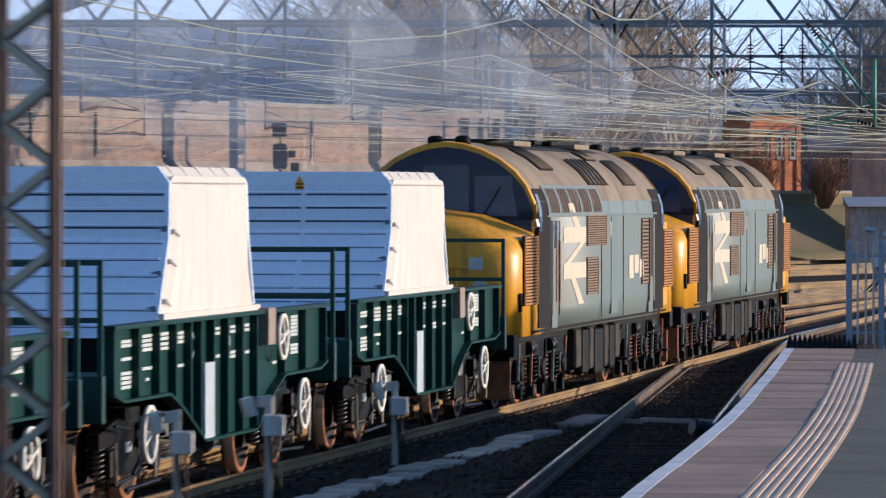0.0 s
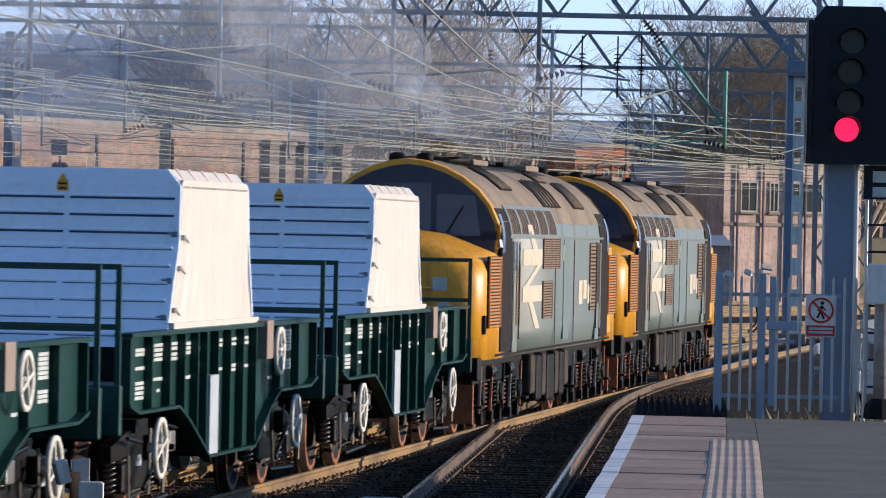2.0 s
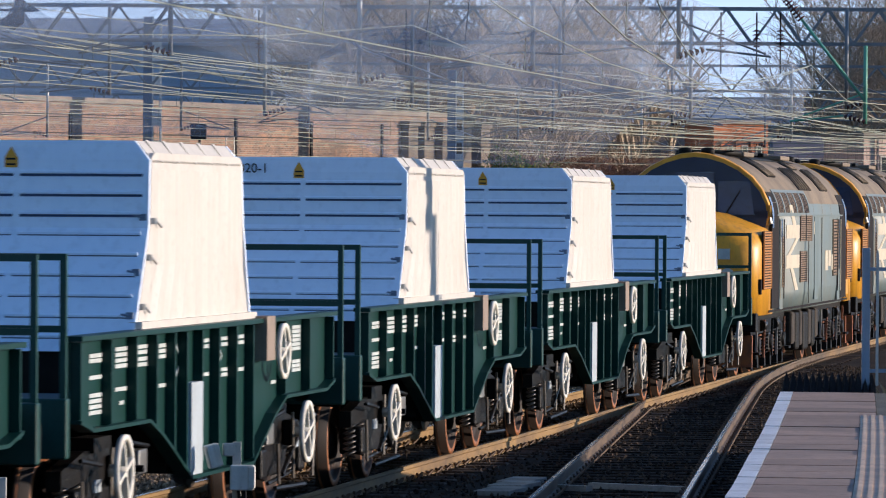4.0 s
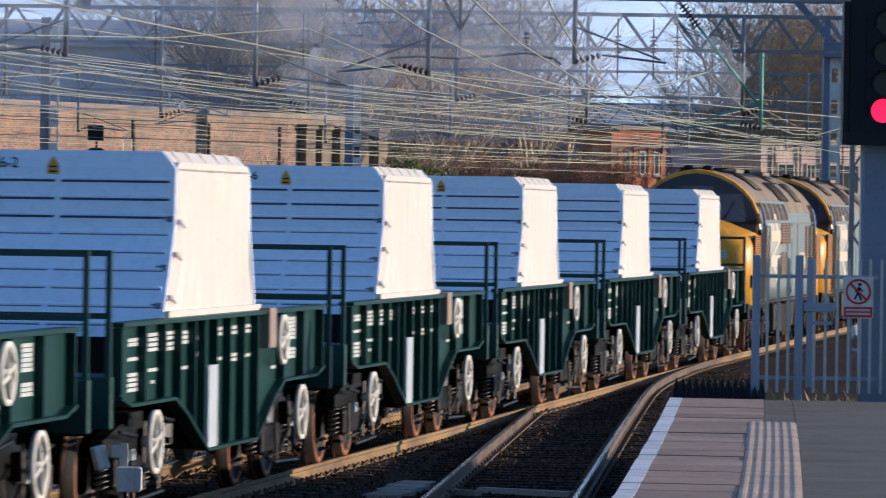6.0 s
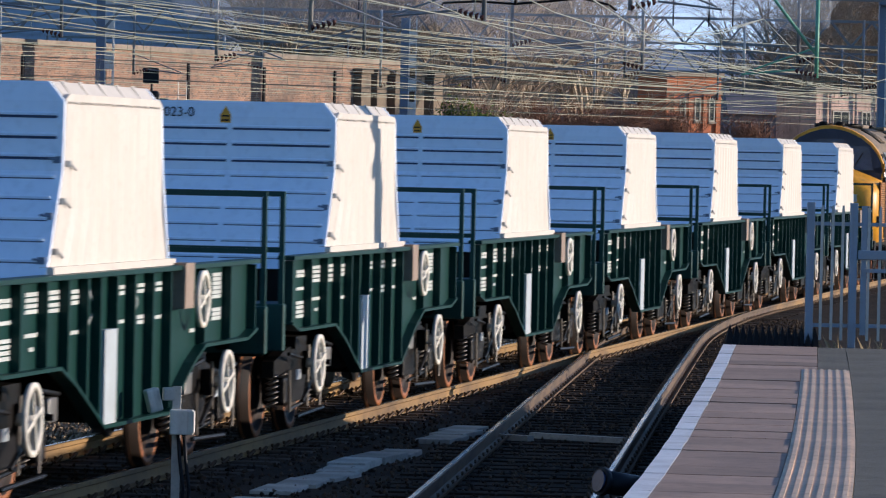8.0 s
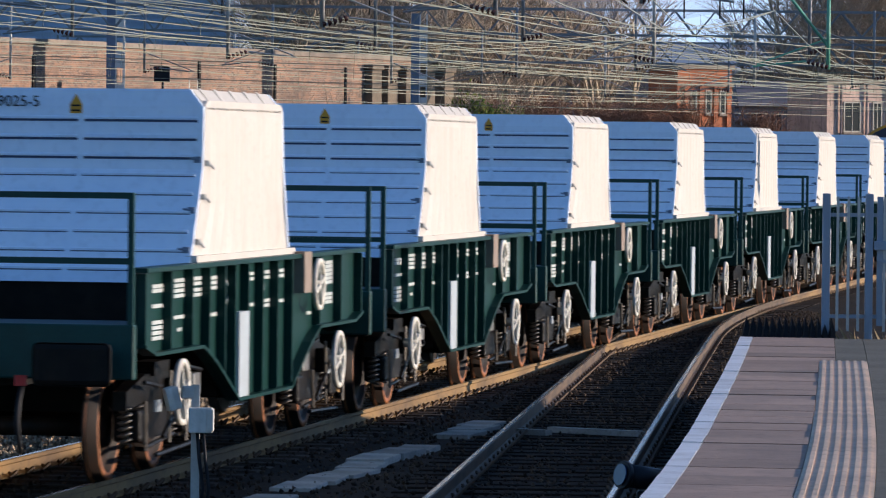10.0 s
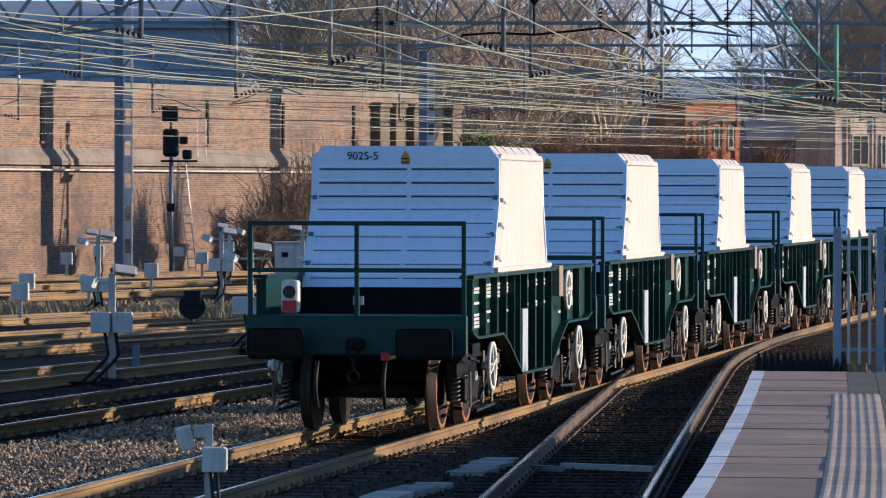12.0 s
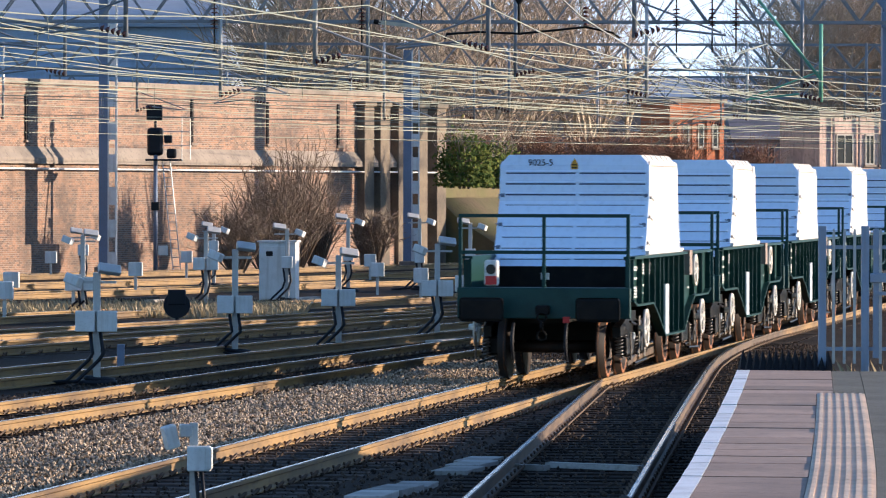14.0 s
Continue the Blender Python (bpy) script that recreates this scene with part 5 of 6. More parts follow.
        louvres("side_grille", w, y0 + 13.6, y0 + 14.6, 1.6, 2.7, x, 18)
        ar = Mesh()
        xa, xb = min(x, x + sx * 0.006), max(x, x + sx * 0.006)
        for ya, yb, za, zb in ((4.9, 7.2, 2.36, 2.60), (4.9, 7.2, 1.82, 2.06)):
            ar.box(xa, xb, y0 + ya, y0 + yb, za, zb)
        for q in (((5.3, 2.96), (5.85, 2.96), (6.6, 2.60), (6.05, 2.60)), ((6.6, 2.36), (7.1, 2.36), (5.6, 2.06), (5.1, 2.06)), ((5.6, 1.82), (6.1, 1.82), (7.0, 1.42), (6.45, 1.42))):
            ar.prism([(y0 + a, b) for a, b in q], "x", xa, xb)
        part("arrow_emblem", ar, CREAM, w, "large faded white arrow emblem")
        for k, (za, zb) in enumerate(((1.72, 2.10), (1.80, 2.10), (1.72, 2.02))):
            part("number_bar", Mesh().box(xa, xb, y0 + 12.1 + k * 0.62, y0 + 12.62 + k * 0.62, za, zb), CREAM, w, "plain pale number bar")
        part("body_panel", Mesh().box(xa, xb, y0 + 9.9, y0 + 10.25, 2.42, 2.66), CREAM, w, "small pale plate")
        for yl in (8.9, 11.4):
            part("panel_seam", Mesh().box(xa, xb, y0 + yl, y0 + yl + 0.05, 1.14, 2.74), DARKMATTE, w)
        part("body_door", Mesh().box(min(x, x - sx * 0.02), max(x, x + sx * 0.008), y0 + 10.0, y0 + 10.7, 1.2, 2.75), LOCOBLUE, w)
        part("dark_band", Mesh().box(xa, xb, y0 + 2.0, y0 + 16.7, 1.09, 1.13), DARKMATTE, w)
        part("yellow_cab_panel", Mesh().box(min(x, x - sx * 0.01), max(x, x - sx * 0.01) + 0.0, y0 + 16.25, y0 + 16.9, 1.2, 2.62), YELLOW, w)
        # underframe boxes
        for ya, yb, za, zb, mm in ((6.9, 7.4, 0.42, 1.02, GRIME), (7.6, 8.2, 0.30, 1.0, BLACK), (8.35, 8.75, 0.36, 1.02, GRIME), (8.95, 9.8, 0.26, 0.98, BLACK), (10.0, 10.4, 0.34, 1.02, GRIME), (10.6, 11.1, 0.30, 1.0, BLACK), (11.25, 11.7, 0.45, 1.02, GRIME)):
            part("underframe_tank", Mesh().box(min(sx * 0.5, sx * 1.25), max(sx * 0.5, sx * 1.25), y0 + ya, y0 + yb, za, zb, 0.05), mm, w)
    part("underframe", Mesh().box(-1.1, 1.1, -8.5, 8.5, 0.86, 1.07), BLACK, w)
    for yc in (-5.65, 5.65):
        b = new("bogie")
        b.parent = w
        b.matrix_basis = pose(0, yc, 0)
        for sx in (-1, 1):
            xx = sx * 1.08
            fr = Mesh().prism([(-2.6, 0.55), (-2.3, 0.72), (2.3, 0.72), (2.6, 0.55), (2.6, 0.82), (2.2, 0.95), (-2.2, 0.95), (-2.6, 0.82)], "x", xx - 0.05, xx + 0.05)
            part("side_frame", fr, BOGIE, b)
            for y in (-2.0, 0.05, 2.1):
                part("axlebox", Mesh().box(xx - 0.1, xx + 0.1, y - 0.17, y + 0.17, 0.38, 0.72, 0.04).tube((xx, y, 0.55), (xx + sx * 0.15, y, 0.55), 0.13, 12), BOGIE, b)
            for k, y in enumerate((-1.5, -0.5, 0.55, 1.6)):
                sp = Mesh()
                coil(sp, xx + sx * 0.04, y, 0.32, 0.70, 0.07)
                part("spring", sp, BOGIE if k % 2 else ORANGE, b, "rusty coil spring")
            for ca, cb in ((-1.1, -0.6), (0.9, 1.4)):
                part("brake_cylinder", Mesh().tube((xx + sx * 0.05, ca, 0.85), (xx + sx * 0.05, cb, 0.85), 0.1, 10), BOGIE, b)
            for y in (-2.45, -1.55, -0.4, 0.5, 1.65, 2.5):
                part("brake_block", Mesh().prism([(y - 0.1, 0.14), (y + 0.1, 0.12), (y + 0.07, 0.36), (y - 0.08, 0.36)], "x", xx - 0.03, xx + 0.06), BOGIE, b)
            for k, y in enumerate((-2.2, -1.0, 0.3, 1.1, 2.3)):
                part("hanger_link", Mesh().bar((xx + sx * 0.1, y, 0.3), (xx + sx * 0.1, y + 0.12, 0.95), 0.035, 0.06), (STEEL, ORANGE, BOGIE)[k % 3], b)
            for ya in (2.3, -2.65):
                part("footstep", Mesh().box(min(xx, xx + sx * 0.2), max(xx, xx + sx * 0.2), ya, ya + 0.35, 0.38, 0.42), BOGIE, b)
        for y in (-2.0, 0.05, 2.1):
            add_wheelset(b, LOCO_WHEELSET, 0, y, 0.55, 0.55)
    return w


loco = build_loco()
loco_b = copy_thing(loco, pose(0, 200, 0))
LOCOS = [loco, loco_b]


# ---- what moves ----
def motions():
    times = [k * 0.5 for k in range(29)]
    rolling = [k * 0.0667 for k in range(211)]
    for i, w in enumerate(WAGONS):
        walk(w, [(t, pose_on(run(t) + WAGON_PITCH * i)) for t in times])
    for i, w in enumerate(LOCOS):
        walk(w, [(t, pose_on(run(t) - 11.15 + 105.0 + 9.375 + 18.75 * i)) for t in times])
    for o, ahead, v, z in HAZE:
        walk(o, [(t, pose_on(run(0) - 11.15 + ahead + 6.4 * t, v - 0.2 * t, z + 0.04 * t + 0.03 * t * t)) for t in times])
    for root in WAGONS + LOCOS:
        for o in gather_wheels(root):
            r = 0.55 if root in LOCOS else WHEEL_R
            x, y, z = o.matrix_basis.translation
            walk(o, [(t, pose(x, y, z, -math.degrees((run(t) - run(0)) / r) % 360)) for t in rolling])


# ---- buildings behind ----
def px14(px, y):
    """World x at depth y of a direction known by its place across a view from the platform."""
    return -0.03 + y * ((px - 784) / 9250 - 0.00102)


def z14(py, y):
    return 2.819 + (338 - py) / 9250 * y


def turned(x, y, deg):
    """A pose that turns a thing about the upright line through x, y."""
    return Matrix.Translation((x, y, 0)) @ pose(0, 0, 0, 0, 0, deg) @ Matrix.Translation((-x, -y, 0))


def windowed(parent, x0, x1, y, z0, z1, bars=1, name="window"):
    f = part(name, Mesh().box(x0 - 0.06, x1 + 0.06, y - 0.05, y + 0.05, z0 - 0.06, z0).box(x0 - 0.06, x1 + 0.06, y - 0.05, y + 0.05, z1, z1 + 0.06).box(x0 - 0.06, x0, y - 0.05, y + 0.05, z0, z1).box(x1, x1 + 0.06, y - 0.05, y + 0.05, z0, z1), FRAMEW, parent)
    part("pane", Mesh().box(x0, x1, y - 0.02, y + 0.02, z0, z1), WINDOW, f, "dark glass")
    for k in range(bars):
        x = x0 + (x1 - x0) * (k + 1) / (bars + 1)
        part("glazing_bar", Mesh().box(x - 0.02, x + 0.02, y - 0.045, y - 0.021, z0, z1), FRAMEW, f)
    part("sill", Mesh().box(x0 - 0.12, x1 + 0.12, y - 0.12, y, z0 - 0.16, z0 - 0.062), LEDGE, f)


def build_tower():
    y = 260.0
    x0, x1 = px14(1174, y), px14(1292, y)
    t = thing("brick_tower", "orange brick tower with three narrow windows", "tower", turned((x0 + x1) / 2, y, 33))
    b = part("walling", Mesh().box(x0, x1, y, y + 2.5, -0.4, 7.2), TOWERBRICK, t)
    part("roof", Mesh().box(x0 - 0.12, x1 + 0.12, y - 0.12, y + 2.62, 7.2, 7.45, 0.03), LEDGE, t, "flat stone-edged roof")
    part("string_course", Mesh().box(x0 - 0.05, x1 + 0.05, y - 0.06, y, 6.35, 6.48), LEDGE, t)
    for px in (1208, 1240, 1271):
        xc = px14(px, y)
        windowed(t, xc - 0.12, xc + 0.12, y - 0.03, 5.05, 6.1, 0)
    for px in (1192, 1224, 1256, 1284):
        xc = px14(px, y)
        part("pilaster", Mesh().box(xc - 0.12, xc + 0.12, y - 0.1, y - 0.002, -0.4, 6.34), TOWERBRICK, t)


build_tower()


def build_grey_house():
    y = 280.0
    x0, x1 = px14(1300, y), px14(1450, y)
    t = thing("derelict_building", "sooty grey derelict building with a pitched roof", "building")
    part("walling", Mesh().box(x0, x1, y, y + 8, -0.4, 5.6), GREYSTONE, t)
    rf = Mesh().prism([(y - 0.3, 5.6), (y + 8.3, 5.6), (y + 4, 7.0)], "x", x0 - 0.2, x1 + 0.2)
    part("roof", rf, GREYSTONE, t, "grey slate roof")
    for px in (1325, 1360, 1395, 1425):
        xc = px14(px, y)
        windowed(t, xc - 0.28, xc + 0.28, y - 0.03, 4.3, 5.2, 1)


build_grey_house()


def build_render_house():
    y = 236.0
    x0, x1 = px14(1450, y), px14(1760, y)
    t = thing("rendered_building", "stained pinkish rendered building with dark windows", "building", turned(x0, y, 33))
    part("walling", Mesh().box(x0, x1, y, y + 3, -0.4, 6.2), RENDERED, t)
    part("parapet", Mesh().box(x0 - 0.1, x1 + 0.1, y - 0.1, y + 3.1, 6.2, 6.45, 0.03), LEDGE, t)
    part("string_course", Mesh().box(x0, x1, y - 0.07, y - 0.002, 3.4, 3.55), LEDGE, t)
    for px, w in ((1504, 0.42), (1560, 0.2), (1600, 0.42), (1650, 0.42), (1705, 0.3)):
        xc = px14(px, y)
        windowed(t, xc - w, xc + w, y - 0.03, 4.1, 5.35, 1)
    for px in (1478, 1535, 1585, 1630):
        xc = px14(px, y)
        part("rain_pipe", Mesh().tube((xc, y - 0.1, 0), (xc, y - 0.1, 6.2), 0.06), GREYSTONE, t)
    part("plaque", Mesh().box(px14(1590, y), px14(1625, y), y - 0.05, y - 0.003, 2.6, 3.1), TOWERBRICK, t)
    lower = thing("brick_shed", "low weathered shed with a sloping roof", "shed")
    part("walling", Mesh().box(px14(1378, 225), px14(1462, 225), 225, 229, -0.4, 2.5), RENDERED, lower)
    part("roof", Mesh().prism([(224.7, 2.5), (229.3, 2.5), (229.3, 2.95)], "x", px14(1374, 225), px14(1466, 225)), GREYROOF, lower)


build_render_house()


def build_shed():
    """The long blue industrial shed above the wall."""
    y = 232.0
    t = thing("blue_shed", "long blue corrugated industrial shed with a grey roof", "industrial building")
    x0, x1 = px14(-900, y), px14(392, y)
    part("walling", Mesh().box(x0, x1, y, y + 25, -0.4, 10.2), BLUESHED, t)
    zz = 6.6
    for k in range(14):
        part("cladding_rib", Mesh().box(x0, x1, y - 0.07, y - 0.002, 6.3 + k * 0.28, 6.38 + k * 0.28), BLUESHED, t)
    for k in range(40):
        x = x1 - 0.8 - k * 1.5
        if x > x0:
            part("upright", Mesh().box(x - 0.05, x + 0.05, y - 0.12, y - 0.071, 6.2, 10.1), BLUESHED, t)
    part("roof", Mesh().prism([(y - 0.4, 10.2), (y + 25.4, 10.2), (y + 12, 11.7)], "x", x0 - 0.3, x1 + 0.3), GREYROOF, t, "grey sheet roof")
    part("gutter", Mesh().box(x0, x1, y - 0.45, y - 0.15, 10.05, 10.2), GREYROOF, t)
    f = thing("far_roof", "long pale grey warehouse roof far behind", "warehouse")
    yy = 330.0
    part("walling", Mesh().box(px14(700, yy), px14(1800, yy), yy, yy + 30, -0.4, 8.2), GREYSTONE, f)
    part("roof", Mesh().prism([(yy - 0.4, 8.2), (yy + 30.4, 8.2), (yy + 15, 10.4)], "x", px14(690, yy), px14(1810, yy)), GREYROOF, f)
    g = thing("far_warehouse", "dark blue-grey warehouse beyond the yard", "warehouse")
    yy = 300.0
    part("walling", Mesh().box(px14(-1500, yy), px14(700, yy), yy, yy + 30, -0.4, 11.5), BLUESHED, g)
    part("roof", Mesh().prism([(yy - 0.4, 11.5), (yy + 30.4, 11.5), (yy + 15, 13.6)], "x", px14(-1510, yy), px14(705, yy)), GREYROOF, g)


build_shed()

# grass bank beyond the turnout
bank_ = Mesh()
rows_ = []
for k_ in range(25):
    u_ = wall_u(780) + k_ * 4
    rows_.append([wall_pose(u_, z + 0.15 * noise.noise(Vector((u_ * 0.4, z * 2, 0))), o) for z, o in ((-0.3, 6), (0.3, 3.2), (1.6, 0.9), (2.9, -0.6), (3.0, -8), (-0.3, -8))])
bank_.loft(rows_, True)
tagged(part("grass_bank", bank_, BANK), "mossy winter grass bank beside the far lines", "bank", kind="structure")


# ---- overhead line masts and gantries ----
def lattice(me, a, b, depth, wide, bays, chord=0.07, web=0.045):
    """A lattice girder from a to b (lower chord), with two faces."""
    a, b = Vector(a), Vector(b)
    d = (b - a).normalized()
    side = Vector((d.y, -d.x, 0)) * (wide / 2)
    up = Vector((0, 0, depth))
    for s in (side, -side):
        me.bar(a + s, b + s, chord)
        me.bar(a + s + up, b + s + up, chord)
        for k in range(bays):
            p, q, m = a + (b - a) * (k / bays) + s, a + (b - a) * ((k + 1) / bays) + s, a + (b - a) * ((k + 0.5) / bays) + s + up
            me.bar(p, m, web)
            me.bar(m, q, web)
    for k in range(bays + 1):
        p = a + (b - a) * (k / bays)
        me.bar(p + side, p - side, web)
        me.bar(p + side + up, p - side + up, web)


def lattice_mast(name, label, x, y, top, wide=0.42, turn=0.0, material=MASTBLUE, web_mat=BOXWHITE, step=0.9, z0=-0.3, plate=0.5):
    t = thing(name, label, "mast", pose(x, y, 0, 0, 0, turn), group="overhead line masts")
    h = wide / 2
    part("plate_leg", Mesh().box(-h, -h + wide * plate, -h, h, z0, top), material, t)
    part("leg", Mesh().box(h - 0.05, h, -h, -h + 0.05, z0, top).box(h - 0.05, h, h - 0.05, h, z0, top).box(-h + wide * plate, -h + wide * plate + 0.05, -h - 0.01, -h + 0.04, z0, top), web_mat, t, "pale angle-steel leg")
    z = z0 + 0.3
    while z + step < top:
        part("batten", Mesh().box(-h + wide * plate, h, -h - 0.015, -h, z, z + step * 0.55), web_mat, t)
        z += step
    part("foot", Mesh().box(-h - 0.15, h + 0.15, -h - 0.15, h + 0.15, z0, 0.12, 0.03), LEDGE, t, "concrete foot")
    return t


GANTRIES = []


def build_gantry(y, xl, xr, z, bays, label, dark=GANTRY, legs=True):
    g = thing("overhead_gantry", label, "gantry", group="overhead gantries")
    me = Mesh()
    lattice(me, (xl, y, z), (xr, y, z), 0.85, 0.6, bays)
    part("girder", me, dark, g, "grey lattice girder")
    if legs:
        for x in (xl, xr):
            lg = Mesh()
            for sx in (-0.2, 0.2):
                lg.bar((x + sx, y, -0.3), (x + sx, y, z + 0.9), 0.09)
            k = 0.2
            s = 1
            while k < z:
                lg.bar((x - 0.2 * s, y, k), (x + 0.2 * s, y, k + 0.6), 0.04)
                k += 0.6
                s = -s
            part("leg", lg, dark, g, "lattice leg")
    GANTRIES.append((y, xl, xr, z))
    return g


build_gantry(97, -16.5, 8.8, 6.9, 20, "near grey lattice overhead line gantry")
build_gantry(128, -21, 12.5, 6.95, 27, "dark lattice overhead line gantry", GANTRY)
build_gantry(176, -20, 22, 6.9, 30, "pale grey lattice overhead line gantry")
build_gantry(212, -16, 28, 6.6, 32, "distant grey lattice overhead line gantry")
lattice_mast("overhead_mast", "tall blue-grey lattice overhead line mast", -12.05, 184.6, 9.6, 0.62, step=1.15)
lattice_mast("overhead_mast", "tall blue-grey lattice overhead line mast", -1.45, 200.2, 8.2, 0.62)
lattice_mast("overhead_mast", "tall blue-grey lattice overhead line mast", px14(1575, 150), 150, 8.7, 0.5, plate=0.35)
strut_ = thing("gantry_strut", "blue-grey steel strut rising to the gantry", "strut", group="gantry struts")
mx_ = px14(1575, 150)
part("bar", Mesh().bar((mx_ - 1.35, 149.6, 9.4), (mx_ + 0.75, 149.6, 7.1), 0.16, 0.2), MASTBLUE, strut_)
part("foot_plate", Mesh().box(mx_ - 0.3, mx_ + 0.3, 149.45, 149.72, 7.5, 7.95, 0.02), MASTBLUE, strut_)
# the lattice mast beside the line, seen close
near_ = thing("lattice_mast", "rusty brown lattice mast beside the running line", "mast", pose(-4.24, 20.0, 0))
MASTBROWN = mat("rusty_brown_mast", (0.16, 0.09, 0.06), 0.75, second=(0.09, 0.06, 0.05), scale=3, amount=0.8)
for sx_ in (-1, 1):
    for sy_ in (-1, 1):
        part("leg", Mesh().bar((sx_ * 0.2, sy_ * 0.2, -0.2), (sx_ * 0.2, sy_ * 0.2, 7.5), 0.06, 0.10), MASTBROWN, near_)
for k_ in range(12):
    z_ = -0.1 + k_ * 0.62
    for sy_ in (-0.21, 0.21):
        part("lattice_bar", Mesh().bar((-0.2, sy_, z_), (0.2, sy_, z_ + 0.31), 0.012, 0.06).bar((0.2, sy_, z_ + 0.31), (-0.2, sy_, z_ + 0.62), 0.012, 0.06), CREAM if sy_ < 0 else MASTBROWN, near_)


# drop tubes, registration arms and insulators on the gantries
def insulator(me, a, b, r=0.075, n=5):
    a, b = Vector(a), Vector(b)
    for k in range(n):
        p, q = a + (b - a) * ((k + 0.1) / n), a + (b - a) * ((k + 0.75) / n)
        me.tube(p, q, r, 8, r * 0.35)


def drop_tube(x, y, z_top, z_low, material, arm=1.0, label="grey drop tube with registration arm"):
    t = thing("drop_tube", label, "drop tube", group="overhead drop tubes")
    part("tube", Mesh().tube((x, y, z_low), (x, y, z_top), 0.045, 8), material, t)
    ins = Mesh()
    insulator(ins, (x, y, z_low + 0.05), (x + arm * 0.5, y, z_low + 0.18))
    part("insulator", ins, INSUL, t, "brown ribbed insulator")
    part("arm", Mesh().tube((x + arm * 0.5, y, z_low + 0.18), (x + arm * 1.7, y, z_low + 0.05), 0.022).tube((x, y, z_low + 0.7), (x + arm * 1.6, y, z_low + 0.10), 0.02), material, t)
    return t


TUBES = ((97, (-12.5, -9.3, -6.0, -2.5, 0.7, 3.4), 5.15), (128, (-17, -13.2, -9.4, -5.6, -2, 1.6, 4.8, 8.6), 5.1), (176, (-15, -10.5, -6.2, -2.2, 2.0, 6.0, 10.0, 14.0), 5.2), (212, (-9, -4, 1, 6, 11, 16, 21), 5.2))
for y_, xs_, zl_ in TUBES:
    for k_, x_ in enumerate(xs_):
        drop_tube(x_, y_ - 0.35, 7.8, zl_ + 0.25 * ((k_ * 7) % 3), GANTRY if k_ % 3 else GALV, 1 if k_ % 2 else -1)
# the striking green tube
drop_tube(px14(1452, 118), 118, 6.6, z14(180, 118), GREENPOLE, -1, "verdigris green drop tube with insulator")
gx_, gz_ = px14(1452, 118), z14(180, 118)
stay_ = thing("stay_tube", "weathered grey-green stay tube with brown insulator", "stay tube")
part("tube", Mesh().tube((gx_ - 1.45, 118, gz_ + 2.35), (gx_ - 0.03, 118, gz_ + 0.55), 0.035, 8), GREENPOLE, stay_)
for k_ in range(7):
    a_ = Vector((gx_ - 1.45 - 0.055 * k_, 118, gz_ + 2.35 + 0.07 * k_))
    part("insulator_disc", Mesh().tube(a_, a_ + Vector((-0.025, 0, 0.032)), 0.10, 12), INSUL, stay_)
part("insulator_rod", Mesh().tube((gx_ - 1.43, 118, gz_ + 2.33), (gx_ - 2.0, 118, gz_ + 3.05), 0.022), INSUL, stay_)
# V-shaped hanger over the running line
hang_ = thing("wire_hanger", "dark V-shaped overhead wire hanger", "hanger")
hx_, hy_ = px14(918, 106), 106.0
hz_ = z14(8, hy_)
part("cross_arm", Mesh().bar((hx_ - 3, hy_, hz_ + 2.2), (hx_ + 3, hy_, hz_ + 2.2), 0.07).bar((hx_, hy_, hz_ + 2.2), (hx_, 97, 7.75), 0.06), GANTRY, hang_)
part("hanger_frame", Mesh().tube((hx_, hy_, hz_), (hx_ - 1.25, hy_, hz_ + 2.2), 0.032).tube((hx_, hy_, hz_), (hx_ + 1.25, hy_, hz_ + 2.2), 0.032).tube((hx_, hy_, z14(62, hy_)), (hx_, hy_, hz_ + 2.2), 0.034), BLACK, hang_)
part("steady_arm", Mesh().pipe([(hx_ - 1.5, hy_, z14(70, hy_)), (hx_ - 1.47, hy_, z14(61, hy_)), (hx_ - 0.8, hy_, z14(57, hy_)), (hx_, hy_, z14(60, hy_)), (hx_ + 0.7, hy_, z14(54, hy_)), (hx_ + 1.35, hy_, z14(48, hy_)), (hx_ + 1.9, hy_, z14(58, hy_)), (hx_ + 2.05, hy_, z14(68, hy_))], 0.024), BLACK, hang_)
si_ = thing("section_insulator", "pale weathered section insulator hung in the wires", "insulator")
part("runner", Mesh().bar((hx_ - 2.85, hy_, z14(40, hy_)), (hx_ - 1.95, hy_, z14(49, hy_)), 0.09, 0.075), CREAM, si_)
part("end_clamp", Mesh().tube((hx_ - 2.95, hy_, z14(39, hy_)), (hx_ - 2.8, hy_, z14(40.5, hy_)), 0.05, 8), BLACK, si_)
for dx_ in (-2.8, -2.0):
    part("hanger_wire", Mesh().tube((hx_ + dx_, hy_, z14(40, hy_)), (hx_ + dx_ + 0.25, hy_, hz_ + 2.2), 0.014, 4), BLACK, si_)
ins_ = Mesh()
insulator(ins_, (hx_ + 1.35, hy_, z14(46, hy_)), (hx_ + 1.35, hy_, z14(10, hy_)))
part("insulator", ins_, INSUL, hang_)
# hanging insulators under the second gantry
for px_ in (1195, 1258, 1300, 640, 380):
    hx_ = px14(px_, 128)
    it_ = thing("hanging_insulator", "brown ribbed insulator hanging under a gantry", "insulator", group="hanging insulators")
    for k_ in range(6):
        zz_ = 7.27 - 0.095 * k_
        part("insulator_disc", Mesh().tube((hx_, 127.6, zz_ - 0.035), (hx_, 127.6, zz_), 0.115, 12, 0.05), INSUL, it_)
    part("rod", Mesh().tube((hx_, 127.6, 6.2), (hx_, 127.6, 7.7), 0.02), BLACK, it_)


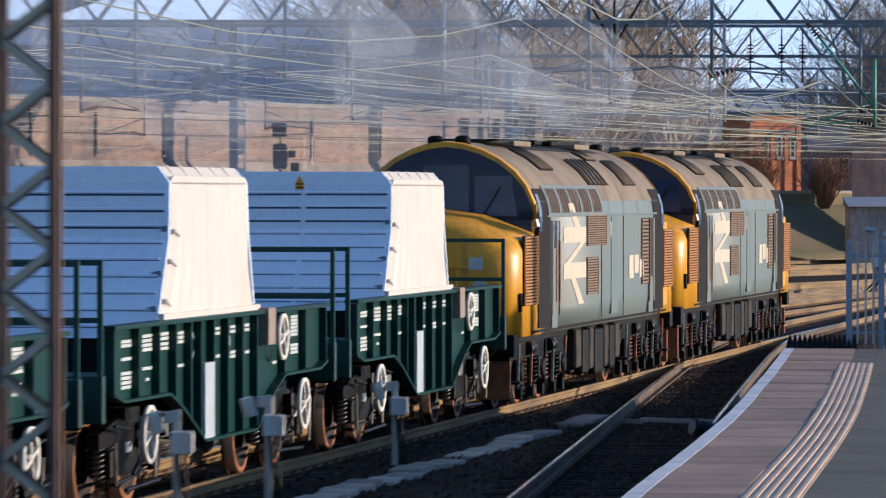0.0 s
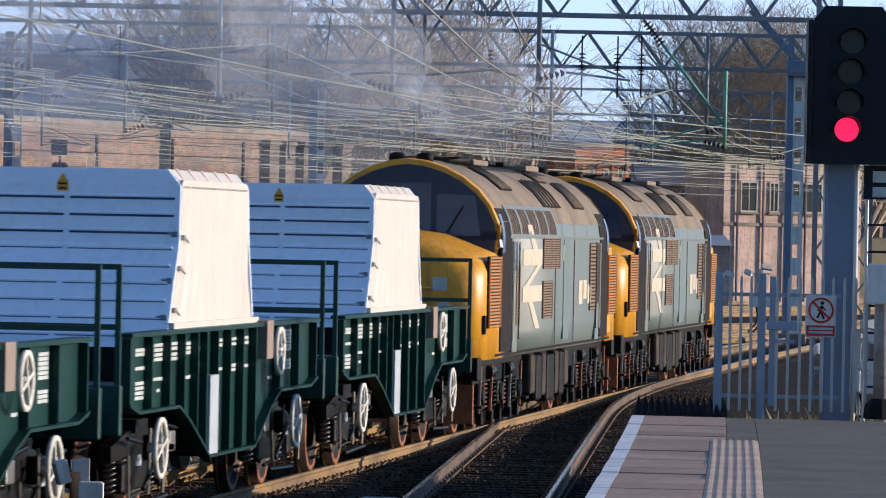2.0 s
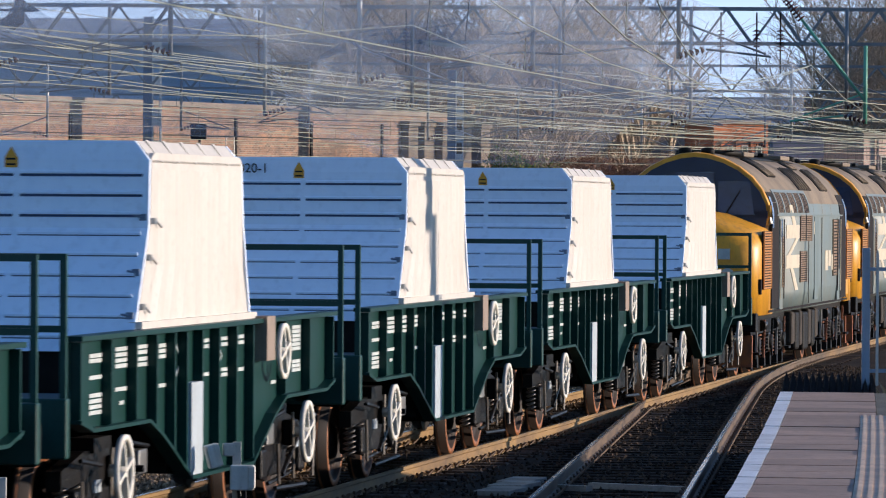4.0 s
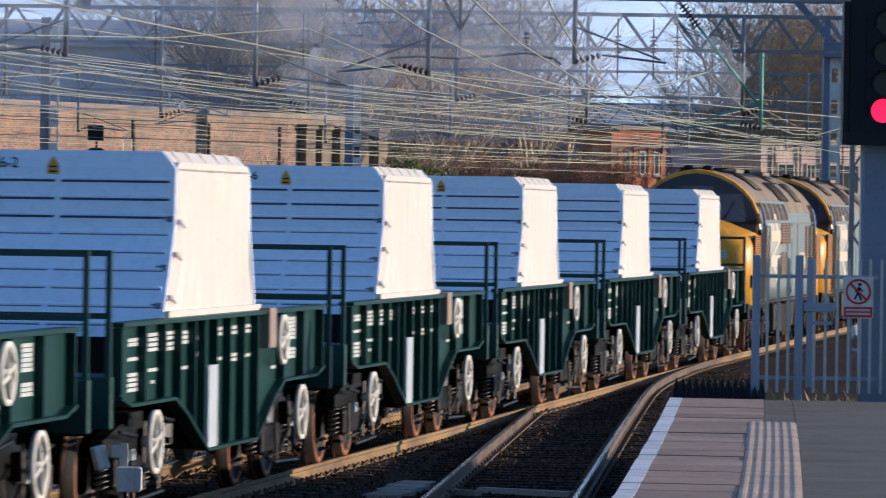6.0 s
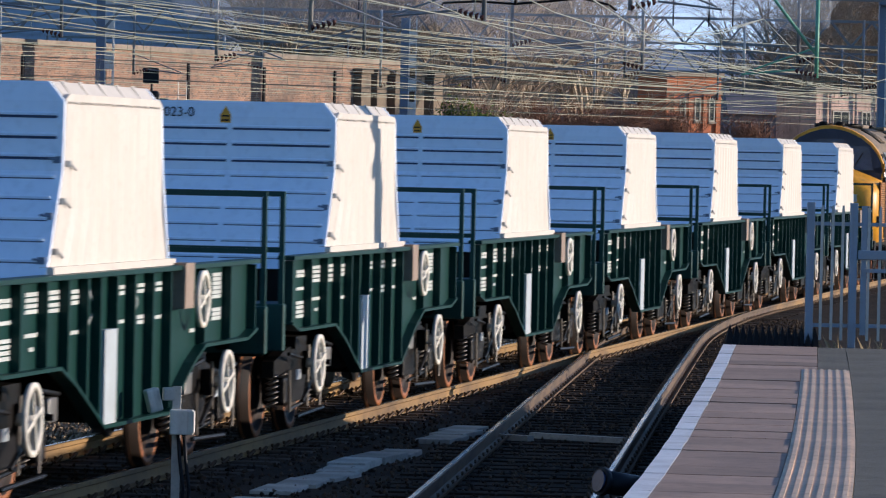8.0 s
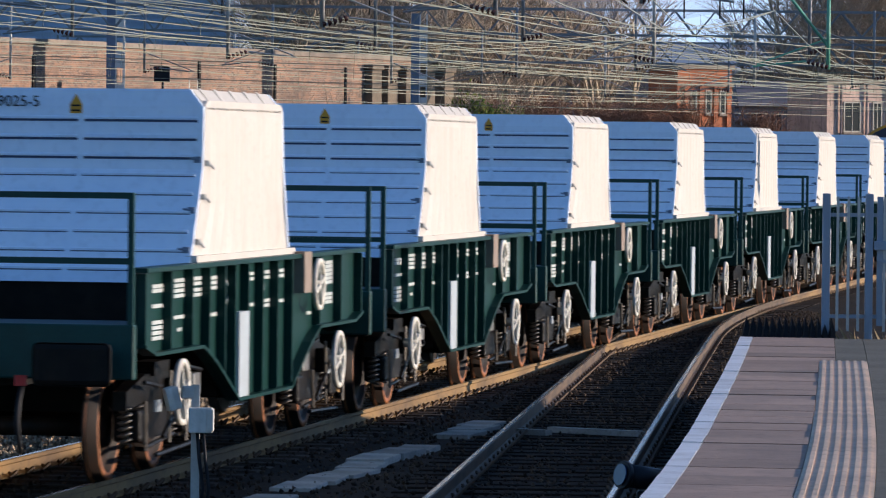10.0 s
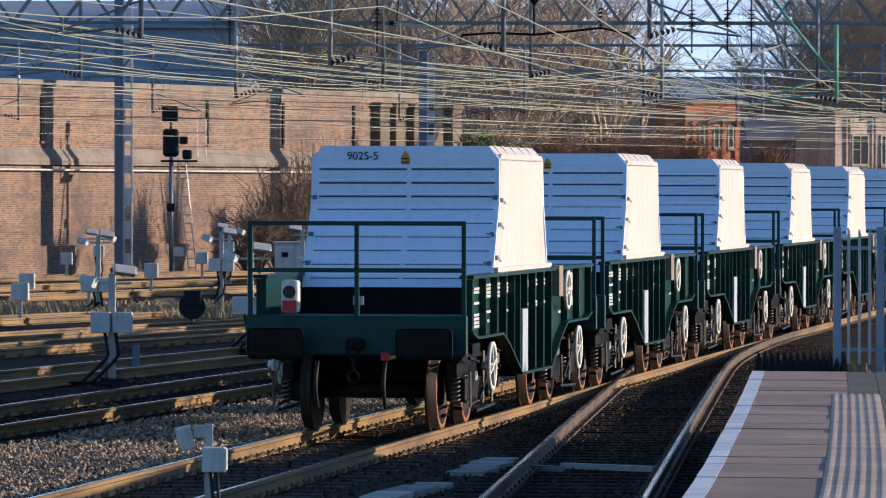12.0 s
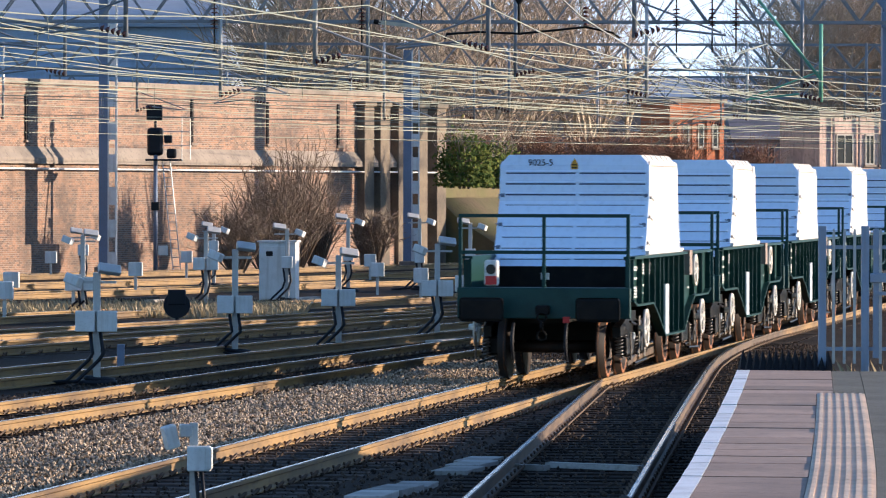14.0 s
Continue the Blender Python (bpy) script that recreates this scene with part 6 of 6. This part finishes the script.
# ---- overhead wires ----
def wire(parent, name, pts, r):
    me = Mesh()
    me.loft([[p + Vector((r * math.cos(a), 0, r * math.sin(a))) for a in (0.8, 2.4, 3.9, 5.5)] for p in pts])
    return part(name, me, WIRE, parent)


def build_ole(path, s0, s1, span, zc, zm, stag, label):
    t = thing("overhead_wire", label, "overhead wire", group="overhead wires")
    n = max(1, int((s1 - s0) / span))
    con, mes, dr = [], [], Mesh()
    for k in range(n * 6 + 1):
        f = k / 6
        s = s0 + (s1 - s0) * f / n
        w = f - math.floor(f)
        v = stag * (1 - 2 * w if int(f) % 2 == 0 else -1 + 2 * w)
        p = path(s, v)
        con.append(Vector((p.x, p.y, zc)))
        q = path(s, v * 0.8)
        mes.append(Vector((q.x, q.y, zm - (zm - zc - 0.25) * 4 * w * (1 - w))))
        dr.tube(con[-1], mes[-1], 0.006, 3, caps=False)
    wire(t, "contact_wire", con, 0.010)
    wire(t, "messenger_wire", mes, 0.011)
    tagged(part("dropper_set", dr, WIRE, t), kind="stuff")


build_ole(on_line, -30, 150, 45, 4.75, 5.9, 0.2, "bronze contact and messenger wires over the running line")
build_ole(lambda s, v: on_line(s, turnout_v(s) - 0.75 + v), -40, 60, 42, 4.8, 5.9, 0.2, "bronze contact and messenger wires over the platform line")
build_ole(lambda s, v: on_line(s, -5.5 + 0.0455 * (s - 11) + v), -20, 150, 45, 4.75, 5.9, -0.2, "bronze contact and messenger wires over the second line")
for i_, (x_, y_, h_) in enumerate(((-6.0, 84, 14), (-8.3, 95.5, 19), (-8.7, 104, 21), (-9.5, 119, 23), (-12.2, 142.5, 25), (-13.5, 156, 26), (-14.8, 173, 27))):
    build_ole(far_path(x_, y_, h_), -60, 140, 42 + 3 * i_, 4.75 + 0.08 * (i_ % 3), 5.7 + 0.15 * (i_ % 4), 0.2, "bronze contact and messenger wires over a yard line")
# feeders and head spans at several heights
for k_ in range(16):
    rr_ = random.Random(40 + k_)
    t_ = thing("feeder_wire", "thin pale feeder wire strung between gantries", "wire", group="feeder wires")
    ya_, yb_ = rr_.choice(((97, 176), (128, 212), (97, 212), (128, 240)))
    xa_ = rr_.uniform(-16, 0)
    xb_ = xa_ + (yb_ - ya_) * math.tan(radians(10 + 0.9 * k_))
    za_ = rr_.uniform(5.2, 6.9)
    wire(t_, "strand", [Vector((xa_ + (xb_ - xa_) * q / 8, ya_ + (yb_ - ya_) * q / 8, za_ - 0.35 * 4 * q / 8 * (1 - q / 8))) for q in range(9)], 0.011)
for k_, (y_, za_, zb_) in enumerate(((140, 5.6, 5.3), (150, 5.2, 5.0), (160, 5.9, 5.3), (168, 5.4, 4.9), (186, 5.8, 5.2), (190, 6.3, 5.6), (196, 5.2, 4.7), (204, 6.0, 5.1))):
    t_ = thing("span_wire", "taut cross-span wire over the yard", "wire", group="span wires")
    wire(t_, "strand", [Vector((-22 + 5 * q, y_ + 0.6 * q, za_ + (zb_ - za_) * q / 9 - 0.25 * math.sin(q / 9 * math.pi))) for q in range(10)], 0.013)


# ---- trees ----
def build_tree(x, y, high, seed, spread=0.42, levels=5, stems=1, bark=None, label="tall bare winter tree with many fine twigs", thick=0.22):
    rnd = random.Random(seed)
    t = thing("bare_tree", label, "tree", pose(x, y, -0.3), group="bare trees")
    trunk, crown = Mesh(), Mesh()

    def grow(p, d, length, r, lev):
        me = trunk if lev < 2 else crown
        segs = 3 if lev < 3 else 2
        for k in range(segs):
            d = (d + Vector((rnd.gauss(0, 0.07 + 0.07 * lev), rnd.gauss(0, 0.07 + 0.07 * lev), 0.02 if lev else 0))).normalized()
            q = p + d * (length / segs)
            me.tube(p, q, r * (1 - 0.25 * k / segs), 5 if lev < 2 else 3, r * (1 - 0.25 * (k + 1) / segs), caps=False)
            p = q
            if lev < levels and (lev > 0 or k > 0):
                for _ in range(2 if lev < 3 else 3):
                    a = rnd.uniform(0, 6.283)
                    side = Vector((math.cos(a), math.sin(a), rnd.uniform(-0.25, 0.45)))
                    nd = (d + side * rnd.uniform(spread * 1.3, spread * 3.2)).normalized()
                    grow(p, nd, length * rnd.uniform(0.42, 0.70), max(0.007, r * rnd.uniform(0.30, 0.5)), lev + 1)
        if lev < levels:
            grow(p, d, length * 0.6, max(0.007, r * 0.6), lev + 1)

    for k in range(stems):
        grow(Vector((0.35 * k * rnd.uniform(-1, 1), 0.3 * k, 0)), Vector((rnd.uniform(-0.12, 0.12) * stems, 0, 1)), high * 0.45, thick, 0)
    part("trunk", trunk, bark or BARK, t)
    part("crown", crown, BARK, t, "fine bare twigs")
    return t


tree_a = build_tree(px14(540, 228), 228, 15, 1, levels=4)
tree_b = build_tree(px14(800, 240), 240, 17, 2, 0.5, levels=4)
tree_c = build_tree(px14(930, 235), 235, 14, 3, 0.32, levels=3, stems=5, bark=BARKPALE, thick=0.15, label="clump of pale slender bare trees")
tree_d = build_tree(px14(1480, 294), 294, 17, 4, 0.45, levels=4, stems=2, thick=0.18)
k_ = 0
for src_, px_, y_, turn_ in ((tree_a, 460, 236, 40), (tree_c, 600, 242, 90), (tree_b, 680, 231, 200), (tree_a, 740, 247, 130), (tree_c, 860, 252, 260), (tree_a, 1010, 244, 20), (tree_b, 1405, 302, 310), (tree_c, 1405, 308, 170), (tree_a, 1540, 300, 222), (tree_b, 1600, 312, 60), (tree_c, 1660, 294, 33), (tree_d, 640, 262, 150), (tree_d, 980, 268, 280), (tree_b, 1440, 322, 100), (tree_a, 890, 229, 300), (tree_d, 510, 255, 15), (tree_a, 1720, 307, 77), (tree_d, 400, 262, 200), (tree_c, 560, 226, 120), (tree_c, 640, 229, 45), (tree_c, 770, 227, 200), (tree_c, 1030, 240, 310), (tree_c, 720, 236, 270), (tree_d, 1420, 290, 40), (tree_d, 1500, 304, 250), (tree_b, 1530, 294, 190), (tree_d, 1580, 298, 120), (tree_c, 1470, 300, 70), (tree_c, 1550, 306, 10), (tree_a, 1610, 288, 140), (tree_b, 1680, 302, 240), (tree_d, 1650, 296, 330), (tree_c, 1620, 294, 200)):
    copy_thing(src_, pose(px14(px_, y_), y_, -0.3, 0, 0, turn_))


def build_shrub(x, y, z, rx, rz, count, seed, label, leafy=True, wood=None):
    rnd = random.Random(seed)
    t = thing("shrub", label, "shrub", pose(x, y, z), group="shrubs")
    vs, fs = [], []
    stems = Mesh()
    for _ in range(26 if leafy else 150):
        a = rnd.uniform(0, 6.283)
        tip = Vector((math.cos(a) * rx * rnd.random(), math.sin(a) * rx * 0.6 * rnd.random(), rz * rnd.uniform(0.35, 1.0)))
        mid = tip * 0.5 + Vector((rnd.gauss(0, 0.15), 0, 0.2))
        stems.tube((0.2 * math.cos(a), 0, 0), mid, 0.03, 3, 0.02, caps=False)
        stems.tube(mid, tip, 0.02, 3, 0.008, caps=False)
        for _ in range(5):
            q = mid + (tip - mid) * rnd.random()
            stems.tube(q, q + Vector((rnd.gauss(0, 0.35), rnd.gauss(0, 0.2), rnd.uniform(0.1, 0.6))), 0.012, 3, 0.006, caps=False)
    part("branching", stems, wood or BARK, t)
    if leafy:
        for _ in range(count):
            a, r = rnd.uniform(0, 6.283), rnd.random() ** 0.5
            lump = 0.75 + 0.35 * noise.noise(Vector((math.cos(a) * 2, math.sin(a) * 2, seed)))
            c = Vector((math.cos(a) * rx * r * lump, math.sin(a) * rx * 0.6 * r, rz * rnd.uniform(0.05, 1.0) * (1 - 0.5 * r * r) * lump))
            u = Vector((rnd.gauss(0, 1), rnd.gauss(0, 1), rnd.gauss(0, 1))).normalized() * 0.09
            w = u.orthogonal().normalized() * 0.05
            n = len(vs)
            vs += [c - u, c + w, c + u, c - w]
            fs.append((n, n + 1, n + 2, n + 3))
        me = bpy.data.meshes.new("leaves")
        me.from_pydata([tuple(v) for v in vs], [], fs)
        me.materials.append(SHRUBM)
        ob = new("leaves", me)
        ob.parent = t
    return t


for px_, py_, y_, rx_, rz_ in ((822, 300, 206, 1.5, 3.1), (880, 300, 208, 1.3, 2.5), (1110, 300, 225, 1.2, 1.8), (1000, 300, 228, 1.0, 1.2)):
    build_shrub(px14(px_, y_), y_, 2.9, rx_, rz_, 2600, px_, "green evergreen shrub on top of the wall")
for px_, y_, rx_, rz_ in ((470, 190, 1.9, 3.6), (525, 193, 1.7, 5.0), (500, 191, 1.8, 4.2), (420, 186, 1.5, 2.4), (660, 196, 1.0, 2.2), (560, 196, 1.3, 3.2)):
    build_shrub(px14(px_, y_), y_, -0.2, rx_, rz_, 0, px_, "leafless brown bush against the brick wall", False, BUSHWOOD)

for k_, px_ in enumerate((800, 850, 905, 950, 990, 1035, 1075, 1120, 1160, 1200, 1330)):
    build_shrub(px14(px_, 222 + 3 * (k_ % 3)), 222 + 3 * (k_ % 3), 2.4, 1.5, 2.6 + 0.5 * (k_ % 2), 0, 900 + k_, "tangled red-brown bramble thicket on the bank", False, BRAMBLE)


# ---- yard signal with ladder before the wall ----
def build_yard_signal():
    y = 186.0
    x = px14(275, y)
    t = thing("yard_signal", "black yard signal on a post with a ladder", "signal", pose(x, y, 0))
    part("post", Mesh().tube((0, 0, -0.3), (0, 0, 4.1), 0.075, 10), MASTBLUE, t)
    part("head", Mesh().box(-0.30, 0.28, -0.12, 0.12, 4.05, 5.05, 0.12), SIGNAL, t)
    part("top_board", Mesh().box(-0.32, 0.25, -0.1, 0.1, 5.3, 5.85, 0.03).tube((0, 0, 5.0), (0, 0, 5.3), 0.05), SIGNAL, t)
    part("side_head", Mesh().box(0.4, 0.75, -0.15, 0.15, 3.95, 4.3, 0.08), SIGNAL, t)
    part("side_head", Mesh().box(0.3, 0.6, -0.1, 0.1, 4.5, 4.8, 0.05), SIGNAL, t)
    part("platform", Mesh().box(-0.35, 0.95, -0.3, 0.3, 3.86, 3.93), SIGNAL, t)
    cage = Mesh()
    for cx in (0.95, 1.25):
        cage.tube((cx, -0.25, 3.9), (cx, -0.25, 5.4), 0.018)
    for cz in (4.4, 4.9, 5.4):
        cage.tube((0.3, -0.28, cz), (1.25, -0.28, cz), 0.016)
    part("guard_rail", cage, GALV, t)
    ld = Mesh().tube((0.25, -0.1, 3.9), (0.68, -0.6, -0.2), 0.022).tube((0.52, -0.1, 3.9), (0.95, -0.6, -0.2), 0.022)
    part("ladder", ld, GALV, t)
    for k in range(13):
        f = k / 13
        part("rung", Mesh().tube((0.25 + 0.43 * f, -0.1 - 0.5 * f, 3.9 - 4.1 * f), (0.52 + 0.43 * f, -0.1 - 0.5 * f, 3.9 - 4.1 * f), 0.016), GALV, t)
    part("junction_box", Mesh().box(-0.14, 0.14, -0.2, -0.08, 2.1, 2.4, 0.02), SIGNAL, t)
    part("relay_box", Mesh().box(0.1, 0.45, -0.3, -0.1, 0.5, 0.85, 0.02), BOXWHITE, t)


build_yard_signal()


# ---- lineside lights and boxes ----
def build_lineside_light(x, y, high, z_box, boxes=2, scale=1.0, turn=0.0, tilt=1):
    t = thing("lineside_light", "grey post with white boxes and tilted floodlight heads", "lineside light", pose(x, y, 0, 0, 0, turn), group="lineside lights")
    part("post", Mesh().box(-0.055, 0.055, -0.055, 0.055, -0.25, high, 0.01), GALV, t)
    for k in range(boxes):
        xo = -0.17 + 0.34 * k if boxes > 1 else 0.0
        part("junction_box", Mesh().box(xo - 0.15, xo + 0.15, -0.22, -0.06, z_box - 0.16, z_box + 0.16, 0.012), BOXWHITE, t)
    arm = Mesh().bar((-0.35, 0, high - 0.15), (0.3, 0, high - 0.15), 0.04)
    part("arm", arm, GALV, t)
    h1 = Mesh().box(-0.18, 0.18, -0.05, 0.05, -0.08, 0.08, 0.02)
    part("lamp_head", h1, GALV, t, "tilted floodlight head", pose(0.2 * tilt, -0.1, high + 0.05, -35, 8, 20))
    part("lamp_head", Mesh().box(-0.12, 0.12, -0.12, 0.12, -0.08, 0.08, 0.02), BOXWHITE, t, "small white lamp head", pose(-0.35 * tilt, -0.1, high - 0.12, -10, 20, -20))
    for k, dx in enumerate((-0.1, 0.06)):
        pts = [Vector((dx, -0.1, z_box - 0.16)), Vector((dx + 0.05, -0.18, z_box - 0.5)), Vector((dx - 0.02, -0.12, 0.2)), Vector((dx - 0.35, -0.25, -0.12)), Vector((dx - 0.75, -0.2, -0.16))]
        part("cable", Mesh().pipe(pts, 0.03), CABLE, t, "black cable to the ground")
    part("cable_coil", Mesh().ring((0.02, -0.1, -0.14), (0, 0, 1), 0.26, 0.05, 18).ring((0.05, -0.08, -0.09), (0.1, 0, 1), 0.21, 0.045, 18), CABLE, t, "black coil of spare cable")
    return t


for x_, y_, h_, zb_, nb_ in ((-5.45, 80.6, 1.55, 0.80, 2), (-3.9, 94.9, 1.75, 0.75, 2), (-2.1, 98.6, 1.60, 0.80, 2), (-0.25, 105.5, 1.75, 0.85, 2), (-6.2, 133.1, 1.75, 0.95, 2), (-4.35, 140.0, 1.8, 0.9, 1), (-3.0, 155.0, 2.0, 0.9, 1), (-8.7, 124.0, 1.75, 0.6, 2), (-0.9, 158.0, 2.0, 0.8, 1), (-11.9, 128, 1.9, 1.0, 1), (-10.5, 150, 1.6, 1.1, 1), (0.6, 150, 1.9, 1.0, 1), (-7.3, 162, 1.7, 1.1, 1), (6.9, 72, 1.6, 0.9, 1), (7.6, 78, 1.5, 0.7, 2), (6.25, 66, 1.35, 1.05, 1), (10.5, 150, 1.9, 0.9, 1), (12.5, 160, 1.9, 0.9, 2)):
    build_lineside_light(x_, y_, h_, zb_, nb_, tilt=1 if nb_ == 2 else -1)

cabinet = thing("equipment_cabinet", "white steel equipment cabinet by the yard tracks", "cabinet", pose(-4.6, 141.2, 0, 0, 0, -8))
part("body", Mesh().box(-0.5, 0.5, -0.3, 0.3, -0.2, 1.42, 0.015), BOXWHITE, cabinet)
part("door", Mesh().box(-0.47, 0.2, -0.325, -0.303, -0.1, 1.32, 0.008), BOXWHITE, cabinet)
part("vent", Mesh().box(-0.3, -0.12, -0.34, -0.326, 1.05, 1.18), DARKMATTE, cabinet)
part("lid", Mesh().box(-0.54, 0.54, -0.34, 0.34, 1.42, 1.47), BOXWHITE, cabinet)

disc = thing("ground_signal", "black disc ground signal seen from behind", "signal", pose(-6.1, 116.9, 0))
part("post", Mesh().tube((0, 0, -0.25), (0, 0, 0.6), 0.05), SIGNAL, disc)
part("case", Mesh().tube((0, -0.06, 0.25), (0, 0.06, 0.25), 0.3, 20).box(-0.2, 0.2, -0.08, 0.1, 0.25, 0.6, 0.03), SIGNAL, disc)


def build_near_box(x, y, head, low=0.0):
    t = thing("junction_box_post", "white junction box on a post beside the running line", "junction box", pose(x, y, low), group="junction boxes")
    part("post", Mesh().box(-0.035, 0.035, -0.03, 0.04, -0.25, 1.12 if head else 0.95), GALV, t)
    part("box", Mesh().box(-0.05, 0.15, -0.16, -0.03, 0.72, 0.93, 0.012), BOXWHITE, t)
    part("box_lid", Mesh().box(0.10, 0.16, -0.165, -0.025, 0.735, 0.92, 0.008), BOXWHITE, t)
    for dx in (0.02, 0.07):
        pts = [Vector((dx, -0.08, 0.72)), Vector((dx + 0.02, -0.1, 0.5)), Vector((dx + 0.05, -0.06, 0.25)), Vector((dx, -0.05, -0.2))]
        part("cable", Mesh().pipe(pts, 0.016), CABLE, t)
    if head:
        part("lamp_head", Mesh().box(-0.06, 0.06, -0.05, 0.05, -0.10, 0.10, 0.015), BOXWHITE, t, "tilted lamp head", pose(-0.20, 0.02, 1.0, 0, -15, 25))
        part("lamp_head", Mesh().box(-0.05, 0.06, -0.04, 0.04, -0.05, 0.06, 0.012), GALV, t, "", pose(-0.07, 0.0, 1.05, 0, 0, 10))


build_near_box(-2.17, 44.0, True, -0.26)
build_near_box(-3.12, 32.9, True)
build_near_box(-3.78, 29.3, True)

# pale concrete troughing lids beside the platform line
trough = thing("cable_trough", "pale concrete cable trough lids beside the line", "cable trough", kind="structure")
LID = Mesh().box(-0.19, 0.19, -0.49, 0.49, -0.2, -0.115, 0.01).data("trough_lid", CONCRETE)
for k_ in range(34):
    s_ = -24 + k_ * 1.0
    if ((k_ * 7) % 5 in (1, 3) and not 11 <= k_ <= 25) or k_ == 20:
        continue
    piece("trough_lid", LID, pose_on(s_, 2.08 + 0.05 * math.sin(k_ * 1.7), random.uniform(-0.03, 0.01), random.uniform(-5, 5)), trough)

# small black device with a lens, on a stand at the platform edge
lamp = thing("edge_lamp", "small black device with a lens on a stand beside the platform edge", "lamp", pose(1.22, 33.2, 0))
part("stand", Mesh().tube((0, 0, -0.25), (0, 0, 0.62), 0.04, 8).tube((0, 0, 0.2), (0.12, 0.1, -0.2), 0.03), SIGNAL, lamp)
part("head", Mesh().tube((-0.12, -0.1, 0.80), (0.1, 0.06, 0.76), 0.075, 14).tube((-0.15, -0.12, 0.805), (-0.12, -0.1, 0.80), 0.09, 14), SIGNAL, lamp)
part("lens", Mesh().tube((-0.162, -0.128, 0.807), (-0.152, -0.122, 0.805), 0.07, 14), GLASS, lamp)
part("clamp", Mesh().box(-0.05, 0.16, -0.05, 0.05, 0.6, 0.7, 0.02), SIGNAL, lamp)


# ---- diesel haze trailing over the locomotives, in rigid puffs ----
HAZE = []


def build_puff(seed, wide, long, high, ahead, v, z):
    bm = bmesh.new()
    bmesh.ops.create_icosphere(bm, subdivisions=4, radius=1)
    for vert in bm.verts:
        vert.co *= 1 + 0.34 * noise.noise(vert.co * 1.5 + Vector((seed * 3.1, 0, 0))) + 0.12 * noise.noise(vert.co * 4 + Vector((0, seed * 1.7, 0)))
    me = Mesh().bm(bm, True)
    me.v = [(p[0] * wide, p[1] * long, p[2] * high) for p in me.v]
    ob = tagged(part("exhaust_haze", me, SMOKE), "thin blue-grey diesel exhaust haze", "smoke", "exhaust haze", "stuff")
    HAZE.append((ob, ahead, v, z))


for k_ in range(5):
    build_puff(k_, 1.6 + 0.5 * k_, 7.0 + 1.2 * k_, 0.8 + 0.22 * k_, 128 - 12.5 * k_, -0.6 * k_, 4.75 + 0.26 * k_)
for k_ in range(4):
    build_puff(20 + k_, 3.2 + 0.5 * k_, 9.0 + 0.8 * k_, 1.25 + 0.15 * k_, 124 - 17.0 * k_, -4.6 - 2.6 * k_, 4.5 + 0.2 * k_)

# pale rods lying across the platform line
for a_, b_ in (((0.62, 55.9), (1.02, 55.6)), ((1.05, 56.3), (2.02, 55.6))):
    tagged(part("loose_plank", Mesh().bar((*a_, -0.13), (*b_, -0.13), 0.12, 0.06), CONCRETE), "pale plank lying across the sleepers", "plank", "loose planks")

# small yard clutter: a blue stub post, low grey boxes and cable covers
stub = thing("blue_stub_post", "short blue-painted stub post in the ballast", "post", pose(px14(214, 86), 86, 0))
part("stub", Mesh().box(-0.06, 0.06, -0.06, 0.06, -0.25, 0.28, 0.01), MASTBLUE, stub)
for k_, (px_, y_) in enumerate(((20, 132), (130, 128), (240, 150), (668, 150), (8, 118), (330, 178), (655, 170), (90, 176), (745, 140), (820, 128))):
    bx_ = thing("lineside_box", "small white lineside box on a short post", "junction box", pose(px14(px_, y_), y_, 0), group="lineside boxes")
    part("box", Mesh().box(-0.2, 0.2, -0.12, 0.12, 0.35, 0.75, 0.02), BOXWHITE, bx_)
    part("leg", Mesh().box(-0.04, 0.04, -0.04, 0.04, -0.25, 0.35), GALV, bx_)
for k_ in range(14):
    rr_ = random.Random(300 + k_)
    y_ = rr_.uniform(100, 165)
    x_ = px14(rr_.uniform(0, 820), y_)
    tagged(part("cable_cover", Mesh().box(-rr_.uniform(0.6, 1.6), rr_.uniform(0.6, 1.6), -0.12, 0.12, -0.2, -0.08, 0.01), (CONCRETE, RUST, ORANGE)[k_ % 3], None, "", pose(x_, y_, 0, 0, 0, 90 - rr_.uniform(14, 27))), "weathered low cable cover between the yard tracks", "cable cover", "cable covers")


motions()
